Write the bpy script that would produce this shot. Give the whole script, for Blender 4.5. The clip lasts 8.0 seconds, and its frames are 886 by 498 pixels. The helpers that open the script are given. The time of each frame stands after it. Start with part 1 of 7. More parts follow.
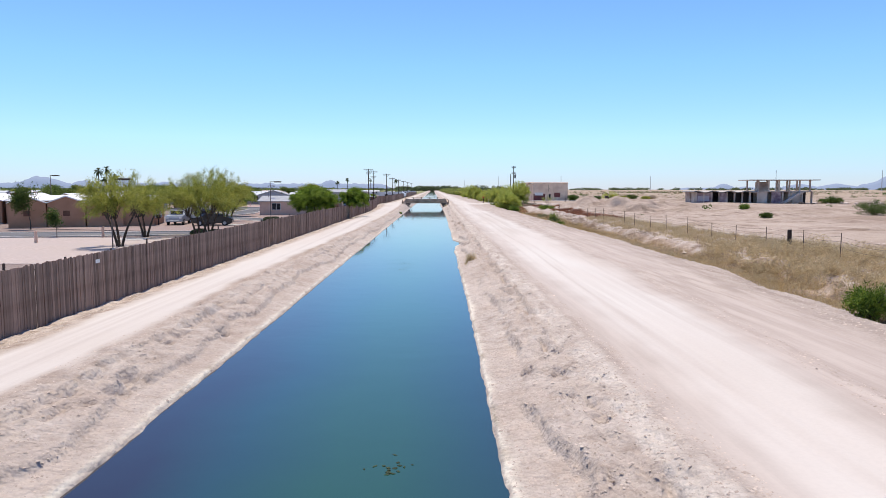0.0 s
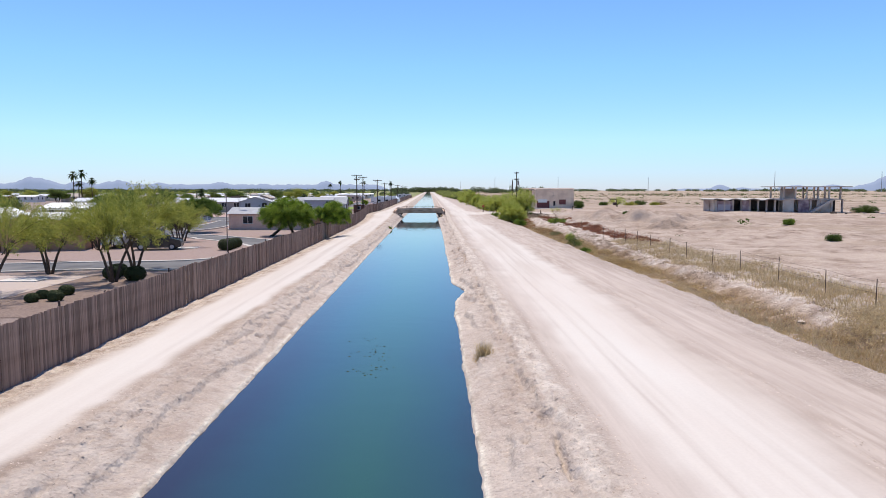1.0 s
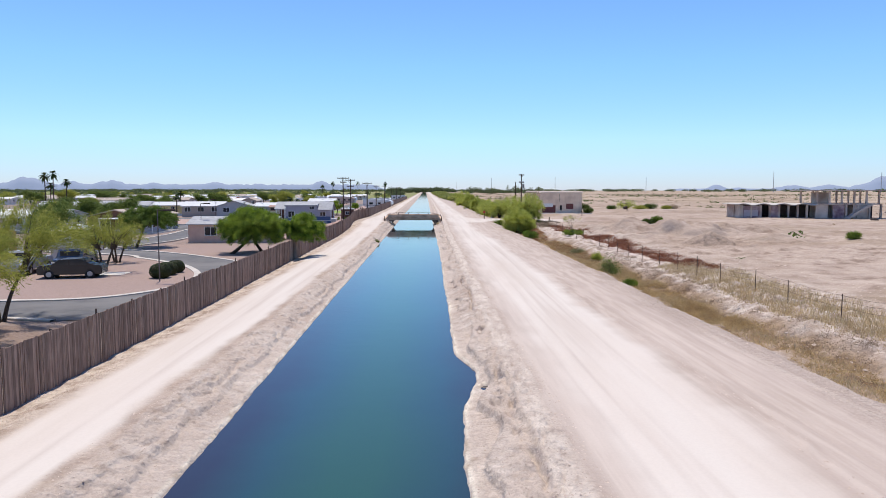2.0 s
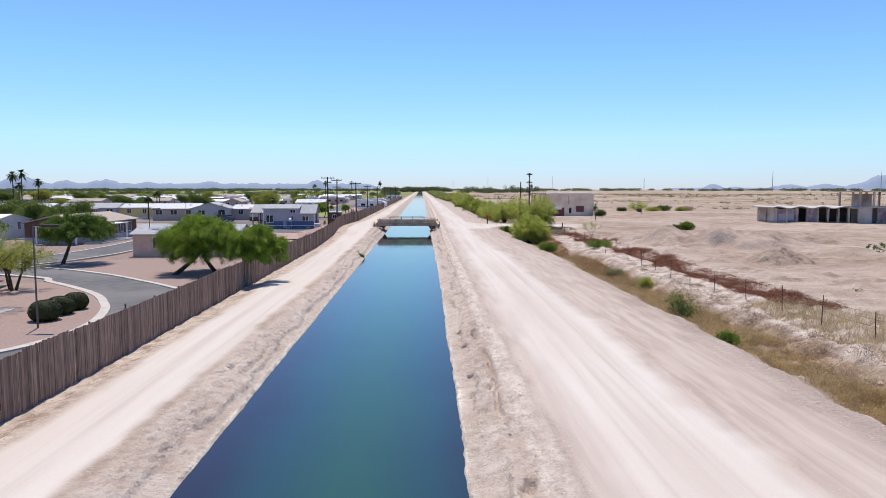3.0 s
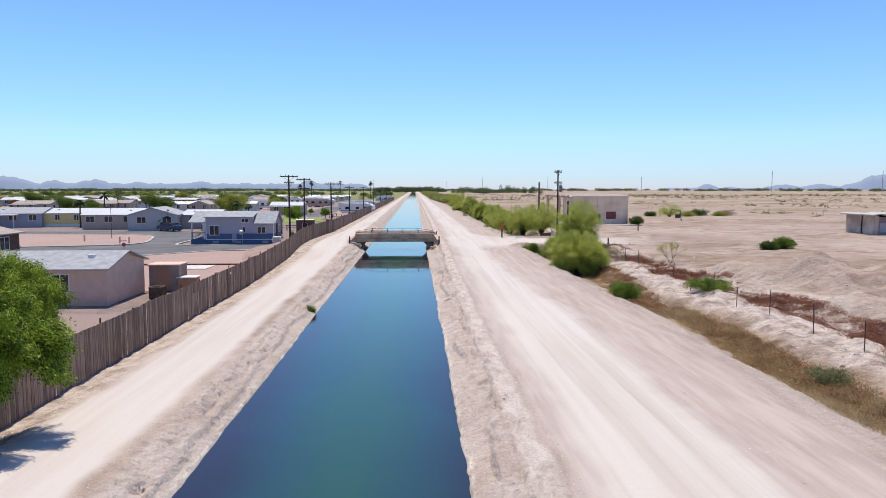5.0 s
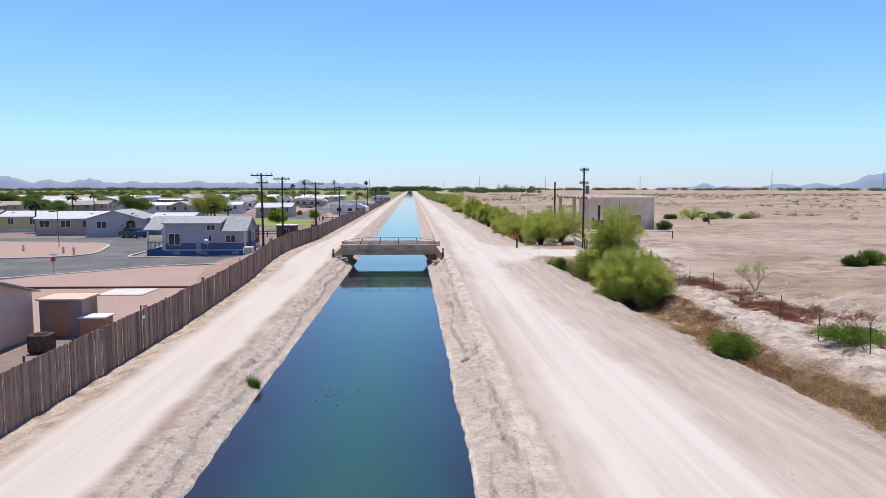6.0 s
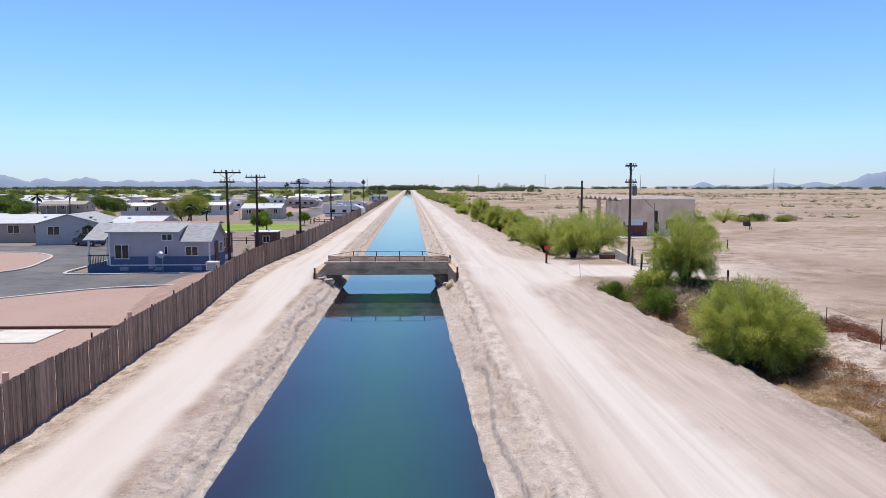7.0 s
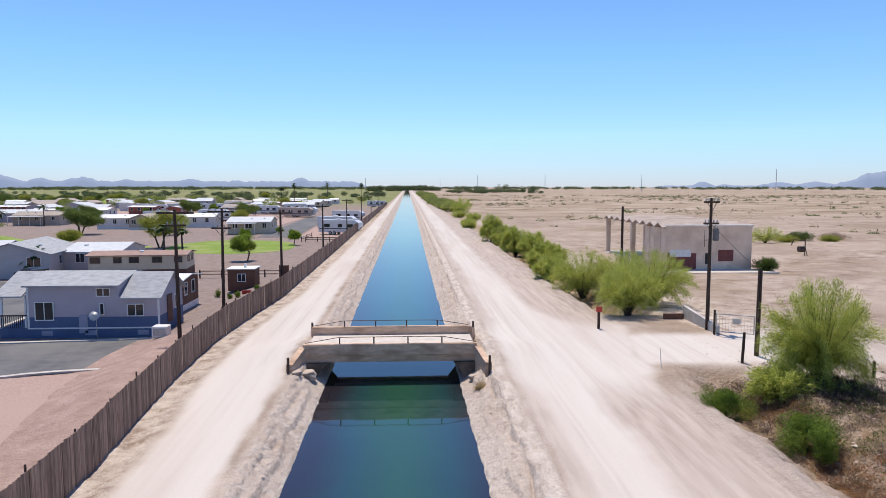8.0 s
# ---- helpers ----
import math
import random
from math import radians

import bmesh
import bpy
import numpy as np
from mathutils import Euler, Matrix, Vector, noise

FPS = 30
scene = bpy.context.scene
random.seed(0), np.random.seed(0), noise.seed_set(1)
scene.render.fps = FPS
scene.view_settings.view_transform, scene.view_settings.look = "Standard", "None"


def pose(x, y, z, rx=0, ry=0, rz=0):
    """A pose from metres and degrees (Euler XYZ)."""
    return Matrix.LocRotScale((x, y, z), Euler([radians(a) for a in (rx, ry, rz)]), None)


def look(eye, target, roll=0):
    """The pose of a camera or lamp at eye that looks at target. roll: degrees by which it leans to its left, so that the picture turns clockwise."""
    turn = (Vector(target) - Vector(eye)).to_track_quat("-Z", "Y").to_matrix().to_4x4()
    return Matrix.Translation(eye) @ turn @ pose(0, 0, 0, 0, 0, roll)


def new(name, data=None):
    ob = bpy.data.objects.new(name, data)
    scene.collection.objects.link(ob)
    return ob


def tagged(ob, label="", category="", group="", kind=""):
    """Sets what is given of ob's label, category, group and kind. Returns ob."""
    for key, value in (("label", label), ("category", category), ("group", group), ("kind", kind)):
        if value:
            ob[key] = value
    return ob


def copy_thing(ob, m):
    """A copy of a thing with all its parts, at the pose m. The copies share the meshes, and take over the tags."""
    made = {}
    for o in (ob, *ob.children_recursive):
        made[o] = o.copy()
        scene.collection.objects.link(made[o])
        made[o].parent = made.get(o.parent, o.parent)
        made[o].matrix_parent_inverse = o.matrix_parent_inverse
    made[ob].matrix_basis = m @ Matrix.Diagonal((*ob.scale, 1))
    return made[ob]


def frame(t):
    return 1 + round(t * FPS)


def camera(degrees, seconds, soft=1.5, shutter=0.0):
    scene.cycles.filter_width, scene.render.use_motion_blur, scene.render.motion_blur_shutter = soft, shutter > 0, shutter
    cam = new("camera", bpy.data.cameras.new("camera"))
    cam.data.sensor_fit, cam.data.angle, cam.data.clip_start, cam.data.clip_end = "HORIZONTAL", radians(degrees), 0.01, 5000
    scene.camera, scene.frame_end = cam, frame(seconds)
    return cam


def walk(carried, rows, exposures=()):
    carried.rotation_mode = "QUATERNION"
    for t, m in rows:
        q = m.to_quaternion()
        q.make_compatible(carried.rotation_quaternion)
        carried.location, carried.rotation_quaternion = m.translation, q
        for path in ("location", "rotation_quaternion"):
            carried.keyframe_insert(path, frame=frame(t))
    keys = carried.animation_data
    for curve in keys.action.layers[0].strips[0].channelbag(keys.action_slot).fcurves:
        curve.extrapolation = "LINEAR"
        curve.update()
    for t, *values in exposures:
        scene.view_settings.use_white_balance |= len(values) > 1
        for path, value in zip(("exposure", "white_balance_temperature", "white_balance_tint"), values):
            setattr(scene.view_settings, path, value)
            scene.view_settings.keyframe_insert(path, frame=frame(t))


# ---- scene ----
# Canal corridor: x to the right, y along the canal, z = 0 on the driveway by the bridge.
cam = camera(65.45, 8.0, soft=0.65)
PATH = [
    (0.0, 0.004, 0.000, 3.227, -0.830, -4.965),
    (0.5, 0.128, 7.328, 3.886, -0.991, -4.943),
    (1.0, 0.263, 14.684, 4.712, -1.153, -4.908),
    (1.5, 0.393, 22.055, 5.188, -1.316, -4.894),
    (3.0, 0.578, 44.541, 5.856, -1.811, -4.990),
    (3.5, 0.606, 51.754, 5.936, -1.959, -4.992),
    (4.0, 0.605, 58.896, 5.991, -2.082, -4.986),
    (4.5, 0.613, 65.975, 6.032, -2.216, -4.981),
    (6.0, 0.437, 87.153, 6.317, -2.656, -5.048),
    (6.5, 0.230, 94.369, 6.367, -2.752, -5.102),
    (7.0, -0.040, 101.577, 6.455, -2.823, -5.148),
    (7.3, -0.246, 105.888, 6.561, -2.864, -5.173),
    (7.5, -0.381, 108.757, 6.894, -2.891, -5.188),
    (7.7, -0.510, 111.624, 7.554, -2.919, -5.203),
    (7.9, -0.649, 114.493, 8.646, -2.947, -5.216),
    (8.0, -0.723, 115.927, 9.214, -2.961, -5.222),]
walk(cam, [(t, pose(x, y, z, 90 + pitch, 0, yaw)) for t, x, y, z, yaw, pitch in PATH], [(0.0, 0.07), (1.5, 0.03), (3.5, 0.0), (8.0, -0.02)])
scene.view_settings.exposure = 0.0

# ---------------------------------------------------------------- world and sun
SUN_EL, SUN_AZ = 72.0, -12.0
world = bpy.data.worlds.new("world")
scene.world = world
world.use_nodes = True
wn = world.node_tree
sky = wn.nodes.new("ShaderNodeTexSky")
sky.sky_type = "NISHITA"
sky.sun_disc = False
sky.sun_elevation = radians(SUN_EL)
sky.sun_rotation = radians(SUN_AZ)
sky.altitude = 300
sky.air_density = 1.0
sky.dust_density = 0.0
sky.ozone_density = 3.0
sky_tint = wn.nodes.new("ShaderNodeMix")
sky_tint.data_type, sky_tint.blend_type = "RGBA", "MULTIPLY"
sky_tint.inputs[0].default_value = 1.0
sky_tint.inputs[7].default_value = (0.84, 0.965, 1.27, 1)
wn.links.new(sky.outputs[0], sky_tint.inputs[6])
# hazier, paler horizon and a clear cyan lower sky
sky_dir = wn.nodes.new("ShaderNodeTexCoord")
sky_xyz = wn.nodes.new("ShaderNodeSeparateXYZ")
wn.links.new(sky_dir.outputs["Generated"], sky_xyz.inputs[0])
sky_ramp = wn.nodes.new("ShaderNodeValToRGB")
for _ in range(3):
    sky_ramp.color_ramp.elements.new(0.5)
for e, (p, c) in zip(sky_ramp.color_ramp.elements, ((0.0, (0.6, 0.63, 0.75)), (0.07, (0.79, 0.86, 0.8)), (0.17, (0.79, 0.92, 0.85)), (0.4, (0.78, 0.82, 0.82)), (1.0, (0.77, 0.75, 0.76)))):
    e.position, e.color = p, (*c, 1)
wn.links.new(sky_xyz.outputs[2], sky_ramp.inputs[0])
sky_haze = wn.nodes.new("ShaderNodeMix")
sky_haze.data_type, sky_haze.blend_type = "RGBA", "MULTIPLY"
sky_haze.inputs[0].default_value = 1.0
wn.links.new(sky_tint.outputs[2], sky_haze.inputs[6])
wn.links.new(sky_ramp.outputs[0], sky_haze.inputs[7])
wn.links.new(sky_haze.outputs[2], wn.nodes["Background"].inputs[0])
wn.nodes["Background"].inputs[1].default_value = 0.151
sun_data = bpy.data.lights.new("sun", "SUN")
sun_data.energy = 4.8
sun_data.angle = radians(0.53)
sun_data.color = (1.0, 0.9, 0.765)
sun = new("sun", sun_data)
_s = Vector((math.sin(radians(SUN_AZ)) * math.cos(radians(SUN_EL)), math.cos(radians(SUN_AZ)) * math.cos(radians(SUN_EL)), math.sin(radians(SUN_EL))))
sun.matrix_world = look(_s * 100, (0, 0, 0))


# ---------------------------------------------------------------- materials
def material(name, c1, c2, scale=3.0, rough=0.8, bump=0.0, c3=None, scale3=0.3, metal=0.0, rand=0.0, island=0.0, stretch=(1, 1, 1), detail=6, spec=0.3, bscale=None):
    """Two-scale noise between colours, with bump and optional variation from piece to piece."""
    m = bpy.data.materials.new(name)
    m.use_nodes = True
    nt = m.node_tree
    b = nt.nodes["Principled BSDF"]
    b.inputs["Roughness"].default_value = rough
    b.inputs["Metallic"].default_value = metal
    b.inputs["Specular IOR Level"].default_value = spec
    tc = nt.nodes.new("ShaderNodeTexCoord")
    mp = nt.nodes.new("ShaderNodeMapping")
    mp.inputs["Scale"].default_value = stretch
    nt.links.new(tc.outputs["Object"], mp.inputs[0])
    n1 = nt.nodes.new("ShaderNodeTexNoise")
    n1.inputs["Scale"].default_value = scale
    n1.inputs["Detail"].default_value = detail
    nt.links.new(mp.outputs[0], n1.inputs[0])
    r1 = nt.nodes.new("ShaderNodeValToRGB")
    r1.color_ramp.elements[0].position, r1.color_ramp.elements[1].position = 0.32, 0.68
    r1.color_ramp.elements[0].color = (*c1, 1)
    r1.color_ramp.elements[1].color = (*c2, 1)
    nt.links.new(n1.outputs[0], r1.inputs[0])
    out = r1.outputs[0]
    if c3:
        n2 = nt.nodes.new("ShaderNodeTexNoise")
        n2.inputs["Scale"].default_value = scale3
        n2.inputs["Detail"].default_value = 4
        nt.links.new(mp.outputs[0], n2.inputs[0])
        r2 = nt.nodes.new("ShaderNodeValToRGB")
        r2.color_ramp.elements[0].position, r2.color_ramp.elements[1].position = 0.45, 0.65
        nt.links.new(n2.outputs[0], r2.inputs[0])
        mx = nt.nodes.new("ShaderNodeMix")
        mx.data_type = "RGBA"
        nt.links.new(r2.outputs[0], mx.inputs[0])
        nt.links.new(out, mx.inputs[6])
        mx.inputs[7].default_value = (*c3, 1)
        out = mx.outputs[2]
    if rand or island:
        src = nt.nodes.new("ShaderNodeObjectInfo") if rand else nt.nodes.new("ShaderNodeNewGeometry")
        sock = src.outputs["Random"] if rand else src.outputs["Random Per Island"]
        amt = rand or island
        mr = nt.nodes.new("ShaderNodeMapRange")
        mr.inputs[3].default_value, mr.inputs[4].default_value = 1 - amt, 1 + amt
        nt.links.new(sock, mr.inputs[0])
        hs = nt.nodes.new("ShaderNodeHueSaturation")
        nt.links.new(mr.outputs[0], hs.inputs["Value"])
        nt.links.new(out, hs.inputs["Color"])
        out = hs.outputs[0]
    nt.links.new(out, b.inputs["Base Color"])
    if bump:
        nb = nt.nodes.new("ShaderNodeTexNoise")
        nb.inputs["Scale"].default_value = bscale or scale * 3
        nb.inputs["Detail"].default_value = 8
        nt.links.new(mp.outputs[0], nb.inputs[0])
        bp = nt.nodes.new("ShaderNodeBump")
        bp.inputs["Strength"].default_value = min(1.0, bump)
        bp.inputs["Distance"].default_value = 0.05 * max(1.0, bump)
        nt.links.new(nb.outputs[0], bp.inputs["Height"])
        nt.links.new(bp.outputs[0], b.inputs["Normal"])
    return m


def leafy(name, c1, c2, trans=0.35):
    """Leaves: diffuse with some light coming through, varied clump by clump."""
    m = bpy.data.materials.new(name)
    m.use_nodes = True
    nt = m.node_tree
    b = nt.nodes["Principled BSDF"]
    b.inputs["Roughness"].default_value = 0.6
    b.inputs["Specular IOR Level"].default_value = 0.25
    g = nt.nodes.new("ShaderNodeNewGeometry")
    r = nt.nodes.new("ShaderNodeValToRGB")
    r.color_ramp.elements[0].color = (*c1, 1)
    r.color_ramp.elements[1].color = (*c2, 1)
    # older and fresher clumps within one crown
    tcl = nt.nodes.new("ShaderNodeTexCoord")
    ncl = nt.nodes.new("ShaderNodeTexNoise")
    ncl.inputs["Scale"].default_value = 1.5
    ncl.inputs["Detail"].default_value = 2
    nt.links.new(tcl.outputs["Object"], ncl.inputs[0])
    mcl = nt.nodes.new("ShaderNodeMapRange")
    mcl.inputs[1].default_value, mcl.inputs[2].default_value = 0.35, 0.65
    mcl.inputs[3].default_value, mcl.inputs[4].default_value = -0.35, 0.35
    nt.links.new(ncl.outputs[0], mcl.inputs[0])
    acl = nt.nodes.new("ShaderNodeMath")
    acl.operation, acl.use_clamp = "ADD", True
    nt.links.new(g.outputs["Random Per Island"], acl.inputs[0])
    nt.links.new(mcl.outputs[0], acl.inputs[1])
    nt.links.new(acl.outputs[0], r.inputs[0])
    nt.links.new(r.outputs[0], b.inputs["Base Color"])
    tr = nt.nodes.new("ShaderNodeBsdfTranslucent")
    nt.links.new(r.outputs[0], tr.inputs[0])
    mx = nt.nodes.new("ShaderNodeMixShader")
    mx.inputs[0].default_value = trans
    nt.links.new(b.outputs[0], mx.inputs[1])
    nt.links.new(tr.outputs[0], mx.inputs[2])
    nt.links.new(mx.outputs[0], nt.nodes["Material Output"].inputs[0])
    return m


CONCRETE = material("weathered_concrete", (0.56, 0.39, 0.275), (0.7, 0.51, 0.375), 2.5, 0.9, 0.3, (0.42, 0.285, 0.195), 0.8, stretch=(1, 1, 3))
# Shade under the bridge, put into the abutments' colour as a darker concrete.
SHADECONC = material("bridge_shade_concrete", (0.13, 0.095, 0.072), (0.22, 0.165, 0.125), 2.0, 0.85, 0.3, (0.08, 0.065, 0.045), 0.8)
DECK = material("dusty_deck", (0.5, 0.45, 0.4), (0.62, 0.56, 0.5), 2.0, 0.9, 0.2)
KERB = material("kerb_concrete", (0.42, 0.39, 0.36), (0.55, 0.52, 0.48), 2.0, 0.9, 0.2)
STEEL = material("rusty_steel", (0.06, 0.045, 0.04), (0.13, 0.09, 0.07), 6.0, 0.7, 0.2, metal=0.3)
GALV = material("galvanised_steel", (0.35, 0.36, 0.37), (0.48, 0.49, 0.5), 6.0, 0.5, 0.0, metal=0.6)
POLEWOOD = material("creosoted_pole", (0.035, 0.022, 0.018), (0.085, 0.055, 0.042), 4.0, 0.85, 0.3, stretch=(6, 6, 0.4))
BARK = material("bark", (0.045, 0.032, 0.025), (0.11, 0.085, 0.065), 8.0, 0.9, 0.4)
SLAT = material("fence_slat", (0.2, 0.13, 0.1), (0.31, 0.212, 0.168), 3.0, 0.85, 0.2, rand=0.36, stretch=(3, 3, 0.6))
SLATJ = material("fence_slat_far", (0.2, 0.13, 0.1), (0.31, 0.212, 0.168), 3.0, 0.85, 0.2, island=0.36, stretch=(3, 3, 0.6))
ASPHALT = material("asphalt", (0.1, 0.1, 0.105), (0.145, 0.145, 0.15), 1.2, 0.9, 0.15, (0.17, 0.165, 0.165), 0.25)
WHITE = material("white_paint", (0.7, 0.69, 0.67), (0.8, 0.79, 0.77), 3.0, 0.5)
GLASSD = material("dark_glass", (0.015, 0.018, 0.022), (0.03, 0.034, 0.04), 0.7, 0.06, spec=0.6)
CANGREY = material("weathered_grey_can", (0.11, 0.11, 0.12), (0.16, 0.16, 0.17), 4.0, 0.6, 0.1)
LAMPST = material("brown_lamp_steel", (0.13, 0.105, 0.095), (0.19, 0.155, 0.14), 4.0, 0.6, 0.1)
CLODSOIL = material("crusted_soil", (0.4, 0.33, 0.28), (0.56, 0.49, 0.43), 4.0, 0.95, 0.6, (0.34, 0.27, 0.22), 1.2)
RUBBER = material("rubber", (0.015, 0.015, 0.015), (0.03, 0.03, 0.03), 5.0, 0.8)
SHINGLE = material("grey_shingle", (0.3, 0.31, 0.33), (0.42, 0.43, 0.45), 2.0, 0.9, 0.3, stretch=(1, 1, 4))
ROOFWHITE = material("white_roof_coating", (0.66, 0.66, 0.65), (0.78, 0.78, 0.77), 1.2, 0.75, 0.1)
BLUEBAND = material("blue_siding", (0.085, 0.125, 0.23), (0.1, 0.145, 0.26), 1.0, 0.7)
LAVENDER = material("grey_siding", (0.42, 0.37, 0.41), (0.47, 0.42, 0.46), 1.0, 0.7, 0.1)
PEACH = material("peach_stucco", (0.68, 0.46, 0.365), (0.76, 0.54, 0.43), 1.5, 0.85, 0.2)
TERRA = material("terracotta_stucco", (0.4, 0.215, 0.13), (0.47, 0.265, 0.17), 0.8, 0.9, 0.2)
BROWN = material("brown_board", (0.13, 0.065, 0.045), (0.17, 0.09, 0.06), 1.5, 0.8, 0.2)
CREAM = material("cream_plaster", (0.74, 0.56, 0.42), (0.84, 0.66, 0.51), 0.9, 0.9, 0.2, (0.62, 0.45, 0.34), 0.35)
RUIN = material("ruin_plaster", (0.5, 0.42, 0.36), (0.66, 0.57, 0.5), 0.7, 0.92, 0.3, (0.36, 0.27, 0.23), 0.3)
RUINP = material("scrawled_plaster", (0.3, 0.21, 0.235), (0.5, 0.41, 0.4), 1.1, 0.92, 0.3, (0.2, 0.12, 0.15), 0.6)
# Near black: dark paint, and the shade inside the ruin's bays and doorways.
DARKIN = material("inside_shade_and_dark_paint", (0.035, 0.028, 0.026), (0.07, 0.055, 0.05), 1.0, 0.95)
GRAF = material("faded_maroon_paint", (0.16, 0.055, 0.05), (0.22, 0.08, 0.07), 3.0, 0.85)
REDPAINT = material("red_paint", (0.45, 0.05, 0.04), (0.5, 0.07, 0.05), 3.0, 0.5)
PALO = leafy("palo_verde_leaves", (0.2, 0.23, 0.04), (0.46, 0.46, 0.1), 0.46)
MESQ = leafy("mesquite_leaves", (0.045, 0.095, 0.01), (0.37, 0.49, 0.05), 0.32)
MESQD = leafy("dark_mesquite_leaves", (0.045, 0.085, 0.014), (0.2, 0.29, 0.045), 0.35)
SHADET = leafy("shade_tree_leaves", (0.06, 0.095, 0.02), (0.24, 0.31, 0.07), 0.35)
CREO = leafy("willow_leaves", (0.26, 0.31, 0.05), (0.6, 0.62, 0.16), 0.48)
SHRUB = leafy("shrub_leaves", (0.04, 0.075, 0.016), (0.13, 0.18, 0.04), 0.48)
GREENB = leafy("saltbush_leaves", (0.06, 0.115, 0.015), (0.27, 0.36, 0.05), 0.35)
DRYG = leafy("dry_grass", (0.42, 0.32, 0.18), (0.68, 0.55, 0.34), 0.48)
REDW = leafy("dry_red_weeds", (0.16, 0.058, 0.038), (0.36, 0.155, 0.085), 0.42)
RUSTW = leafy("rusty_dry_weeds", (0.22, 0.11, 0.055), (0.44, 0.25, 0.12), 0.42)
GOLDB = leafy("golden_dead_weeds", (0.36, 0.255, 0.115), (0.64, 0.48, 0.25), 0.48)
GREYB = leafy("grey_brush", (0.33, 0.25, 0.17), (0.56, 0.45, 0.33), 0.4)
SAGE = leafy("sage_leaves", (0.2, 0.19, 0.09), (0.42, 0.4, 0.2), 0.4)
DEADB = leafy("dead_brown_brush", (0.2, 0.145, 0.1), (0.4, 0.3, 0.22), 0.35)
# Twig litter, darkened to carry the tree shade in its colour.
SHADETWIGS = leafy("twigs_dark_as_shade", (0.05, 0.035, 0.028), (0.12, 0.085, 0.065), 0.15)
CLIPL = leafy("clipped_leaves", (0.022, 0.036, 0.012), (0.07, 0.09, 0.03), 0.2)
PALM = leafy("palm_fronds", (0.025, 0.05, 0.012), (0.08, 0.12, 0.03), 0.2)
FARG = leafy("distant_foliage", (0.07, 0.1, 0.05), (0.17, 0.2, 0.09), 0.48)
FARY = leafy("distant_yellow_foliage", (0.2, 0.24, 0.06), (0.38, 0.4, 0.13), 0.48)
LAWN = material("mown_lawn", (0.13, 0.21, 0.025), (0.23, 0.32, 0.045), 3.0, 0.9, 0.5, (0.26, 0.3, 0.09), 0.2)
REDGRAVEL = material("pink_gravel", (0.34, 0.235, 0.2), (0.44, 0.32, 0.275), 9.0, 0.95, 0.5, (0.4, 0.29, 0.25), 0.25)
MAUVEG = material("mauve_gravel", (0.265, 0.195, 0.172), (0.35, 0.265, 0.235), 9.0, 0.95, 0.5, (0.3, 0.225, 0.2), 0.25)
DUSTROOF = material("dusty_roof", (0.4, 0.33, 0.285), (0.5, 0.425, 0.37), 1.5, 0.95, 0.2, (0.36, 0.29, 0.25), 0.4)
SLABC = material("pale_slab", (0.55, 0.52, 0.48), (0.66, 0.63, 0.58), 1.5, 0.9, 0.1)


# ---------------------------------------------------------------- mesh helpers
def mesh_of(name, verts, faces, mat, smooth=False):
    me = bpy.data.meshes.new(name)
    me.from_pydata([tuple(v) for v in verts], [], [tuple(f) for f in faces])
    if mat:
        me.materials.append(mat)
    if smooth:
        me.polygons.foreach_set("use_smooth", [True] * len(me.polygons))
    me.update()
    return me


def part(name, bm, mat, parent, label="", smooth=False):
    """Links a bmesh, or a (verts, faces) pair, as one mesh object under a thing or a part."""
    if isinstance(bm, tuple):
        me = mesh_of(name, bm[0], bm[1], mat, smooth)
    else:
        me = bpy.data.meshes.new(name)
        bmesh.ops.recalc_face_normals(bm, faces=bm.faces)
        bm.to_mesh(me)
        bm.free()
        me.materials.append(mat)
        if smooth:
            me.polygons.foreach_set("use_smooth", [True] * len(me.polygons))
    ob = new(name, me)
    if parent:
        ob.parent = parent
    return tagged(ob, label)


def thing(name, x, y, z, label, category, group="", rz=0.0, kind=""):
    e = new(name)
    e.empty_display_size = 0.3
    e.matrix_basis = pose(x, y, z, 0, 0, rz)
    return tagged(e, label, category, group, kind)


def box(bm, x0, x1, y0, y1, z0, z1, bev=0.0):
    vs = [bm.verts.new(p) for p in ((x0, y0, z0), (x1, y0, z0), (x1, y1, z0), (x0, y1, z0), (x0, y0, z1), (x1, y0, z1), (x1, y1, z1), (x0, y1, z1))]
    fs = [bm.faces.new([vs[i] for i in f]) for f in ((0, 3, 2, 1), (4, 5, 6, 7), (0, 1, 5, 4), (1, 2, 6, 5), (2, 3, 7, 6), (3, 0, 4, 7))]
    if bev:
        es = list({e for f in fs for e in f.edges})
        bmesh.ops.bevel(bm, geom=es, offset=bev, segments=1, affect="EDGES")
    return bm


def boxes(*args, bev=0.0):
    bm = bmesh.new()
    for a in args:
        box(bm, *a, bev=bev)
    return bm


def prism(bm, outline, axis, a, b):
    """Extrudes a closed outline of (u, v) along x or y from a to b."""
    def at(u, v, w):
        return (w, u, v) if axis == "x" else (u, w, v)
    lo = [bm.verts.new(at(u, v, a)) for u, v in outline]
    hi = [bm.verts.new(at(u, v, b)) for u, v in outline]
    bm.faces.new(lo)
    bm.faces.new(hi[::-1])
    n = len(outline)
    for i in range(n):
        bm.faces.new((lo[i], lo[(i + 1) % n], hi[(i + 1) % n], hi[i]))
    return bm


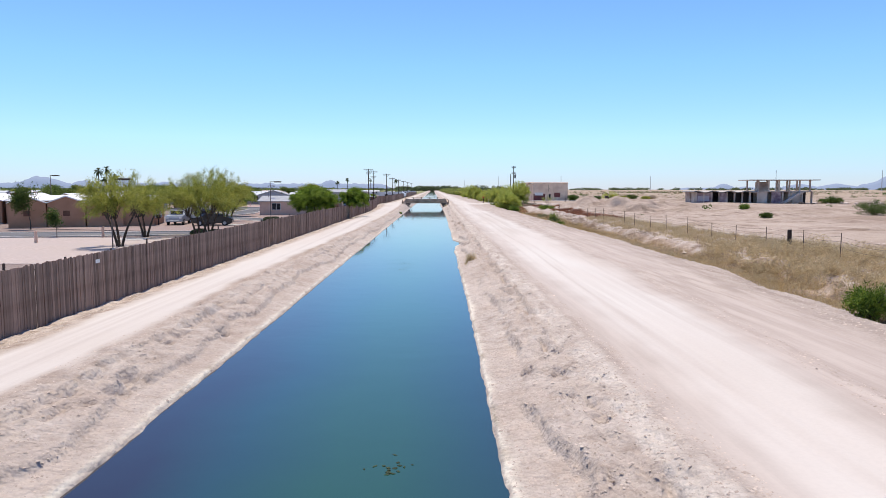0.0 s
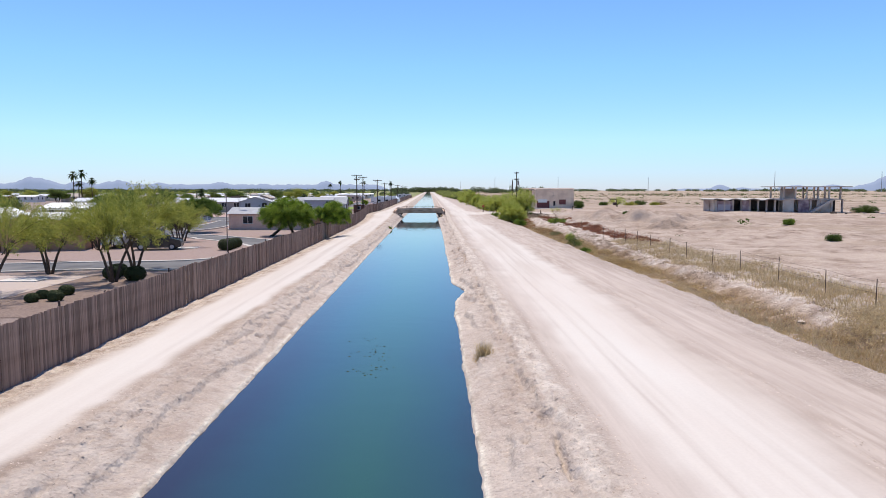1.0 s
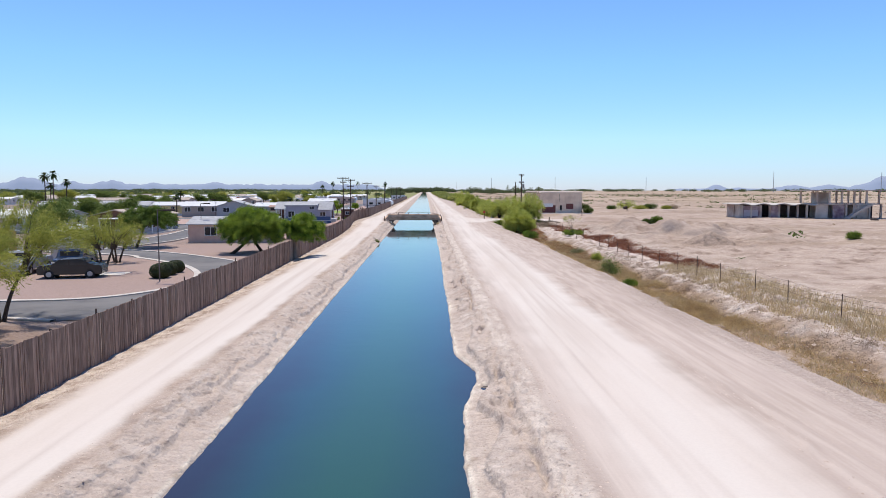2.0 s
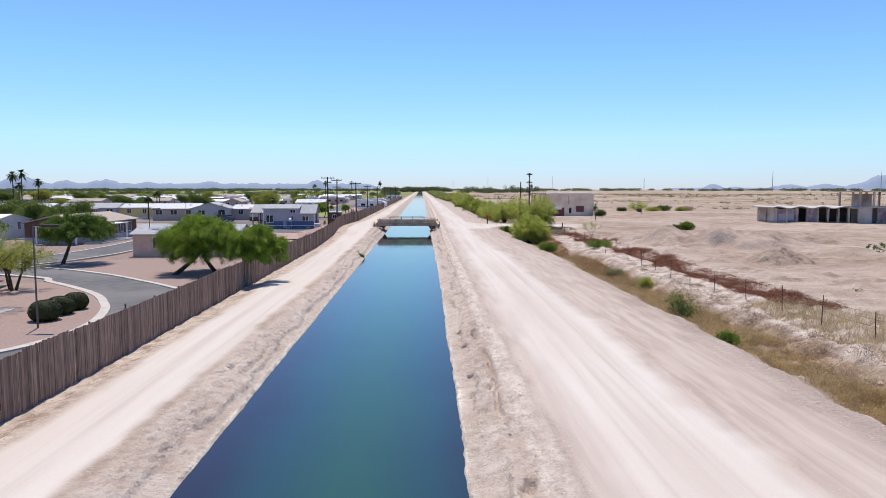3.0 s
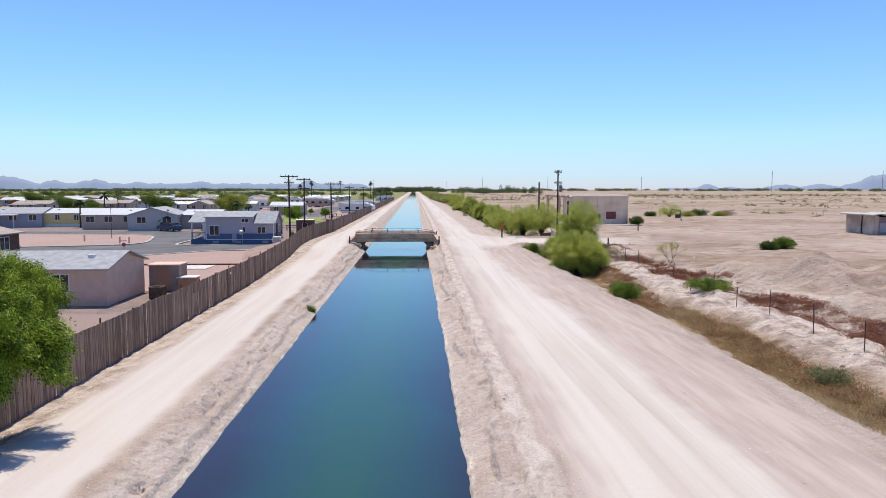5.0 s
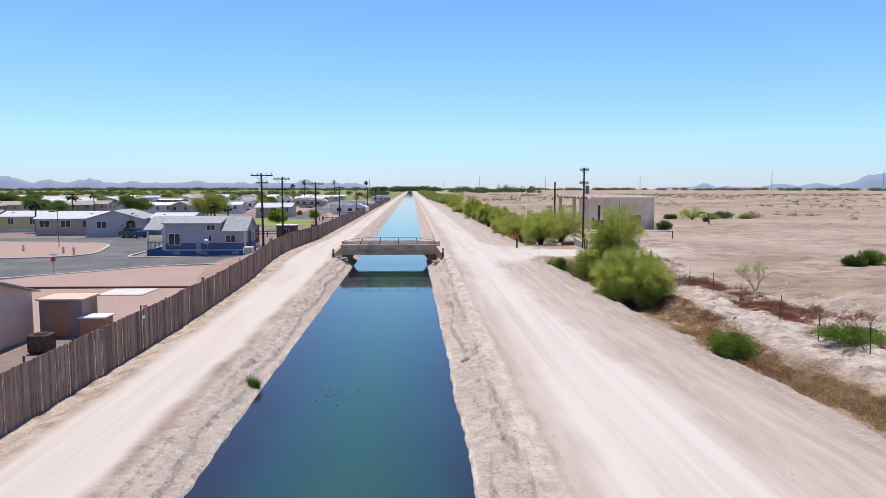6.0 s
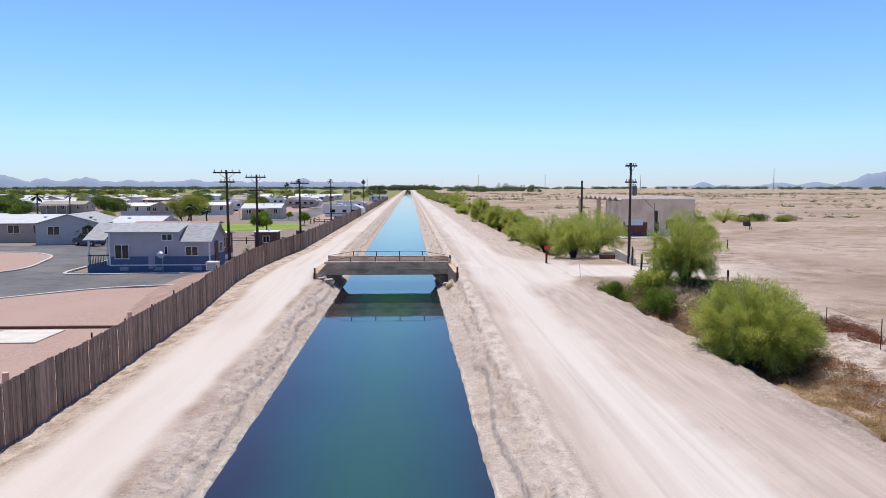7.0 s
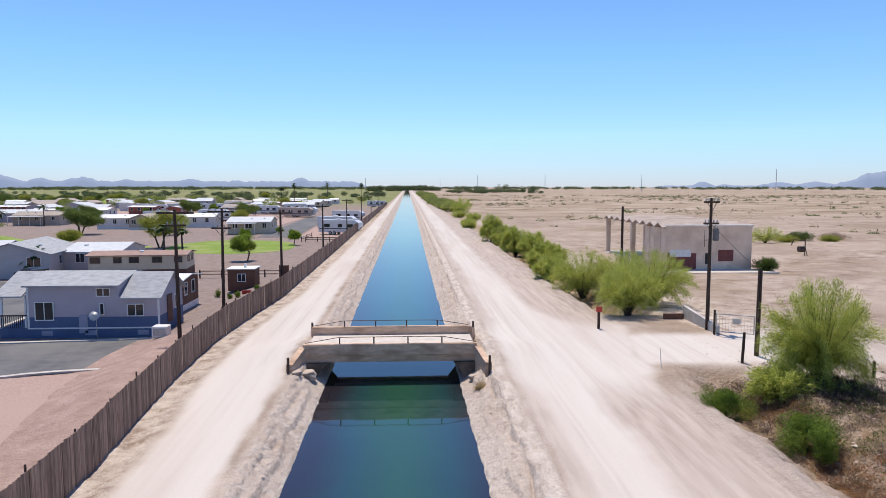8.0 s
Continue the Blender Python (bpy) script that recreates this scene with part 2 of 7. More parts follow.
def tube(V, Fc, p0, p1, r0, r1, n=6):
    """Appends a tapered tube to vertex and face lists."""
    p0, p1 = Vector(p0), Vector(p1)
    d = (p1 - p0).normalized()
    a = d.orthogonal().normalized()
    b = d.cross(a)
    k = len(V)
    for p, r in ((p0, r0), (p1, r1)):
        for i in range(n):
            an = 2 * math.pi * i / n
            V.append(p + a * (r * math.cos(an)) + b * (r * math.sin(an)))
    for i in range(n):
        j = (i + 1) % n
        Fc.append((k + i, k + j, k + n + j, k + n + i))
    Fc.append(tuple(k + n + i for i in range(n)))
    Fc.append(tuple(k + n - 1 - i for i in range(n)))


def tubes(*segs, n=8):
    V, Fc = [], []
    for s in segs:
        tube(V, Fc, *s, n=n)
    return V, Fc


# ---------------------------------------------------------------- terrain
def vnoise(x, y, seed=0):
    xi, yi = np.floor(x).astype(np.int64), np.floor(y).astype(np.int64)
    xf, yf = x - xi, y - yi
    u, v = xf * xf * (3 - 2 * xf), yf * yf * (3 - 2 * yf)

    def h(a, b):
        n = (a * 374761393 + b * 668265263 + seed * 974634721) & 0xFFFFFFFF
        n = ((n ^ (n >> 13)) * 1274126177) & 0xFFFFFFFF
        return ((n ^ (n >> 16)) & 0xFFFF) / 65535.0
    return (h(xi, yi) * (1 - u) + h(xi + 1, yi) * u) * (1 - v) + (h(xi, yi + 1) * (1 - u) + h(xi + 1, yi + 1) * u) * v


def fbm(x, y, seed=0, octaves=4):
    s, a, t = 0.0, 0.5, 0.0
    for o in range(octaves):
        s = s + a * vnoise(x * 2 ** o, y * 2 ** o, seed + o)
        t, a = t + a, a * 0.5
    return s / t - 0.5


def sstep(a, b, x):
    t = np.clip((x - a) / (b - a), 0, 1)
    return t * t * (3 - 2 * t)


WATER_Z = -0.9


def road_z(y):
    return -0.3 + 0.32 * sstep(112, 148, y)


def left_edge(y):
    return np.interp(y, [0, 40, 60, 140, 230, 400], [-5.0, -5.0, -4.95, -4.95, -4.9, -4.7])


def right_edge(y):
    return np.interp(y, [0, 10, 24, 46, 49, 52, 53.5, 56, 75, 100, 230, 400], [0.95, 1.0, 1.25, 1.45, 1.55, 2.15, 2.2, 1.6, 1.75, 1.95, 1.95, 2.3])


def left_crest(y):
    return np.interp(y, [0, 30, 60, 90, 145, 400], [-6.8, -6.9, -6.3, -6.0, -6.2, -6.2])


def right_crest(y):
    return np.interp(y, [0, 50, 110, 145, 400], [3.05, 3.25, 3.4, 3.6, 3.8])


def fence_x(y):
    return np.interp(y, [0, 125, 139, 150, 158, 166, 174, 230, 700], [-11.1, -11.1, -11.35, -12.1, -12.3, -11.9, -11.3, -11.1, -10.6])


def fence_z(y):
    return -0.62 + 0.5 * sstep(118, 155, y)


def shoulder(y):
    ragged = 0.9 * fbm(y * 0.33, y * 0 + 2.2, 14, 3) + 0.35 * fbm(y * 1.7, y * 0 + 4.4, 15, 2)
    return np.interp(y, [0, 16, 30, 110, 120, 145, 149, 160, 166, 400], [10.6, 11.2, 12.5, 12.6, 12.0, 11.8, 12.5, 14.5, 12.6, 12.6]) + ragged * (1 - sstep(144, 149, y))


PITS = [(2.3, 75.4, 0.11, 0.62), (2.36, 72.6, 0.12, 0.62), (2.3, 68.2, 0.11, 0.62), (2.6, 114.5, 0.15, 0.7), (2.0, 14.2, 0.14, 0.25), (2.75, 15.2, 0.13, 0.25), (2.55, 13.6, 0.15, 0.28), (2.45, 17.5, 0.12, 0.22), (2.4, 12.0, 0.12, 0.2), (2.7, 10.6, 0.14, 0.22),
        (-5.75, 18.6, 0.16, 0.32), (-6.0, 12.8, 0.2, 0.22), (-6.1, 13.6, 0.2, 0.22), (-6.2, 22.5, 0.15, 0.2), (2.6, 51.2, 0.35, 0.35), (2.5, 48.6, 0.2, 0.3), (2.9, 30.0, 0.15, 0.25), (2.6, 24.5, 0.14, 0.25), (2.8, 58.5, 0.18, 0.25), (2.7, 86.0, 0.2, 0.3), (2.9, 96.0, 0.16, 0.25)]
_pr = random.Random(2)
for _k in range(70):
    _y = 6 + 130 * _pr.random() ** 1.7
    _right = _pr.random() < 0.6
    _x = float(np.interp(_y, [0, 50, 110, 145], [3.05, 3.25, 3.4, 3.6])) - _pr.uniform(0.1, 1.1) if _right else float(np.interp(_y, [0, 30, 60, 90, 145], [-6.8, -6.9, -6.3, -6.0, -6.2])) + _pr.uniform(0.1, 1.1)
    PITS.append((_x, _y, _pr.uniform(0.06, 0.14), _pr.uniform(0.1, 0.24)))


def ground_z(x, y, rough=True):
    """Height of the ground sheet."""
    x, y = np.broadcast_arrays(np.asarray(x, float), np.asarray(y, float))
    zr = road_z(y)
    wob = fbm(y * 0.3, x * 0 + 3.3, 5, 3) * 0.16 + fbm(y * 2.0, x * 0 + 6.3, 6, 3) * 0.16 if rough else 0.0
    wl, wr, cl, cr = left_edge(y) + wob * 0.6, right_edge(y) + (fbm(y * 0.4, x * 0 + 9.1, 8, 3) * 0.12 + fbm(y * 2.2, x * 0 + 7.1, 9, 3) * 0.1) * bool(rough), left_crest(y), right_crest(y)
    fx, fz, sh = fence_x(y), fence_z(y), shoulder(y)
    lift = sstep(135, 150, y) * (1 - sstep(185, 215, y))
    ditch = 1 - sstep(147.5, 150.5, y) * (1 - sstep(163, 170, y))
    far = sstep(200, 260, y)
    dz = -(0.75 + 0.45 * sstep(118, 132, y)) * ditch * (1 - 0.6 * far)
    z = np.zeros_like(x)
    pts = [(fx * 0 - 6000, fz * 0 - 1.1), (fx - 6.2 + 1.5 * (1 - lift), fz * 0 - 1.1), (fx - 2.9 + 0.4 * (1 - lift), -1.08 + 0.98 * lift), (fx - 0.15, fz - 0.02), (fx + 0.5, fz), (fx + 1.1, zr - 0.14), (fx + 1.9, zr - 0.05),
           (cl - 0.55, zr), (cl, zr - 0.06), (wl, zr * 0 + WATER_Z), (wl + 1.0, zr * 0 - 1.7), (wl + 2.2, zr * 0 - 2.3), (wr - 2.2, zr * 0 - 2.3), (wr - 1.0, zr * 0 - 1.7), (wr, zr * 0 + WATER_Z),
           (cr, zr - 0.05), (cr + 0.5, zr + 0.05), (cr + 1.3, zr), (sh - 0.8, zr + 0.0), (sh, zr + 0.08), (sh + 0.7, zr - 0.28 * ditch), (sh + 1.7, zr + dz * 0.8), (sh + 3.1, zr + dz * 0.75),
           (sh + 4.4, zr - 0.02), (sh + 6.6, zr * 0.5), (sh + 8.2, zr * 0.5 - 0.12 * ditch), (sh + 10, zr * 0.2), (fx * 0 + 60, fz * 0), (fx * 0 + 6000, fz * 0)]
    for (xa, za), (xb, zb) in zip(pts[:-1], pts[1:]):
        m = (x >= xa) & (x < xb)
        t = np.clip((x - xa) / np.maximum(xb - xa, 1e-3), 0, 1)
        z = np.where(m, za + (zb - za) * t, z)
    if rough:
        near = 1 - sstep(260, 420, y)
        inbank = sstep(cl - 0.6, cl + 0.1, x) * (1 - sstep(cr - 0.1, cr + 0.6, x))
        right = sstep(sh - 0.4, sh + 0.8, x)
        strip = sstep(sh + 0.3, sh + 1.0, x) * (1 - sstep(sh + 9.5, sh + 11, x)) * ditch
        left = (1 - sstep(fx + 1.0, fx + 1.9, x)) * sstep(fx - 0.4, fx + 0.1, x)
        up_bank = sstep(WATER_Z + 0.08, WATER_Z + 0.4, z)
        z = z + near * inbank * (0.05 * fbm(x * 0.9, y * 0.5, 11, 4) + up_bank * (0.18 * np.abs(fbm(x * 2.4, y * 1.2, 17, 4)) + (0.1 + 0.14 * (x > 0)) * np.abs(fbm(x * 5.0, y * 2.8, 19, 3)) + 0.1 * fbm(x * 7.0, y * 5.0, 20, 2)))
        # crumbling lip below each crest
        lip_r, lip_l = cr - 0.25 + 0.5 * fbm(y * 0.7, y * 0 + 1.7, 21, 4), cl + 0.2 + 0.5 * fbm(y * 0.6, y * 0 + 5.7, 22, 4)
        z = z + near * 0.13 * (np.exp(-np.maximum(x - lip_r, 0) / 0.4) * (x > lip_r) * (x < cr + 1.5) + 0.7 * np.exp(-np.maximum(lip_l - x, 0) / 0.35) * (x < lip_l) * (x > cl - 1.5)) * sstep(-0.12, 0.1, fbm(y * 0.22, y * 0 + x * 0.1, 25, 3))
        # ragged ledge half way up each bank
        led_r = wr + (0.42 + 0.55 * fbm(y * 0.45, y * 0 + 3.1, 27, 4)) * (cr - wr)
        led_l = wl - (0.4 + 0.5 * fbm(y * 0.4, y * 0 + 8.1, 28, 4)) * (wl - cl)
        t_r, t_l = (x - wr) / (cr - wr), (wl - x) / (wl - cl)
        z = z + near * np.where((t_r > 0) & (t_r < 1), np.clip(0.06 + 0.9 * fbm(y * 0.3, y * 0 + 1.1, 26, 3), 0.0, 0.2) * (sstep(-0.05, 0.05, x - led_r) - t_r), 0.0)
        z = z + near * np.where((t_l > 0) & (t_l < 1), 0.12 * (sstep(-0.05, 0.05, led_l - x) - t_l), 0.0)
        # broken crust along the upper bank: ragged cracks with a smooth pale berm above them
        crk_r = cr - 0.38 + 0.5 * fbm(y * 0.5, y * 0 + 2.9, 101, 4) + 0.12 * fbm(y * 3.5, y * 0 + 4.9, 102, 2)
        crk_l = cl + 0.5 + 0.6 * fbm(y * 0.45, y * 0 + 6.9, 103, 4) + 0.14 * fbm(y * 3.0, y * 0 + 1.9, 104, 2)
        open_r, open_l = sstep(-0.06, 0.1, fbm(y * 0.8, y * 0 + 0.4, 105, 3)), sstep(0.02, 0.14, fbm(y * 0.9, y * 0 + 7.4, 106, 3))
        z = z - near * (0.2 * open_r * np.exp(-((x - crk_r) / 0.07) ** 2) + 0.14 * open_l * np.exp(-((x - crk_l) / 0.08) ** 2))
        # lumpy eroded upper half, smooth crust below, and a small undercut step at the waterline
        upr, upl = sstep(0.35, 0.6, t_r) * (t_r < 1.15), sstep(0.35, 0.6, t_l) * (t_l < 1.15)
        z = z + near * (upr * 0.1 + upl * 0.12) * (np.abs(fbm(x * 4.2, y * 3.4, 107, 3)) * 2 - 0.25) * sstep(-0.1, 0.12, fbm(x * 0.7, y * 0.35, 108, 3))
        z = z + near * 0.07 * (sstep(-0.01, 0.07, x - wr) * (1 - t_r) * (t_r < 1) + sstep(-0.01, 0.07, wl - x) * (1 - t_l) * (t_l < 1))
        # burrows and slumps
        for px_, py_, pr_, pd_ in PITS:
            pm = (np.abs(x - px_) < 2 * pr_) & (np.abs(y - py_) < 3 * pr_)
            z[pm] -= pd_ * np.exp(-(((x[pm] - px_) / pr_) ** 2 + ((y[pm] - py_) / (pr_ * 1.5)) ** 2) ** 2)
        z = z + near * strip * (0.75 * fbm(x * 0.9, y * 0.6, 23, 4) + 0.22 * fbm(x * 3.0, y * 2.4, 29, 3))
        z = z + right * (1 - strip) * sstep(16, 30, x) * (0.7 * fbm(x * 0.06, y * 0.06, 31, 4) + (0.55 * fbm(x * 0.3, y * 0.3, 33, 4) + 0.2 * np.abs(fbm(x * 1.1, y * 0.9, 37, 3))) * near * (1 - 0.7 * sstep(55, 90, x)) * (1 - 0.65 * sstep(130, 142, y)))
        z = z + near * left * 0.16 * fbm(x * 2.5, y * 2.0, 41, 3)
        onroad = sstep(cr + 0.4, cr + 1.4, x) * (1 - sstep(sh - 0.6, sh, x)) + sstep(fx + 1.6, fx + 2.4, x) * (1 - sstep(cl - 0.8, cl - 0.2, x))
        z = z + near * onroad * (0.03 * fbm(x * 2.2, y * 0.04, 53, 3) + 0.006 * fbm(x * 4, y * 3, 59, 2))
        # tyre ruts and a low windrow left by grading
        wv = 0.35 * fbm(y * 0.06, y * 0 + 0.7, 63, 2)
        for rx_, rd_ in ((5.2, 0.035), (5.7, 0.025), (7.4, 0.02), (9.9, 0.04), (10.3, 0.03)):
            z = z - near * rd_ * np.exp(-((x - rx_ - wv) / 0.13) ** 2)
        z = z + near * np.exp(-((x - sh + 3.45 - wv) / 0.22) ** 2) * 0.12 * np.maximum(0, fbm(x * 3, y * 1.6, 65, 3) + 0.15) * (1 - sstep(140, 146, y))
        # rim of loose clods along both crests
        rim = np.exp(-((x - cr - 0.25) / 0.35) ** 2) + np.exp(-((x - cl + 0.2) / 0.3) ** 2) + (0.8 + 1.6 * sstep(112, 126, y)) * np.exp(-((x - sh - 0.3 - 0.4 * sstep(112, 126, y)) / (0.6 + 0.35 * sstep(112, 126, y))) ** 2) * ditch
        z = z + near * rim * 0.16 * np.maximum(0, fbm(x * 2.5, y * 1.3, 61, 3) + 0.12)
        # ramps up to the bridge deck
        up = np.exp(-((y - 153.4) / 3.2) ** 2)
        z = z + 0.5 * up * (np.exp(-((x + 6.2) / 3.0) ** 2) * (x < -5.9) + np.exp(-((x - 3.0) / 3.4) ** 2) * (x > 2.9))
        # gravel mound in the desert
        for mx_, my_, mr_, mh_ in ((29.8, 99.6, 2.8, 1.5), (25.2, 119.0, 6.0, 1.1), (28.2, 114.0, 5.5, 1.1), (32.5, 112.5, 5.0, 1.2), (37.0, 116.0, 5.5, 0.8), (24.0, 108.0, 3.0, 0.5), (38.5, 106.0, 4.0, 0.6), (43.0, 122.0, 6.0, 0.8)):
            r_ = np.hypot(x - mx_, y - my_)
            if mr_ > 2.9:
                r_ = r_ + 2.2 * fbm(x * 0.5, y * 0.5, 83, 4)
            z = z + mh_ * (np.clip(1 - r_ / mr_, 0, 1) if mr_ < 2.9 else sstep(0, 0.55, 1 - r_ / mr_) * 0.8)
        spoil = sstep(20, 24, x) * (1 - sstep(44, 52, x)) * sstep(76, 86, y) * (1 - sstep(128, 136, y))
        z = z + spoil * (0.6 * np.abs(fbm(x * 0.45, y * 0.4, 87, 4)) + 0.5 * np.abs(fbm(x * 1.0, y * 0.8, 89, 3)))
    return z


def gz(x, y):
    return float(ground_z(np.array([x]), np.array([y]))[0])


def lines(*segs):
    out = []
    for a, b, step in segs:
        n = max(1, int(round((b - a) / step)))
        out += [a + (b - a) * i / n for i in range(n)]
    return np.array(out + [segs[-1][1]])


GX = lines((-4400, -600, 400), (-600, -120, 60), (-120, -40, 8), (-40, -18, 1.6), (-18, -12.8, 0.6), (-12.8, -7.4, 0.2), (-7.4, -4.4, 0.06), (-4.4, 0.6, 0.55), (0.6, 4.2, 0.05), (4.2, 10.4, 0.1), (10.4, 13.6, 0.13), (13.6, 23, 0.25), (23, 42, 0.45), (42, 54, 1.0), (54, 140, 6), (140, 600, 50), (600, 4400, 400))
GY = lines((-60, -5, 5), (-5, 5, 0.6), (5, 67, 0.13), (67, 77, 0.06), (77, 113, 0.16), (113, 116, 0.06), (116, 118, 0.11), (118, 160, 0.18), (160, 230, 0.5), (230, 420, 2.5), (420, 1000, 40), (1000, 4600, 300))
XX, YY = np.meshgrid(GX, GY)
ZZ = ground_z(XX, YY)
nx, ny = len(GX), len(GY)
gme = bpy.data.meshes.new("ground")
gme.vertices.add(nx * ny)
gme.vertices.foreach_set("co", np.stack([XX, YY, ZZ], -1).ravel())
ii = (np.arange(ny - 1)[:, None] * nx + np.arange(nx - 1)[None, :]).ravel()
quads = np.stack([ii, ii + 1, ii + nx + 1, ii + nx], -1)
gme.loops.add(quads.size)
gme.loops.foreach_set("vertex_index", quads.ravel())
gme.polygons.add(len(quads))
gme.polygons.foreach_set("loop_start", np.arange(0, quads.size, 4))
gme.polygons.foreach_set("use_smooth", np.ones(len(quads), bool))
gme.update(calc_edges=True)
_cl, _cr, _fx, _sh = left_crest(YY), right_crest(YY), fence_x(YY), shoulder(YY)
_jit = 0.7 * fbm(XX * 0.8, YY * 0.5, 71, 3)
ROADM = np.maximum(sstep(_cr + 0.3, _cr + 1.0, XX + _jit) * (1 - sstep(_sh - 1.6, _sh - 0.4, XX + _jit * 1.5)), sstep(_fx + 1.1, _fx + 1.9, XX + _jit) * (1 - sstep(_cl - 0.9, _cl - 0.2, XX + _jit)))
_drive = sstep(149.5, 151, YY + _jit) * (1 - sstep(156.5, 158.5, YY + _jit)) * sstep(_sh - 2, _sh - 1, XX) * (1 - sstep(19, 33, XX + 3 * _jit))
ROADM = np.maximum(ROADM, _drive)
BANKM = sstep(_cl - 0.5, _cl, XX) * (1 - sstep(_cr, _cr + 0.5, XX))
_ledge = 0.9 * sstep(110, 124, YY)
STRIPM = sstep(_sh + 0.4 + _ledge, _sh + 1.2 + _ledge, XX + _jit) * (1 - sstep(_sh + 3.2, _sh + 4.4, XX + _jit * 2)) * (1 - _drive) * (1 - sstep(148, 150, YY) * (1 - sstep(163, 168, YY)))
STRIPM = np.maximum(STRIPM, 1 - sstep(0.75, 1.1, np.hypot((XX - 17.8) / 3.6, (YY - 142.5) / 5.5) + 0.5 * _jit))
CRUSTM = sstep(_sh + 3.6, _sh + 4.6, XX + _jit * 2) * (1 - sstep(_sh + 7.0, _sh + 12.0, XX + _jit * 5)) * (1 - _drive)
CRUSTM = np.maximum(CRUSTM, 0.85 * sstep(_fx - 0.2, _fx + 0.1, XX) * (1 - sstep(_fx + 1.0, _fx + 1.7, XX + _jit * 0.6)))
VILM = 1 - sstep(_fx - 0.4, _fx + 0.1, XX)
FARM = sstep(170, 420, np.hypot(XX * 0.8, YY) + 90 * fbm(XX * 0.01, YY * 0.02, 77, 3)) * (1 - VILM) * (1 - ROADM)
LINEM = BANKM * np.exp(-((ZZ - WATER_Z - 0.068) / 0.024) ** 2)
_wan = 1.6 * fbm(YY * 0.018, YY * 0 + 3.7, 111, 3)
TRACKM = sum(k * np.exp(-((XX - tx_ - _wan * w_) / 0.075) ** 2) * sstep(-0.12, 0.14, fbm(YY * 0.05, YY * 0 + tx_ * 7, 113, 3)) for tx_, w_, k in ((4.9, 0.5, 0.5), (5.5, 1.0, 0.8), (5.72, 1.0, 0.7), (6.0, 1.0, 0.6), (6.9, 1.0, 0.8), (7.15, 1.0, 0.6), (7.5, 1.2, 0.5), (8.3, 0.7, 0.6), (8.55, 0.7, 0.5), (-8.1, 0.35, 0.6), (-9.4, 0.35, 0.6)))
TRACKM = np.clip(0.6 * TRACKM, 0, 0.6) * ROADM * (1 - sstep(250, 320, YY)) * (1 - sstep(142, 150, YY) * (1 - sstep(158, 166, YY)))
PINKM = VILM * sstep(120, 123, YY + _jit) * (1 - sstep(158, 164, YY + _jit)) * sstep(-37, -36, XX)
FIELDM = VILM * sstep(400, 560, YY + 60 * fbm(XX * 0.01, YY * 0.01, 78, 3))
BERMM = sstep(_cr - 0.25, _cr - 0.1, XX + 0.3 * _jit) * (1 - sstep(_cr + 0.3, _cr + 0.6, XX + 0.4 * _jit))
VERGEM = np.maximum(sstep(_sh - 4.7, _sh - 3.5, XX + _jit * 0.8) * (1 - sstep(_sh + 0.2, _sh + 1.2, XX)), 0.75 * sstep(_cr + 0.1, _cr + 0.5, XX) * (1 - sstep(_cr + 1.0, _cr + 2.0, XX + _jit))) * (1 - _drive) * (1 - sstep(143, 149, YY) * (1 - sstep(157, 163, YY)))
for nm, arr in (("road_soil", ROADM), ("bank_soil", BANKM), ("strip_soil", STRIPM), ("village_soil", VILM), ("crust_soil", CRUSTM), ("verge_soil", VERGEM), ("far_soil", FARM), ("mineral_line", LINEM), ("pink_soil", PINKM), ("field_soil", FIELDM), ("berm_soil", BERMM), ("track_soil", TRACKM)):
    at = gme.attributes.new(nm, "FLOAT", "POINT")
    at.data.foreach_set("value", arr.ravel().astype(np.float32))


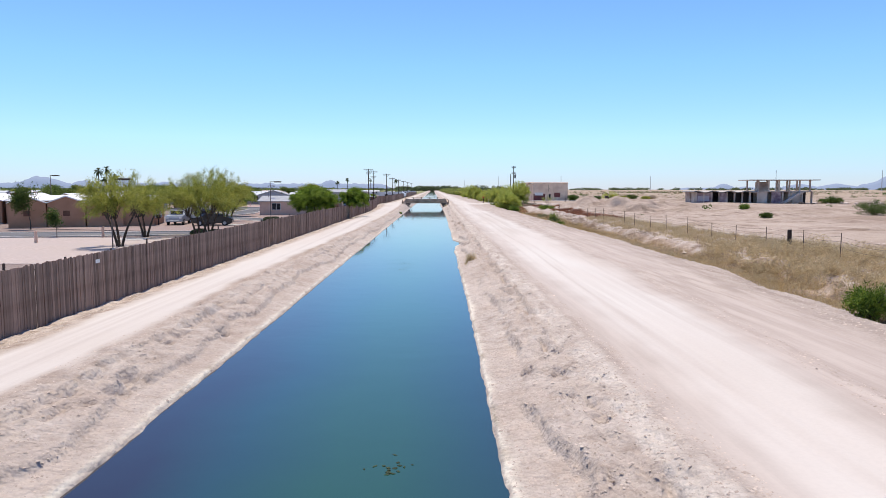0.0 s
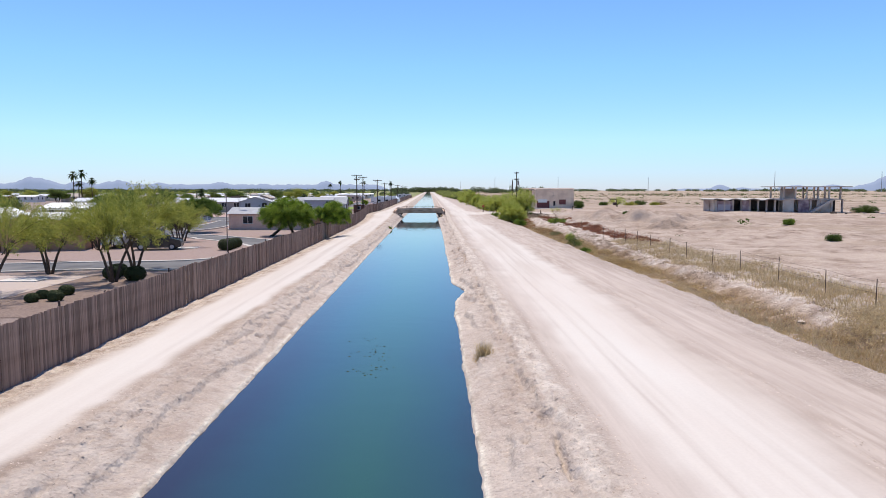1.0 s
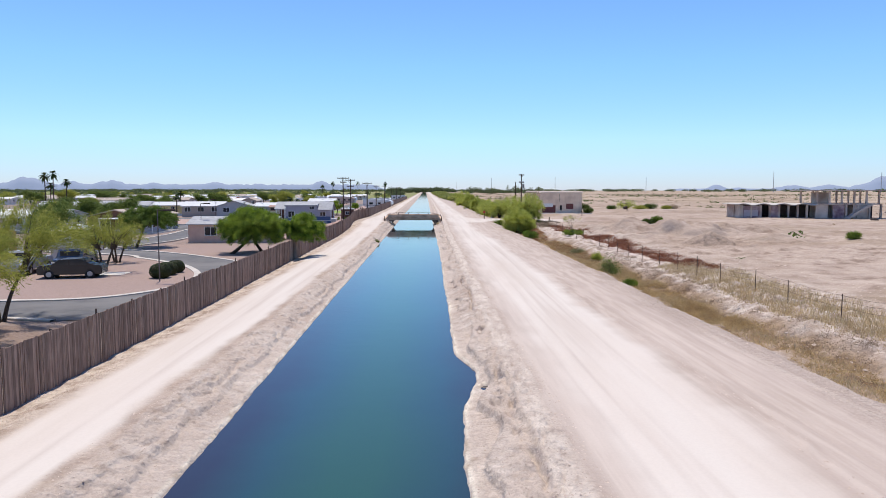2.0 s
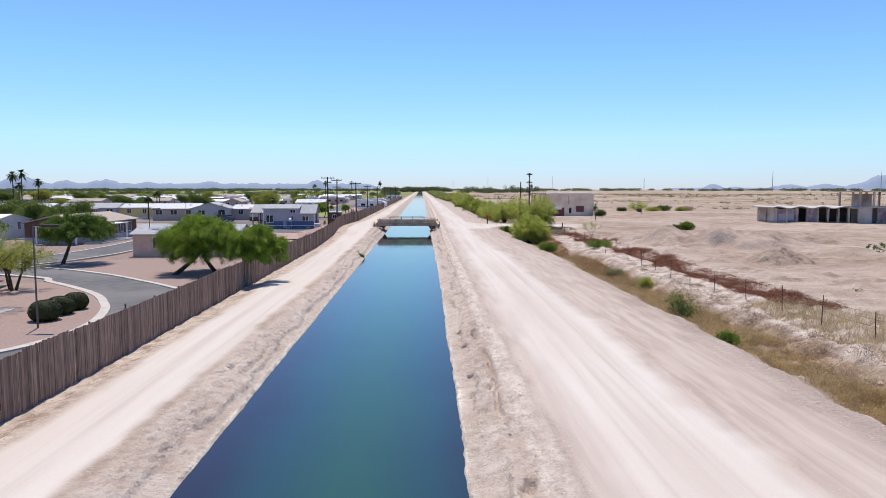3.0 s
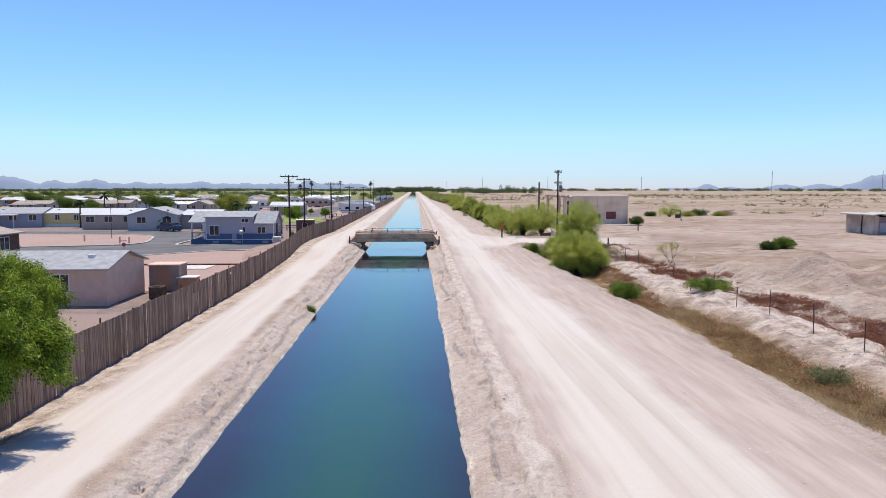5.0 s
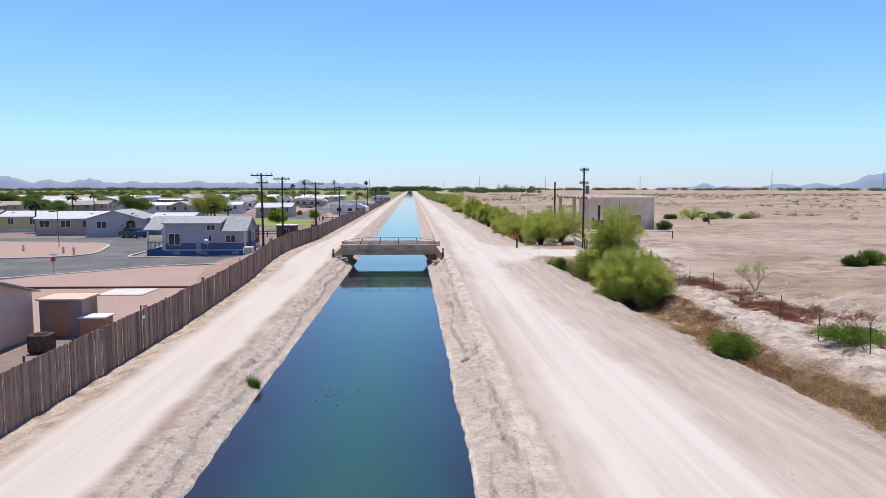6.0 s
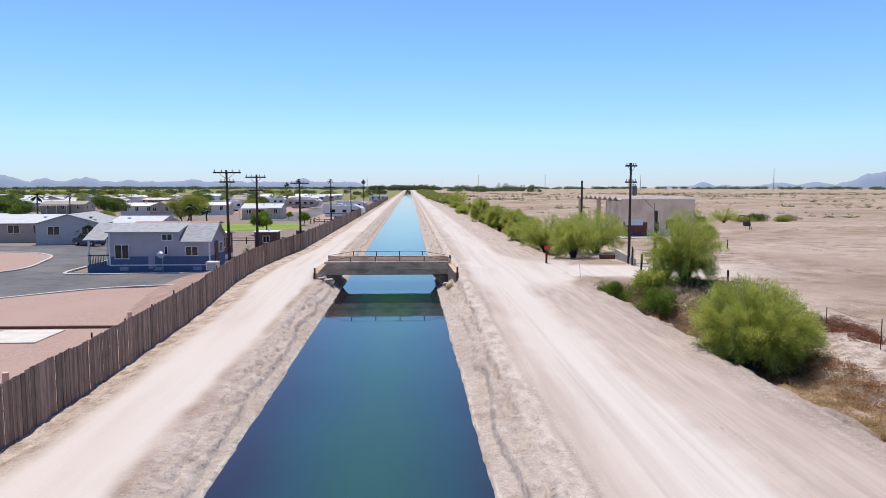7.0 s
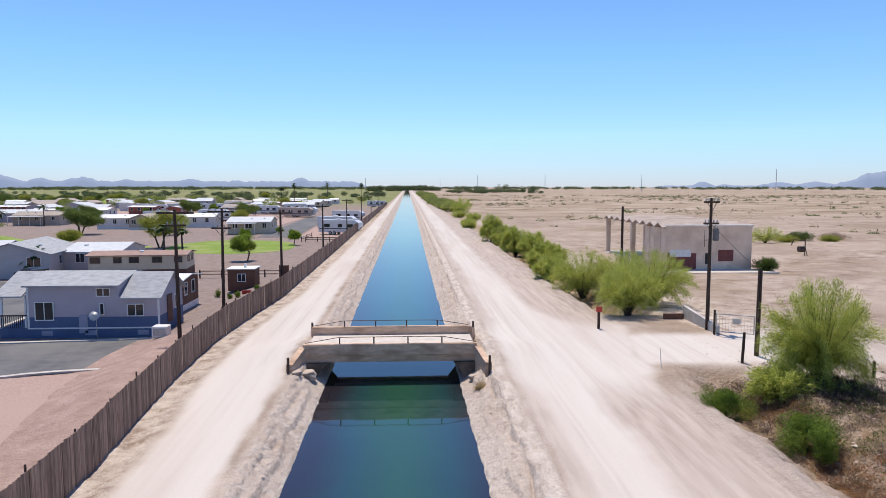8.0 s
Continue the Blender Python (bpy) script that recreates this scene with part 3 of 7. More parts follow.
def ground_material():
    m = bpy.data.materials.new("desert_soil")
    m.use_nodes = True
    nt = m.node_tree
    N, L = nt.nodes, nt.links
    b = N["Principled BSDF"]
    b.inputs["Roughness"].default_value = 0.95
    b.inputs["Specular IOR Level"].default_value = 0.1
    tc = N.new("ShaderNodeTexCoord")

    def noise_of(scale, detail=6, stretch=None, rough=0.55):
        n = N.new("ShaderNodeTexNoise")
        n.inputs["Scale"].default_value = scale
        n.inputs["Detail"].default_value = detail
        n.inputs["Roughness"].default_value = rough
        if stretch:
            mp = N.new("ShaderNodeMapping")
            mp.inputs["Scale"].default_value = stretch
            L.new(tc.outputs["Object"], mp.inputs[0])
            L.new(mp.outputs[0], n.inputs[0])
        else:
            L.new(tc.outputs["Object"], n.inputs[0])
        return n.outputs[0]

    def ramp(src, *stops):
        r = N.new("ShaderNodeValToRGB")
        el = r.color_ramp.elements
        while len(el) < len(stops):
            el.new(0.5)
        for e, (p, c) in zip(el, stops):
            e.position, e.color = p, (*c, 1)
        L.new(src, r.inputs[0])
        return r.outputs[0]

    def mix(fac, a, c):
        x = N.new("ShaderNodeMix")
        x.data_type = "RGBA"
        L.new(fac, x.inputs[0])
        L.new(a, x.inputs[6])
        L.new(c, x.inputs[7])
        return x.outputs[2]

    def attr(n):
        a = N.new("ShaderNodeAttribute")
        a.attribute_name = n
        return a.outputs["Fac"]

    desert = ramp(noise_of(0.05, 8), (0.34, (0.29, 0.215, 0.17)), (0.5, (0.405, 0.322, 0.265)), (0.66, (0.5, 0.41, 0.345)))
    patch = ramp(noise_of(0.45, 10, None, 0.68), (0.38, (0.2, 0.14, 0.105)), (0.47, (0.375, 0.295, 0.245)), (0.6, (0.51, 0.42, 0.355)))
    pf = ramp(noise_of(0.09, 5), (0.4, (0.15, 0.15, 0.15)), (0.6, (0.85, 0.85, 0.85)))
    desert = mix(pf, desert, patch)
    scrub = ramp(noise_of(0.022, 9, (1, 2, 1), 0.7), (0.48, (0.0, 0.0, 0.0)), (0.6, (0.7, 0.7, 0.7)))
    sc = ramp(noise_of(0.3, 6), (0.38, (0.21, 0.15, 0.1)), (0.62, (0.36, 0.28, 0.205)))
    desert = mix(scrub, desert, sc)
    road = ramp(noise_of(0.35, 8, (1.0, 0.12, 1.0)), (0.3, (0.5, 0.435, 0.385)), (0.52, (0.575, 0.52, 0.475)), (0.72, (0.6, 0.562, 0.52)))
    tracks = ramp(noise_of(1.7, 6, (1.0, 0.014, 1.0), 0.65), (0.38, (0.47, 0.415, 0.377)), (0.5, (0.56, 0.515, 0.474)), (0.6, (0.6, 0.562, 0.52)))
    tf = ramp(noise_of(0.1, 4, (1.6, 0.35, 1)), (0.42, (0, 0, 0)), (0.62, (0.7, 0.7, 0.7)))
    road = mix(tf, road, tracks)
    bank = ramp(noise_of(2.2, 9), (0.3, (0.33, 0.265, 0.22)), (0.44, (0.47, 0.4, 0.35)), (0.66, (0.6, 0.53, 0.475)))
    bank2 = ramp(noise_of(0.5, 7, (1, 0.4, 1)), (0.35, (0.42, 0.335, 0.28)), (0.65, (0.55, 0.465, 0.405)))
    bf = ramp(noise_of(0.7, 4), (0.35, (0.1, 0.1, 0.1)), (0.65, (0.9, 0.9, 0.9)))
    bank = mix(bf, bank, bank2)
    strip = ramp(noise_of(0.9, 8), (0.32, (0.16, 0.1, 0.06)), (0.5, (0.3, 0.215, 0.14)), (0.68, (0.46, 0.36, 0.28)))
    vil = ramp(noise_of(1.4, 8), (0.3, (0.24, 0.185, 0.165)), (0.7, (0.33, 0.265, 0.24)))
    crust = ramp(noise_of(1.3, 9, None, 0.65), (0.37, (0.29, 0.222, 0.18)), (0.47, (0.46, 0.382, 0.33)), (0.6, (0.6, 0.525, 0.46)))
    col = mix(attr("crust_soil"), desert, crust)
    col = mix(attr("strip_soil"), col, strip)
    col = mix(attr("village_soil"), col, vil)
    farc = ramp(noise_of(0.03, 10, (1, 1.8, 1), 0.7), (0.36, (0.17, 0.125, 0.075)), (0.46, (0.33, 0.255, 0.185)), (0.6, (0.46, 0.375, 0.3)))
    col = mix(attr("far_soil"), col, farc)
    pink = ramp(noise_of(1.1, 9), (0.32, (0.33, 0.225, 0.19)), (0.68, (0.44, 0.32, 0.275)))
    col = mix(attr("pink_soil"), col, pink)
    field = ramp(noise_of(0.012, 6, (1, 3.5, 1)), (0.36, (0.3, 0.24, 0.17)), (0.46, (0.26, 0.25, 0.12)), (0.54, (0.15, 0.2, 0.055)), (0.64, (0.3, 0.27, 0.15)))
    col = mix(attr("field_soil"), col, field)
    col = mix(attr("bank_soil"), col, bank)
    line = ramp(noise_of(1.2, 5), (0.36, (0.46, 0.385, 0.3)), (0.48, (0.76, 0.7, 0.6)))
    col = mix(attr("road_soil"), col, road)
    wheel = ramp(noise_of(3.0, 6, (1.0, 0.08, 1.0)), (0.35, (0.38, 0.32, 0.285)), (0.65, (0.5, 0.44, 0.4)))
    col = mix(attr("track_soil"), col, wheel)
    ruts = ramp(noise_of(2.2, 8, (1.0, 0.05, 1.0), 0.66), (0.38, (0.385, 0.317, 0.278)), (0.5, (0.435, 0.362, 0.32)), (0.62, (0.495, 0.422, 0.374)))
    rubble = ramp(noise_of(3.0, 8, (1.0, 0.1, 1.0)), (0.4, (0.36, 0.292, 0.25)), (0.6, (0.47, 0.395, 0.345)))
    rfac = ramp(noise_of(0.2, 3, (1, 0.3, 1)), (0.4, (0, 0, 0)), (0.6, (1, 1, 1)))
    vf = N.new("ShaderNodeMath")
    vf.operation = "MULTIPLY"
    vf.inputs[1].default_value = 0.92
    L.new(attr("verge_soil"), vf.inputs[0])
    col = mix(vf.outputs[0], col, mix(rfac, ruts, rubble))
    berm = ramp(noise_of(2.5, 7, (1, 0.4, 1)), (0.35, (0.46, 0.385, 0.335)), (0.6, (0.62, 0.55, 0.49)))
    col = mix(attr("berm_soil"), col, berm)
    col = mix(attr("mineral_line"), col, line)
    grit = ramp(noise_of(14.0, 4), (0.36, (0.86, 0.86, 0.86)), (0.6, (1.03, 1.03, 1.03)))
    mu = N.new("ShaderNodeMix")
    mu.data_type = "RGBA"
    mu.blend_type = "MULTIPLY"
    gf = N.new("ShaderNodeMapRange")
    gf.inputs[3].default_value, gf.inputs[4].default_value = 0.85, 0.18
    L.new(attr("road_soil"), gf.inputs[0])
    L.new(gf.outputs[0], mu.inputs[0])
    L.new(col, mu.inputs[6])
    L.new(grit, mu.inputs[7])
    L.new(mu.outputs[2], b.inputs["Base Color"])
    bp = N.new("ShaderNodeBump")
    bs = N.new("ShaderNodeMapRange")
    bs.inputs[3].default_value, bs.inputs[4].default_value = 0.88, 0.04
    L.new(attr("road_soil"), bs.inputs[0])
    L.new(bs.outputs[0], bp.inputs["Strength"])
    bp.inputs["Distance"].default_value = 0.12
    crumb = N.new("ShaderNodeTexVoronoi")
    crumb.inputs["Scale"].default_value = 3.6
    crumb.inputs["Detail"].default_value = 2.0
    L.new(tc.outputs["Object"], crumb.inputs[0])
    hsum = N.new("ShaderNodeMath")
    hsum.operation = "MULTIPLY_ADD"
    hsum.inputs[1].default_value = -0.4
    L.new(crumb.outputs["Distance"], hsum.inputs[0])
    L.new(noise_of(5.0, 10, None, 0.65), hsum.inputs[2])
    L.new(hsum.outputs[0], bp.inputs["Height"])
    L.new(bp.outputs[0], b.inputs["Normal"])
    return m


gme.materials.append(ground_material())
tagged(new("ground", gme), "pale dusty desert soil with graded dirt roads and canal banks", "ground", kind="structure")


# water
def water_material():
    m = bpy.data.materials.new("canal_water")
    m.use_nodes = True
    nt = m.node_tree
    b = nt.nodes["Principled BSDF"]
    b.inputs["Roughness"].default_value = 0.04
    b.inputs["IOR"].default_value = 1.56
    b.inputs["Specular IOR Level"].default_value = 0.5
    tc = nt.nodes.new("ShaderNodeTexCoord")
    # clear shallows over dark bed at the sides, green depth in the middle
    n0 = nt.nodes.new("ShaderNodeTexNoise")
    n0.inputs["Scale"].default_value = 0.25
    nt.links.new(tc.outputs["Object"], n0.inputs[0])
    sp = nt.nodes.new("ShaderNodeSeparateXYZ")
    nt.links.new(tc.outputs["Object"], sp.inputs[0])
    off = nt.nodes.new("ShaderNodeMath")
    off.operation = "ADD"
    off.inputs[1].default_value = 1.1
    nt.links.new(sp.outputs[0], off.inputs[0])
    ab = nt.nodes.new("ShaderNodeMath")
    ab.operation = "ABSOLUTE"
    nt.links.new(off.outputs[0], ab.inputs[0])
    ad = nt.nodes.new("ShaderNodeMath")
    ad.operation = "MULTIPLY_ADD"
    ad.inputs[1].default_value = 1.6
    nt.links.new(n0.outputs[0], ad.inputs[0])
    nt.links.new(ab.outputs[0], ad.inputs[2])
    mr = nt.nodes.new("ShaderNodeMapRange")
    mr.inputs[1].default_value, mr.inputs[2].default_value = 1.2, 4.1
    nt.links.new(ad.outputs[0], mr.inputs[0])
    r = nt.nodes.new("ShaderNodeValToRGB")
    r.color_ramp.elements[0].position, r.color_ramp.elements[1].position = 0.0, 1.0
    r.color_ramp.elements[0].color = (0.021, 0.074, 0.045, 1)
    r.color_ramp.elements[1].color = (0.02, 0.017, 0.024, 1)
    mid = r.color_ramp.elements.new(0.55)
    mid.color = (0.017, 0.05, 0.054, 1)
    nt.links.new(mr.outputs[0], r.inputs[0])
    nt.links.new(r.outputs[0], b.inputs["Base Color"])
    n = nt.nodes.new("ShaderNodeTexNoise")
    n.inputs["Scale"].default_value = 1.1
    n.inputs["Detail"].default_value = 4
    nt.links.new(tc.outputs["Object"], n.inputs[0])
    bp = nt.nodes.new("ShaderNodeBump")
    bp.inputs["Strength"].default_value = 0.06
    bp.inputs["Distance"].default_value = 0.05
    nt.links.new(n.outputs[0], bp.inputs["Height"])
    nt.links.new(bp.outputs[0], b.inputs["Normal"])
    return m


water = new("water", mesh_of("water", [(-7.6, -60, WATER_Z), (5.2, -60, WATER_Z), (5.2, 1500, WATER_Z), (-7.6, 1500, WATER_Z)], [(0, 1, 2, 3)], water_material()))
tagged(water, "still blue-green irrigation water filling the canal", "water", kind="structure")


for wx, wy, wn_, wr_ in ((-1.57, 38.0, 26, 0.35), (-1.6, 35.8, 20, 0.3), (-0.64, 9.9, 18, 0.16), (-2.2, 111.0, 26, 0.4), (-1.9, 40.2, 6, 0.2)):
    rw = np.random.RandomState(int(wy * 10))
    c = np.stack([wx + rw.normal(size=wn_) * wr_, wy + rw.normal(size=wn_) * wr_ * 1.5, np.full(wn_, WATER_Z + 0.006)], 1)
    an = rw.uniform(0, 6.283, wn_)
    u = np.stack([np.cos(an), np.sin(an), 0.05 * rw.normal(size=wn_)], 1) * rw.uniform(0.02, 0.07, (wn_, 1))
    w = np.stack([-np.sin(an), np.cos(an), np.zeros(wn_)], 1) * rw.uniform(0.015, 0.04, (wn_, 1))
    wv_ = np.stack([c - u, c - u * 0.2 + w, c + u, c + u * 0.1 - w], 1).reshape(-1, 3)
    wd_ = bpy.data.meshes.new("water_weed")
    wd_.from_pydata([tuple(p) for p in wv_], [], [tuple(range(4 * k, 4 * k + 4)) for k in range(wn_)])
    wd_.materials.append(CLIPL)
    tagged(new("water_weed", wd_), "dark scraps of water weed floating in the canal", "water weed", kind="stuff")


# ---------------------------------------------------------------- bridge
def bent_pipe(pts, r, n=6):
    """One continuous pipe through the points."""
    V, Fc = [], []
    for i, p in enumerate(pts):
        d = (Vector(pts[min(i + 1, len(pts) - 1)]) - Vector(pts[max(i - 1, 0)])).normalized()
        a = d.cross(Vector((0, 1, 0))).normalized()
        b_ = d.cross(a)
        V += [Vector(p) + a * (r * math.cos(6.2832 * k / n)) + b_ * (r * math.sin(6.2832 * k / n)) for k in range(n)]
        if i:
            Fc += [((i - 1) * n + k, (i - 1) * n + (k + 1) % n, i * n + (k + 1) % n, i * n + k) for k in range(n)]
    Fc += [tuple(range(n)), tuple(len(V) - 1 - k for k in range(n))]
    return V, Fc


def build_bridge():
    b = thing("bridge", -1.65, 153.4, 0, "single-lane concrete farm bridge with low parapets and steel pipe rails", "bridge")
    ox, oy = 1.65, -153.4

    def seg(name, mat, *bx, label="", bev=0.02):
        bm = bmesh.new()
        for x0, x1, y0, y1, z0, z1 in bx:
            box(bm, x0 + ox, x1 + ox, y0 + oy, y1 + oy, z0, z1, bev=bev)
        return part(name, bm, mat, b, label)
    seg("deck", DECK, (-6.15, 2.9, 151.28, 155.55, 0.3, 0.6), label="dusty pale deck slab")
    seg("girder", CONCRETE, (-6.0, 2.75, 151.12, 151.5, 0.13, 0.56), label="stained concrete edge girder")
    seg("girder", CONCRETE, (-6.0, 2.75, 155.3, 155.7, 0.13, 0.56))
    seg("parapet", CONCRETE, (-6.12, 2.87, 150.98, 151.26, 0.5, 1.11), bev=0.03)
    seg("parapet", CONCRETE, (-6.28, 2.82, 155.58, 155.86, 0.5, 1.07), bev=0.03)
    for y, z, x0, x1 in ((151.12, 1.09, -6.0, 2.8), (155.72, 1.05, -6.2, 2.8)):
        r = bent_pipe([(x0 + (x1 - x0) * i / 16 + ox, y + oy, z + 0.06 + 0.3 * min(1, i / 3.2, (16 - i) / 3.2)) for i in range(17)], 0.018, 6)
        part("cable_rail", r, STEEL, b)
        for i in range(4):
            x = x0 + (x1 - x0) * (0.2 + 0.2 * i)
            part("rail_post", boxes((x - 0.035 + ox, x + 0.035 + ox, y - 0.035 + oy, y + 0.035 + oy, z - 0.05, z + 0.36), bev=0.008), STEEL, b)
    for sx in (-1, 1):
        bm = bmesh.new()
        cx = -1.62
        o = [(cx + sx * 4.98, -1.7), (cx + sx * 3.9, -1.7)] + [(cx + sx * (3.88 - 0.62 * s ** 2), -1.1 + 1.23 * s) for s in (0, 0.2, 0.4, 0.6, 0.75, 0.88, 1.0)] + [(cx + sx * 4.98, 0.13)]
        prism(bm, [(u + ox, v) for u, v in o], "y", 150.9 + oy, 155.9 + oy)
        # Abutment colour carries the shade below the girder.
        part("abutment", bm, SHADECONC, b, "sloping abutment at the water, coloured dark as the shade under the bridge")
        for yy0, yy1, xo in ((151.05, 149.3, 0.4), (155.8, 157.6, 0.35)):
            bm = bmesh.new()
            xa, xb = cx + sx * 4.5 + ox, cx + sx * (4.5 + xo) + ox
            w = 0.16
            pts = [(xa - w, yy0 + oy), (xa + w, yy0 + oy), (xb + w, yy1 + oy), (xb - w, yy1 + oy)]
            lo = [bm.verts.new((u, v, -0.7)) for u, v in pts]
            hi = [bm.verts.new((u, v, 0.98 if k < 2 else 0.5)) for k, (u, v) in enumerate(pts)]
            bm.faces.new(hi)
            bm.faces.new(lo[::-1])
            for k in range(4):
                bm.faces.new((lo[k], lo[(k + 1) % 4], hi[(k + 1) % 4], hi[k]))
            part("wing_wall", bm, CONCRETE, b, "pale splayed wing wall")
        for py in (149.15, 157.8):
            px_ = cx + sx * 4.93
            part("marker_post", tubes(((px_ + ox, py + oy, -0.5), (px_ + ox, py + oy, 0.9), 0.07, 0.065), n=8), STEEL, b, "dark steel marker post")


build_bridge()
random.seed(4)
for rx, ry, rs in ((-5.7, 150.0, 0.55), (-6.1, 149.2, 0.3), (2.55, 149.9, 0.3)):
    bm = bmesh.new()
    bmesh.ops.create_icosphere(bm, subdivisions=3, radius=rs)
    for v in bm.verts:
        v.co *= 0.8 + 0.5 * noise.noise(v.co * 1.6 + Vector((rx, ry, 0))) + 0.12 * noise.noise(v.co * 6)
        v.co.z = max(-0.4 * rs, min(v.co.z * 0.7, 0.34 * rs + 0.1 * v.co.x))
    rk = part("rock", bm, CLODSOIL, None)
    rk.location = (rx, ry, gz(rx, ry) + rs * 0.12)
    tagged(rk, "slumped lump of pale concrete and soil on the bank", "rock", "riprap")

# ---------------------------------------------------------------- slatted fence
FENCE = thing("fence", 0, 0, 0, "weathered brown slatted fence along the canal road", "fence", kind="structure")


def slat_mesh(w, h, t=0.022):
    bm = bmesh.new()
    box(bm, -t / 2, t / 2, -w / 2, w / 2, 0, h)
    me = bpy.data.meshes.new("slat")
    bmesh.ops.recalc_face_normals(bm, faces=bm.faces)
    bm.to_mesh(me)
    bm.free()
    me.materials.append(SLAT)
    return me


rng = random.Random(11)
SLATS = [slat_mesh(0.096, 1.84 + 0.02 * k) for k in (-1, 0, 0, 1)]
fy, count = 14.0, 0
FV, FF = [], []
while fy < 460:
    step = 0.1 if fy < 175 else (0.27 if fy < 260 else 0.9)
    fx, fz = float(fence_x(fy)), float(fence_z(fy))
    dx = rng.uniform(-0.012, 0.012)
    if 16.0 < fy and count < 300:
        s = new("slat", rng.choice(SLATS))
        s.matrix_basis = pose(fx + dx, fy, fz - 0.08, rng.uniform(-0.7, 0.7), 0, rng.uniform(-6, 6))
        s.parent = FENCE
        count += 1
    else:
        h = 1.76 + rng.uniform(-0.02, 0.02) + (0.05 if int(fy / 2.7) % 7 == 3 else 0.0)
        w = step * 0.955 / 2
        k = len(FV)
        tw = rng.uniform(-0.014, 0.014)
        for sx, sy, sz in ((-1, -1, 0), (1, -1, 0), (1, 1, 0), (-1, 1, 0), (-1, -1, 1), (1, -1, 1), (1, 1, 1), (-1, 1, 1)):
            FV.append((fx + dx + sx * 0.011 + sy * tw, fy + sy * w, fz - 0.08 + sz * (h + 0.08)))
        FF += [tuple(k + i for i in f) for f in ((4, 5, 6, 7), (0, 1, 5, 4), (1, 2, 6, 5), (2, 3, 7, 6), (3, 0, 4, 7))]
    fy += step
tagged(part("slat_run", (FV, FF), SLATJ, FENCE), kind="stuff")
for i in range(3):
    zz = (0.25, 0.95, 1.6)[i]
    ys = list(range(14, 262, 8))
    part("rail", tubes(*[((float(fence_x(a)) - 0.04, a, float(fence_z(a)) + zz), (float(fence_x(a + 8)) - 0.04, a + 8, float(fence_z(a + 8)) + zz), 0.022, 0.022) for a in ys], n=5), STEEL, FENCE)
for py in range(15, 260, 3):
    x, z = float(fence_x(py)), float(fence_z(py))
    part("post", tubes(((x - 0.07, py, z - 0.3), (x - 0.07, py, z + 1.8 + (0.12 if py % 9 == 0 else 0.0)), 0.035, 0.035), n=6), STEEL, FENCE)

for sy_, sz_ in ((22.8, 0.86), (117.0, 0.8)):
    part("plate", boxes((float(fence_x(sy_)) + 0.03, float(fence_x(sy_)) + 0.04, sy_ - 0.14, sy_ + 0.14, sz_ - 0.06, sz_ + 0.06)), WHITE, FENCE, "small pale metal plate")


# ---------------------------------------------------------------- plants
def limb(V, Fc, p, d, length, r, depth, rg, tips, up=0.25, spread=0.6):
    p = Vector(p)
    d = Vector(d).normalized()
    n = 3
    for i in range(n):
        q = p + d * (length / n)
        tube(V, Fc, p, q, r * (1 - 0.22 * i / n), r * (1 - 0.22 * (i + 1) / n), 6 if depth > 1 else 4)
        p = q
        d = (d + Vector((rg.uniform(-1, 1), rg.uniform(-1, 1), rg.uniform(-0.5, 1) * up)) * 0.22).normalized()
    if depth == 0:
        tips.append(p)
        return
    for _ in range(rg.choice((2, 3, 3))):
        a = rg.uniform(0, 2 * math.pi)
        nd = (d + Vector((math.cos(a), math.sin(a), up * rg.uniform(-0.4, 1.0))) * spread).normalized()
        limb(V, Fc, p, nd, length * rg.uniform(0.6, 0.85), r * 0.62, depth - 1, rg, tips, up, spread)
    tips.append(p)


def leaf_cloud(centres, n, sig, length, width, seed, droop=0.0, zmin=0.25):
    """Many small narrow leaf sprays round the given centres."""
    rs = np.random.RandomState(seed)
    c = np.array([tuple(p) for p in centres])
    k = rs.randint(0, len(c), n)
    off = rs.normal(size=(n, 3))
    off /= np.linalg.norm(off, axis=1)[:, None]
    off *= (rs.rand(n, 1) ** 0.45) * np.array(sig) * rs.uniform(0.6, 1.25, (len(c), 1))[k]
    p = c[k] + off
    p[:, 2] = np.maximum(p[:, 2], zmin * rs.uniform(0.3, 1.2, n))
    d = rs.normal(size=(n, 3)) + off * 1.2
    d[:, 2] -= droop
    d /= np.linalg.norm(d, axis=1)[:, None]
    e = np.cross(d, rs.normal(size=(n, 3)))
    e /= np.linalg.norm(e, axis=1)[:, None]
    ln, wd = length * rs.uniform(0.5, 1.4, (n, 1)), width * rs.uniform(0.6, 1.3, (n, 1))
    v = np.stack([p - d * ln / 2, p + e * wd / 2, p + d * ln / 2, p - e * wd / 2], 1).reshape(-1, 3)
    f = np.arange(4 * n).reshape(-1, 4)
    return v, f


def fast_mesh(name, v, f, mat):
    me = bpy.data.meshes.new(name)
    me.vertices.add(len(v))
    me.vertices.foreach_set("co", np.asarray(v, np.float32).ravel())
    k = f.shape[1]
    me.loops.add(f.size)
    me.loops.foreach_set("vertex_index", f.ravel().astype(np.int32))
    me.polygons.add(len(f))
    me.polygons.foreach_set("loop_start", np.arange(0, f.size, k, dtype=np.int32))
    me.update(calc_edges=True)
    me.materials.append(mat)
    return me


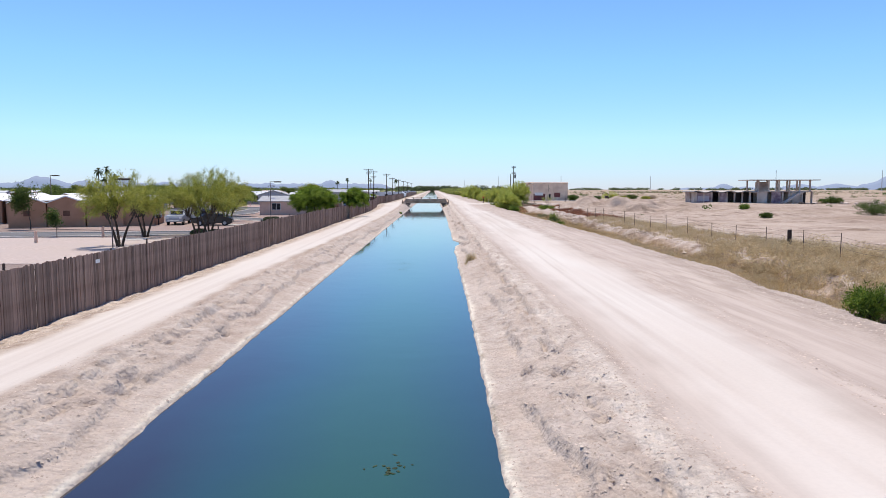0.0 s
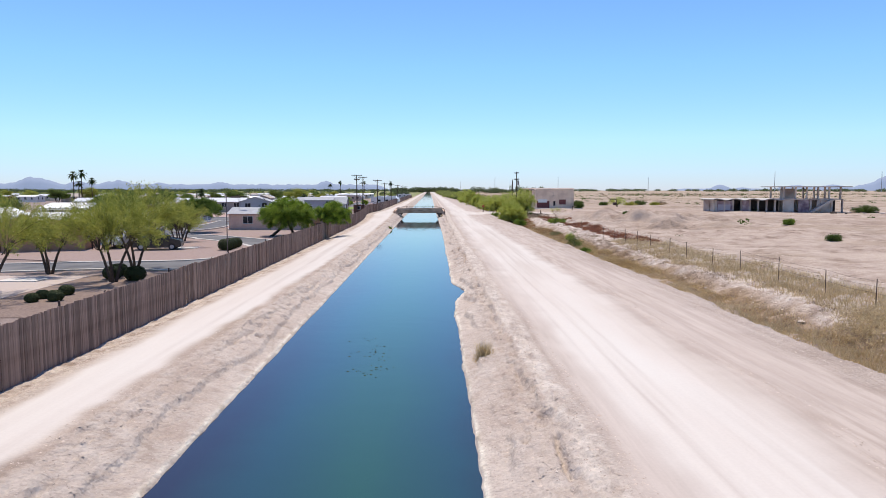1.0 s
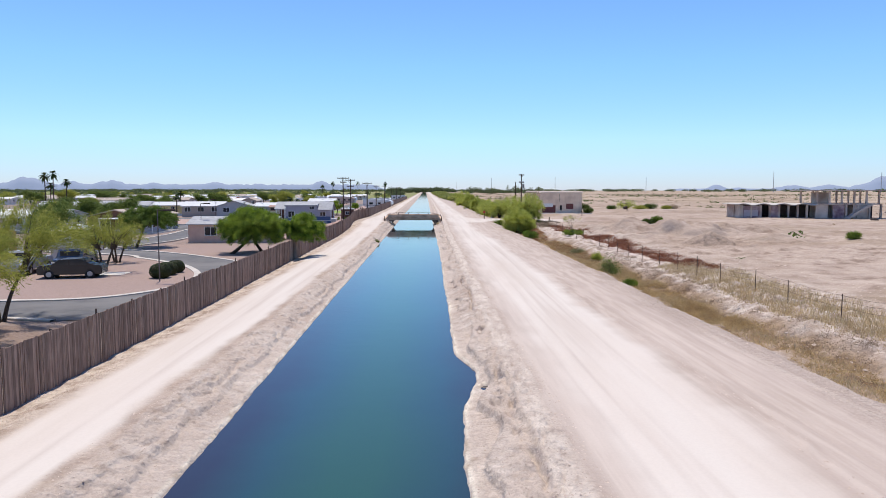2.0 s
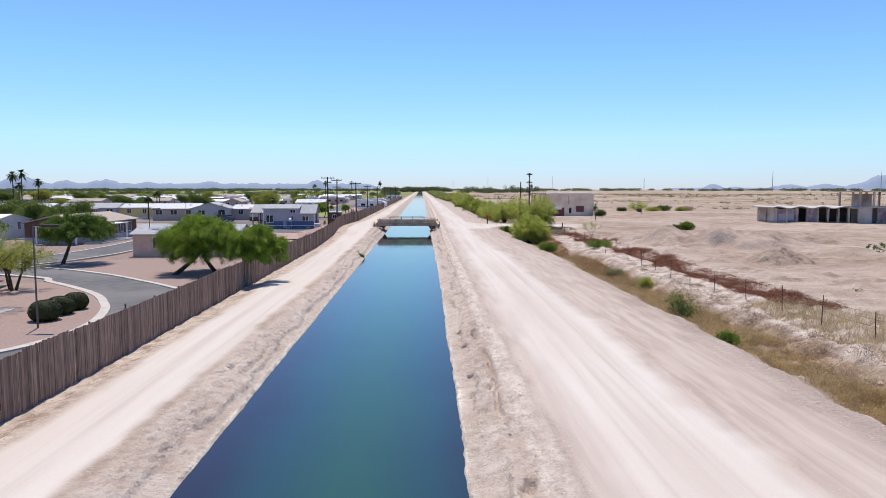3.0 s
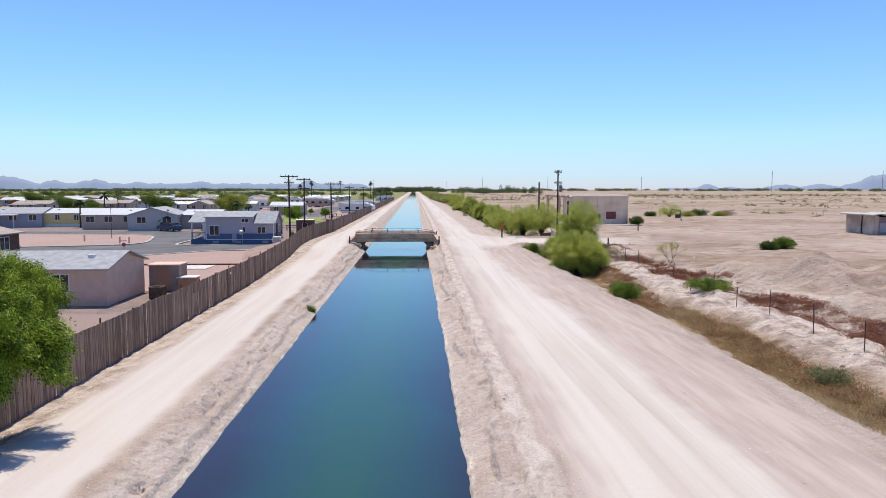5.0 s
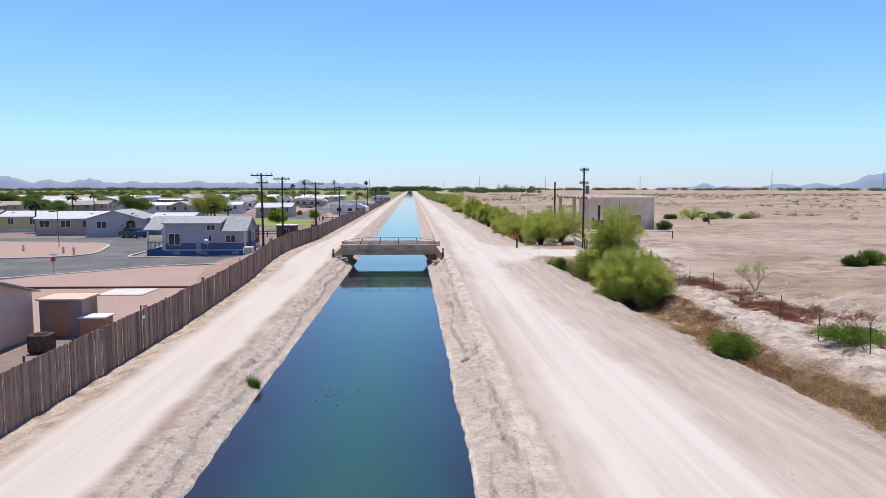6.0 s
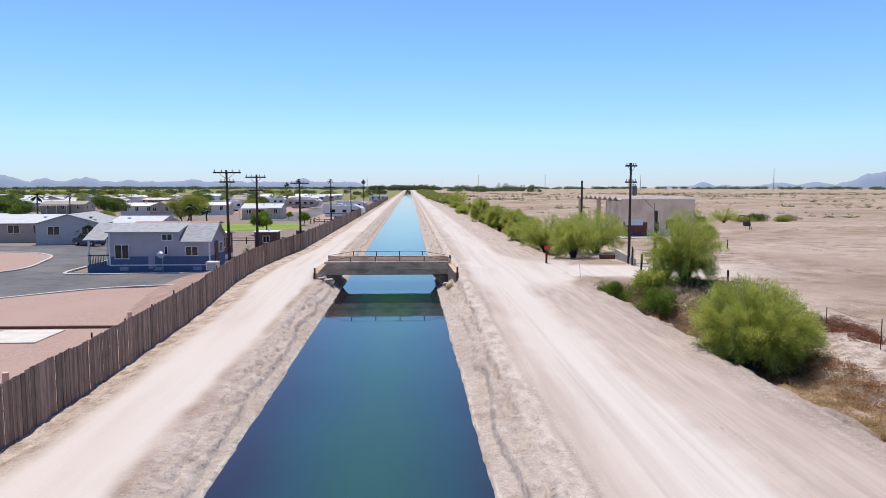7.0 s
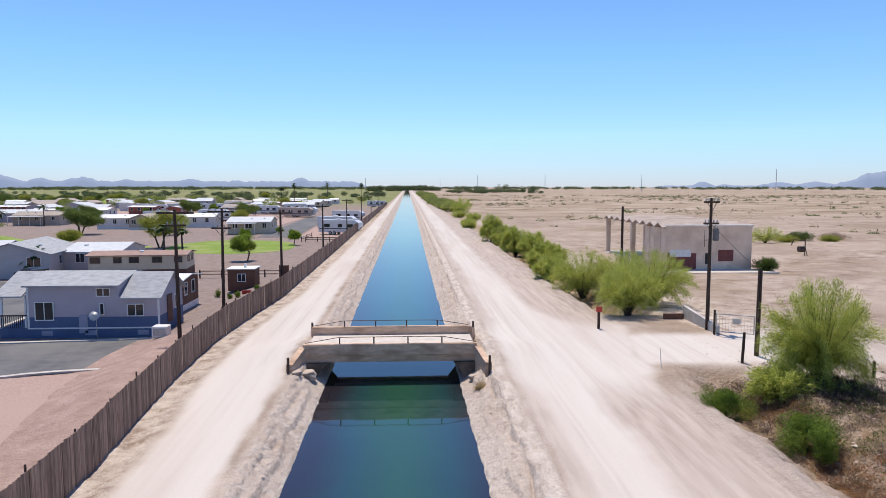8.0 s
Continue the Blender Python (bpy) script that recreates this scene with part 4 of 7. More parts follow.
def make_tree(name, label, x, y, z, h, r, leaf_mat, seed, trunks=3, n=5200, lean=(0, 0), leaf=(0.34, 0.05), sig=(0.75, 0.75, 0.45), droop=0.2, flat=0.5, bare=0.32, trunk_r=0.1, group="", low=0.36, fill=60):
    """A multi-stemmed desert tree; the crown fits a rounded volume of radius r and height h."""
    rg = random.Random(seed)
    t = thing(name, x, y, z, label, "tree", group)
    V, Fc, tips = [], [], []
    for i in range(trunks):
        a = 2 * math.pi * i / trunks + rg.uniform(-0.5, 0.5)
        d = Vector((math.cos(a) * flat + lean[0], math.sin(a) * flat + lean[1], 1.0))
        limb(V, Fc, (0.12 * math.cos(a), 0.12 * math.sin(a), -0.15), d, h * bare * rg.uniform(0.9, 1.15), trunk_r * rg.uniform(0.8, 1.1), 3, rg, tips, 0.3, 0.75)
    mx = max(max(math.hypot(p.x - lean[0] * h * 0.5, p.y) for p in tips), 0.1)
    mz = max(p.z for p in tips)
    sx, sz = (r * 0.85) / mx, (h * 0.9) / mz
    V = [Vector((v.x * (1 + (sx - 1) * min(1, max(0, v.z) / (0.3 * h))), v.y * (1 + (sx - 1) * min(1, max(0, v.z) / (0.3 * h))), v.z * sz)) for v in V]
    tips = [Vector((p.x * sx, p.y * sx, p.z * sz)) for p in tips]
    tips = [p for p in tips if p.z > h * low]
    if fill > 100:
        tips = tips[::3]
    cx = sum(p.x for p in tips) / len(tips)
    cy = sum(p.y for p in tips) / len(tips)
    lobes = []
    for _ in range(7 if fill > 100 else 5):
        a, q = rg.uniform(0, 6.283), rg.uniform(0.25, 0.75)
        lobes.append((cx + math.cos(a) * q * r * 0.75, cy + math.sin(a) * q * r * 0.75, h * (low + (0.92 - low) * rg.uniform(0.25, 0.8)), r * rg.uniform(0.3, 0.5), h * (1 - low) * rg.uniform(0.18, 0.32)))
    lobes.append((cx, cy, h * 0.7, r * 0.45, h * 0.22))
    for k in range(fill):
        lx, ly, lz, lr, lh = lobes[k % len(lobes)]
        d = Vector((rg.gauss(0, 1), rg.gauss(0, 1), rg.gauss(0, 1))).normalized() * rg.random() ** 0.4
        tips.append(Vector((lx + d.x * lr, ly + d.y * lr, max(h * low, lz + d.z * lh))))
    part("trunk", (V, Fc), BARK, t)
    v, f = leaf_cloud(tips, n, (sig[0] * r / 3, sig[1] * r / 3, sig[2] * h / 5), leaf[0], leaf[1], seed, droop, h * max(0.04, low - 0.12))
    v2, f2 = leaf_cloud(tips, n // 5, (1.25 * sig[0] * r / 3, 1.25 * sig[1] * r / 3, 1.3 * sig[2] * h / 5), leaf[0] * 1.5, leaf[1] * 0.6, seed + 500, droop - 0.6, h * max(0.04, low - 0.12))
    v, f = np.concatenate([v, v2]), np.concatenate([f, f2 + len(v)])
    cr = new("crown", fast_mesh("crown", v, f, leaf_mat))
    cr.parent = t
    return t


def spray_crown(c, rx, ry, top, skirt, root, stems, n, leaf, clump, droop, seed, inner=0.62, lobes=0.5):
    """Branch lines fanning from a root to an uneven rounded crown, and leaf sprays along their outer ends."""
    rs_ = np.random.RandomState(seed)
    th = rs_.uniform(0, 6.283, stems)
    v = rs_.uniform(-1, 1, stems)
    v = np.where(rs_.rand(stems) < 0.35, np.abs(v), v)
    mid = skirt + 0.4 * (top - skirt)
    prof = np.where(v > 0, np.sqrt(np.clip(1 - v * v, 0, 1)), 1 - 0.3 * v * v)
    k = 1 + lobes * fbm(np.cos(th) * 1.3 + 5 + v, np.sin(th) * 1.3 + 5 - v * 0.7, seed, 3) + rs_.normal(size=stems) * 0.07
    S = np.stack([c[0] + rx * prof * k * np.cos(th), c[1] + ry * prof * k * np.sin(th), mid + np.where(v > 0, v * (top - mid), v * (mid - skirt)) * (0.6 + 0.4 * k)], 1)
    roots = np.atleast_2d(np.array(root, float))
    pick = np.argmin(((S[:, None, :2] - roots[None, :, :2] * 3) ** 2).sum(-1) + rs_.rand(stems, len(roots)), 1)
    R = roots[pick] + rs_.normal(size=(stems, 3)) * np.array([0.1, 0.1, 0.03])
    lift = 0.22 * (top - skirt) * np.clip(1 - v, 0.2, 1)

    def at(j, u):
        p = R[j] + (S[j] - R[j]) * u[:, None]
        p[:, 2] += lift[j] * 4 * u * (1 - u)
        return p
    j = rs_.randint(0, stems, n)
    u = 1.03 - inner * rs_.rand(n) ** 1.25
    p = at(j, u)
    d = p - at(j, u - 0.06)
    d /= np.linalg.norm(d, axis=1)[:, None] + 1e-6
    p += rs_.normal(size=(n, 3)) * clump * (1.25 - 0.5 * u)[:, None]
    p[:, 2] = np.maximum(p[:, 2], 0.03)
    d = d + rs_.normal(size=(n, 3)) * 0.5
    d[:, 2] -= droop
    d /= np.linalg.norm(d, axis=1)[:, None]
    e = np.cross(d, rs_.normal(size=(n, 3)))
    e /= np.linalg.norm(e, axis=1)[:, None]
    ln, wd = leaf[0] * rs_.uniform(0.5, 1.4, (n, 1)), leaf[1] * rs_.uniform(0.6, 1.3, (n, 1))
    q = np.stack([p - d * ln / 2, p + e * wd / 2, p + d * ln / 2, p - e * wd / 2], 1).reshape(-1, 3)
    V, Fc = [], []
    for s in range(0, stems, 2):
        jj = np.array([s] * 5)
        pts = at(jj, np.linspace(0, 0.92, 5))
        for a in range(4):
            tube(V, Fc, pts[a], pts[a + 1], 0.035 * (1 - a / 4.5), 0.035 * (1 - (a + 1) / 4.5), 3)
    return q, np.arange(4 * n).reshape(-1, 4), V, Fc


def spray_tree(name, label, x, y, z, c, rx, ry, top, skirt, root, mat, seed, stems=110, n=14000, leaf=(0.3, 0.022), clump=0.16, droop=0.0, trunks=(), trunk_r=0.14, group="", inner=0.62, lobes=0.5, category="tree"):
    t = thing(name, x, y, z, label, category, group)
    q, f, V, Fc = spray_crown(c, rx, ry, top, skirt, root, stems, n, leaf, clump, droop, seed, inner, lobes)
    ends = np.atleast_2d(np.array(root, float))
    for ti, (bx, by, mx_, my_) in enumerate(trunks):
        b = Vector(ends[ti % len(ends)])
        a, m = Vector((bx, by, -0.15)), Vector((mx_, my_, b.z * 0.5))
        last = a
        for k in range(1, 7):
            s = k / 6
            p = a * (1 - s) ** 2 + m * (2 * s * (1 - s)) + b * (s * s)
            tube(V, Fc, last, p, trunk_r * (1.15 - 0.5 * (k - 1) / 6), trunk_r * (1.15 - 0.5 * k / 6), 8)
            last = p
    part("trunk", (V, Fc), BARK, t)
    cr = new("crown", fast_mesh("crown", q, f, mat))
    cr.parent = t
    return t


def make_bush(name, label, x, y, z, r, h, leaf_mat, seed, n=1500, leaf=(0.2, 0.04), group="", lumps=9, stems=True, category="bush"):
    rg = random.Random(seed)
    t = thing(name, x, y, z, label, category, group)
    cs = []
    for i in range(lumps):
        a, q = rg.uniform(0, 2 * math.pi), math.sqrt(rg.random())
        cs.append((r * 0.62 * q * math.cos(a), r * 0.62 * q * math.sin(a), h * rg.uniform(0.3, 0.72) * (1 - 0.35 * q)))
    if stems:
        V, Fc = [], []
        for c in cs:
            tube(V, Fc, (c[0] * 0.15, c[1] * 0.15, -0.15), c, 0.03, 0.012, 4)
        part("stems", (V, Fc), BARK, t)
    v, f = leaf_cloud(cs, n, (r * 0.5, r * 0.5, h * 0.36), leaf[0], leaf[1], seed, -0.3, 0.05)
    cr = new("foliage", fast_mesh("foliage", v, f, leaf_mat))
    cr.parent = t
    return t


def clipped_shrub(x, y, r, seed):
    """A sheared rounded shrub: a lumpy dark core under a shell of small leaves, with a flat brownish top."""
    t = thing("clipped_shrub", x, y, -1.12, "clipped dark green round shrub in gravel bed", "bush", "clipped shrubs")
    rs_ = np.random.RandomState(seed)
    n = 5200
    d = rs_.normal(size=(n, 3))
    d /= np.linalg.norm(d, axis=1)[:, None]
    k = 1 + 0.16 * fbm(d[:, 0] * 2 + 7, d[:, 1] * 2 + d[:, 2] + 7, seed, 3) - 0.12 * rs_.rand(n) ** 2
    p = d * k[:, None] * np.array([r, r, r * 0.78])
    p[:, 2] = np.clip(p[:, 2] + r * 0.74, 0.02, r * 1.4)
    e1 = np.cross(d, rs_.normal(size=(n, 3)))
    e1 /= np.linalg.norm(e1, axis=1)[:, None]
    e2 = np.cross(d, e1) + d * rs_.normal(size=(n, 1)) * 0.5
    v = np.stack([p - e1 * 0.035, p + e2 * 0.025, p + e1 * 0.035, p - e2 * 0.025], 1).reshape(-1, 3)
    bm = bmesh.new()
    bmesh.ops.create_icosphere(bm, subdivisions=2, radius=1.0)
    for w in bm.verts:
        w.co = Vector((w.co.x * r * 0.86, w.co.y * r * 0.86, max(-0.05, w.co.z * r * 0.66 + r * 0.7)))
    part("twig_core", bm, BARK, t)
    fo = new("foliage", fast_mesh("foliage", v, np.arange(4 * n).reshape(-1, 4), CLIPL))
    fo.parent = t


PV = "yellow-green palo verde tree with several thin trunks"
for i, (x, y, h, r, n) in enumerate(((-23.5, 52.0, 5.5, 3.4, 11000), (-26.0, 62.7, 4.8, 2.8, 7000), (-19.6, 58.2, 5.4, 3.3, 11000), (-20.8, 64.3, 6.2, 3.8, 12000), (-27.2, 92.0, 3.4, 2.1, 4000), (-25.0, 84.5, 4.8, 2.8, 5000))):
    forks = ((0.26 * r, 0.1 * r, h * 0.42), (-0.3 * r, 0.14 * r, h * 0.38), (0.03 * r, -0.28 * r, h * 0.4))
    spray_tree("palo_verde_tree", PV, x, y, -1.12, (0.2, 0, 0), r * 0.92, r * 0.92, h, h * 0.42, forks, PALO, 20 + i, 84, int(n * 1.9), (0.22, 0.03), 0.17, -0.1, ((0.1, 0, 0.3, 0.1), (-0.2, 0.1, -0.4, 0), (0, -0.15, 0.1, -0.4)), 0.1, "palo verdes by the fence", 0.7, 0.9)
spray_tree("mesquite_tree", "bright green spreading mesquite tree with two leaning dark trunks", -17.6, 101.8, -1.12, (0.2, 0, 0), 3.3, 3.1, 4.65, 1.15, (0.1, 0, 1.9), MESQ, 40, 250, 230000, (0.085, 0.04), 0.19, 0.6, ((-2.0, -1.1, -0.7, -0.3), (0.9, 1.2, 0.2, 0.5)), 0.17, "mesquites by the fence", 0.55, 0.6)
spray_tree("mesquite_tree", "bright green mesquite tree hanging over the slatted fence", -12.0, 92.0, -0.95, (1.75, -1.3, 0), 1.75, 1.75, 4.25, 1.95, (0.9, -0.7, 2.2), MESQ, 41, 110, 90000, (0.085, 0.04), 0.15, 0.6, ((0, 0, 0.2, -0.4),), 0.12, "mesquites by the fence", 0.5, 0.9)
spray_tree("mesquite_tree", "dark green mesquite tree in a gravel yard", -32.5, 108.7, -1.12, (1.4, 0, 0), 3.1, 3.1, 4.7, 2.1, (1.0, 0, 2.4), MESQD, 42, 130, 60000, (0.14, 0.06), 0.17, 0.5, ((0, 0, 0.6, 0),), 0.17, "", 0.6, 0.8)
make_tree("young_tree", "small dark green street tree on a thin trunk", -34.0, 62.5, -1.12, 2.6, 0.8, SHRUB, 43, 1, 1500, (0, 0), (0.2, 0.07), (1.3, 1.3, 0.9), 0, 0.2, 0.4, 0.05)
make_tree("young_tree", "dark green round street tree in front of a stucco wall", -43.3, 74.5, -1.12, 4.9, 1.5, SHRUB, 44, 1, 2800, (0, 0), (0.25, 0.09), (1.3, 1.3, 0.9), 0, 0.2, 0.4, 0.08)
# right side: willow-like desert trees along the ditch
for i, (x, y, h, r, n) in enumerate(((18.4, 146.4, 4.9, 2.3, 26000), (14.0, 128.6, 3.7, 2.25, 36000), (18.2, 168.0, 4.4, 2.9, 22000), (15.0, 164.0, 3.6, 2.3, 16000), (15.0, 176.5, 4.4, 2.8, 18000), (17.8, 174.0, 3.6, 2.4, 11000), (13.6, 183.5, 2.4, 1.7, 11000), (15.6, 195.5, 3.3, 2.4, 16000), (16.2, 207.5, 3.5, 2.1, 12000), (14.7, 213.0, 4.5, 2.2, 15000), (14.6, 226.0, 3.7, 1.8, 10000), (13.3, 230.5, 4.6, 1.8, 12000), (14.5, 251.0, 1.2, 1.0, 3000), (12.9, 268.0, 1.6, 1.5, 4500), (13.6, 277.0, 1.8, 1.8, 4500), (17.0, 300.0, 2.3, 2.2, 4500), (15.0, 325.0, 2.2, 2.0, 4500), (16.5, 345.0, 4.4, 3.2, 6500), (18.4, 357.0, 5.0, 3.4, 6500), (15.5, 374.0, 4.4, 3.2, 6500))):
    spray_tree("desert_willow", "feathery yellow-green desert willow beside the dirt road", x, y, gz(x, y) - 0.05, (0, 0, 0), r, r, h, 0.1, (0, 0, 0.08), CREO, 60 + i, 230 if y < 180 else 90, int(n * (4.2 if y < 150 else 2.2)), (0.15, 0.017) if y < 150 else (0.2, 0.022) if y < 180 else (0.3, 0.045), 0.15 if y < 180 else 0.2, -0.1, group="willows along the ditch", inner=0.78, lobes=0.5)
SH = "dark green rounded shrub on bare soil"
for i, (x, y, r, h) in enumerate(((13.0, 144.4, 1.2, 1.55), (14.4, 140.2, 1.35, 2.0), (13.6, 114.3, 1.05, 1.4))):
    make_bush("green_bush", SH, x, y, gz(x, y), r, h, GREENB, 90 + i, 16000, (0.16, 0.016), "green shrubs in the ditch")
make_bush("sparse_bush", "sparse leggy green bush among dry grass", 14.0, 79.2, gz(14, 79.2), 1.05, 1.95, SHADET, 97, 2400, (0.1, 0.04))
for i, (x, y, r, h, m) in enumerate(((18.9, 114.8, 1.3, 0.6, GREENB), (15.4, 96.6, 0.75, 0.85, SAGE), (15.8, 90.5, 0.42, 0.75, CREO), (38.9, 143.0, 1.0, 1.2, GREENB), (37.2, 142.4, 0.8, 0.8, SHRUB), (55.5, 86.0, 2.3, 2.0, SHRUB), (46.2, 101.8, 0.75, 0.7, GREENB), (38.0, 188.2, 1.2, 1.6, SHRUB), (13.3, 20.6, 0.55, 1.0, GREENB), (38.0, 78.0, 0.7, 0.45, SHRUB), (15.9, 145.4, 1.3, 1.5, CREO), (14.4, 129.8, 0.9, 0.8, GREENB), (90.0, 155.0, 2.4, 1.6, SHRUB), (13.6, 73.0, 0.4, 0.4, GREENB), (48.0, 236.0, 1.8, 1.4, SHRUB))):
    spray_tree("desert_bush", "scrubby olive-green bush on open desert soil", x, y, gz(x, y) - 0.04, (0, 0, 0), r, r, h, 0.04, (0, 0, 0.04), m, 110 + i, 64, int(2500 + 4200 * r), (0.15, 0.028) if y < 130 else (0.22, 0.045), 0.1 + 0.04 * r, -0.1, group="bushes in the desert", inner=0.8, lobes=0.8, category="bush")
for i, (x, y, r, h, m) in enumerate(((58.0, 226.0, 2.6, 2.7, CREO), (62.8, 228.0, 1.7, 1.2, PALO), (66.5, 230.5, 2.2, 1.5, SHRUB), (70.5, 228.5, 1.5, 1.0, PALO), (73.5, 232.0, 2.0, 1.1, GREYB), (54.5, 229.0, 1.3, 1.0, SHRUB))):
    spray_tree("desert_bush", "loose olive-green bush beside a dry wash", x, y, gz(x, y) - 0.05, (0, 0, 0), r, r, h, 0.05, (0, 0, 0.05), m, 310 + i, 70, 5000, (0.3, 0.045), 0.2, -0.1, group="bushes in the desert", inner=0.8, lobes=0.9, category="bush")
for i, (x, y, r) in enumerate(((-20.4, 59.8, 0.6), (-20.7, 61.4, 0.6), (-18.6, 59.0, 0.66), (-20.3, 50.4, 0.34), (-20.4, 51.6, 0.34), (-19.3, 50.8, 0.42), (-19.8, 52.9, 0.4), (-19.2, 81.0, 0.8), (-19.3, 82.8, 0.75), (-19.3, 84.4, 0.72))):
    clipped_shrub(x, y, r, 140 + i)


# ---------------------------------------------------------------- poles and posts
def crossarm_pole(x, y, z, h, arms, label, seed, transformer=False):
    p = thing("utility_pole", x, y, z, label, "utility pole", "utility poles")
    rg = random.Random(seed)
    part("pole", tubes(((0, 0, -0.5), (rg.uniform(-0.08, 0.08), 0, h), 0.13, 0.085), n=10), POLEWOOD, p)
    for (az, aw) in arms:
        arm = part("crossarm", boxes((-aw / 2, aw / 2, -0.14, -0.03, az - 0.06, az + 0.06), bev=0.01), POLEWOOD, p)
        for k in range(4):
            ix = -aw / 2 + 0.12 + (aw - 0.24) * (0, 0.28, 0.72, 1)[k]
            part("insulator", tubes(((ix, -0.085, az + 0.06), (ix, -0.085, az + 0.16), 0.03, 0.05), ((ix, -0.085, az + 0.16), (ix, -0.085, az + 0.24), 0.055, 0.03), n=6), GALV, arm)
        part("brace", tubes(((-aw * 0.3, -0.14, az - 0.04), (0, -0.12, az - 0.55), 0.02, 0.02), ((aw * 0.3, -0.14, az - 0.04), (0, -0.12, az - 0.55), 0.02, 0.02), n=4), STEEL, arm)
    if transformer:
        part("transformer", tubes(((0.36, 0, h - 2.72), (0.36, 0, h - 2.64), 0.14, 0.2), ((0.36, 0, h - 2.64), (0.36, 0, h - 1.98), 0.2, 0.2), ((0.36, 0, h - 1.98), (0.36, 0, h - 1.9), 0.2, 0.12), n=12), CANGREY, p, "dark grey transformer can")
        part("bushing", tubes(((0.3, 0, h - 1.92), (0.3, 0, h - 1.74), 0.035, 0.02), ((0.43, 0, h - 1.92), (0.43, 0, h - 1.74), 0.035, 0.02), n=6), GALV, p)
    return p


crossarm_pole(-14.65, 158.2, -0.05, 7.85, ((7.65, 2.2), (6.9, 1.2)), "tall dark wooden utility pole with crossarms", 1)
crossarm_pole(-14.3, 167.0, -0.15, 7.75, ((7.5, 1.9), (6.3, 1.4)), "tall dark wooden utility pole with crossarms", 2)
crossarm_pole(-11.85, 177.3, -0.2, 7.3, ((7.05, 2.0),), "dark wooden utility pole standing behind the slatted fence", 3)
for yy in (212, 250, 292, 340, 395):
    crossarm_pole(-12.4, yy, -0.9, 7.6, ((7.3, 1.8),), "distant dark wooden utility pole", yy)
crossarm_pole(18.5, 158.7, 0.0, 8.45, ((8.2, 1.0), (6.85, 1.0)), "leaning dark utility pole with a transformer can", 9, True)
stub = thing("pole_stub", 18.25, 151.9, 0, "short weathered pole stub beside the gate", "pole")
part("pole", tubes(((0, 0, -0.4), (0.03, 0, 4.7), 0.13, 0.115), n=10), POLEWOOD, stub)
pl2 = thing("bare_pole", 20.6, 183.3, 0, "bare dark wooden pole near the pump building", "pole")
part("pole", tubes(((0, 0, -0.4), (0, 0, 7.2), 0.15, 0.11), n=10), POLEWOOD, pl2)


guy = thing("guy_wire", 18.5, 158.7, 0, "thin steel guy wire from the pole to the stub", "cable")
part("cable", tubes(*[((-0.25 * k / 6, -6.75 * k / 6, 6.85 - 2.2 * k / 6 - 0.06 * k * (6 - k) / 9), (-0.25 * (k + 1) / 6, -6.75 * (k + 1) / 6, 6.85 - 2.2 * (k + 1) / 6 - 0.06 * (k + 1) * (5 - k) / 9), 0.012, 0.012) for k in range(6)], n=4), STEEL, guy)


def post_thing(name, label, x, y, h, r, mat, n=8, lean=(0, 0), category="post", group="", z=None):
    p = thing(name, x, y, gz(x, y) if z is None else z, label, category, group)
    part("shaft", tubes(((0, 0, -0.25), (lean[0], lean[1], h), r, r * 0.92), n=n), mat, p)
    return p


# ---------------------------------------------------------------- village paving
def sheet(name, outline, z, mat, label, category="pavement", kind="structure", thick=0.05):
    bm = bmesh.new()
    prismv = [bm.verts.new((x, y, z)) for x, y in outline]
    low = [bm.verts.new((x, y, z - thick)) for x, y in outline]
    top = bm.faces.new(prismv)
    n = len(outline)
    for i in range(n):
        bm.faces.new((prismv[i], low[i], low[(i + 1) % n], prismv[(i + 1) % n]))
    bmesh.ops.triangulate(bm, faces=[top])
    return tagged(part(name, bm, mat, None), label, category, kind=kind)


def smooth_line(pts, n=6):
    """Catmull-Rom through points."""
    out = []
    P = [pts[0]] + list(pts) + [pts[-1]]
    for a, b, c, d in zip(P, P[1:], P[2:], P[3:]):
        for i in range(n):
            t = i / n
            out.append(tuple(0.5 * (2 * b[k] + (c[k] - a[k]) * t + (2 * a[k] - 5 * b[k] + 4 * c[k] - d[k]) * t * t + (3 * b[k] - a[k] - 3 * c[k] + d[k]) * t ** 3) for k in (0, 1)))
    return out + [tuple(pts[-1])]


def kerb_line(label, pts, w, z, h, mat):
    pts = smooth_line(pts)
    V, Fc = [], []
    for i, (x, y) in enumerate(pts):
        a, b = pts[max(0, i - 1)], pts[min(len(pts) - 1, i + 1)]
        d = Vector((b[0] - a[0], b[1] - a[1], 0)).normalized()
        nrm = Vector((-d.y, d.x, 0)) * w / 2
        for q, zz in ((nrm, z - 0.1), (nrm, z + h), (-nrm, z + h), (-nrm, z - 0.1)):
            V.append((x + q.x, y + q.y, zz))
        if i:
            k = 4 * i
            Fc += [(k - 4 + j, k - 4 + (j + 1) % 4, k + (j + 1) % 4, k + j) for j in range(4)]
    return tagged(part("kerb", (V, Fc), mat, None), label, "kerb", kind="structure")


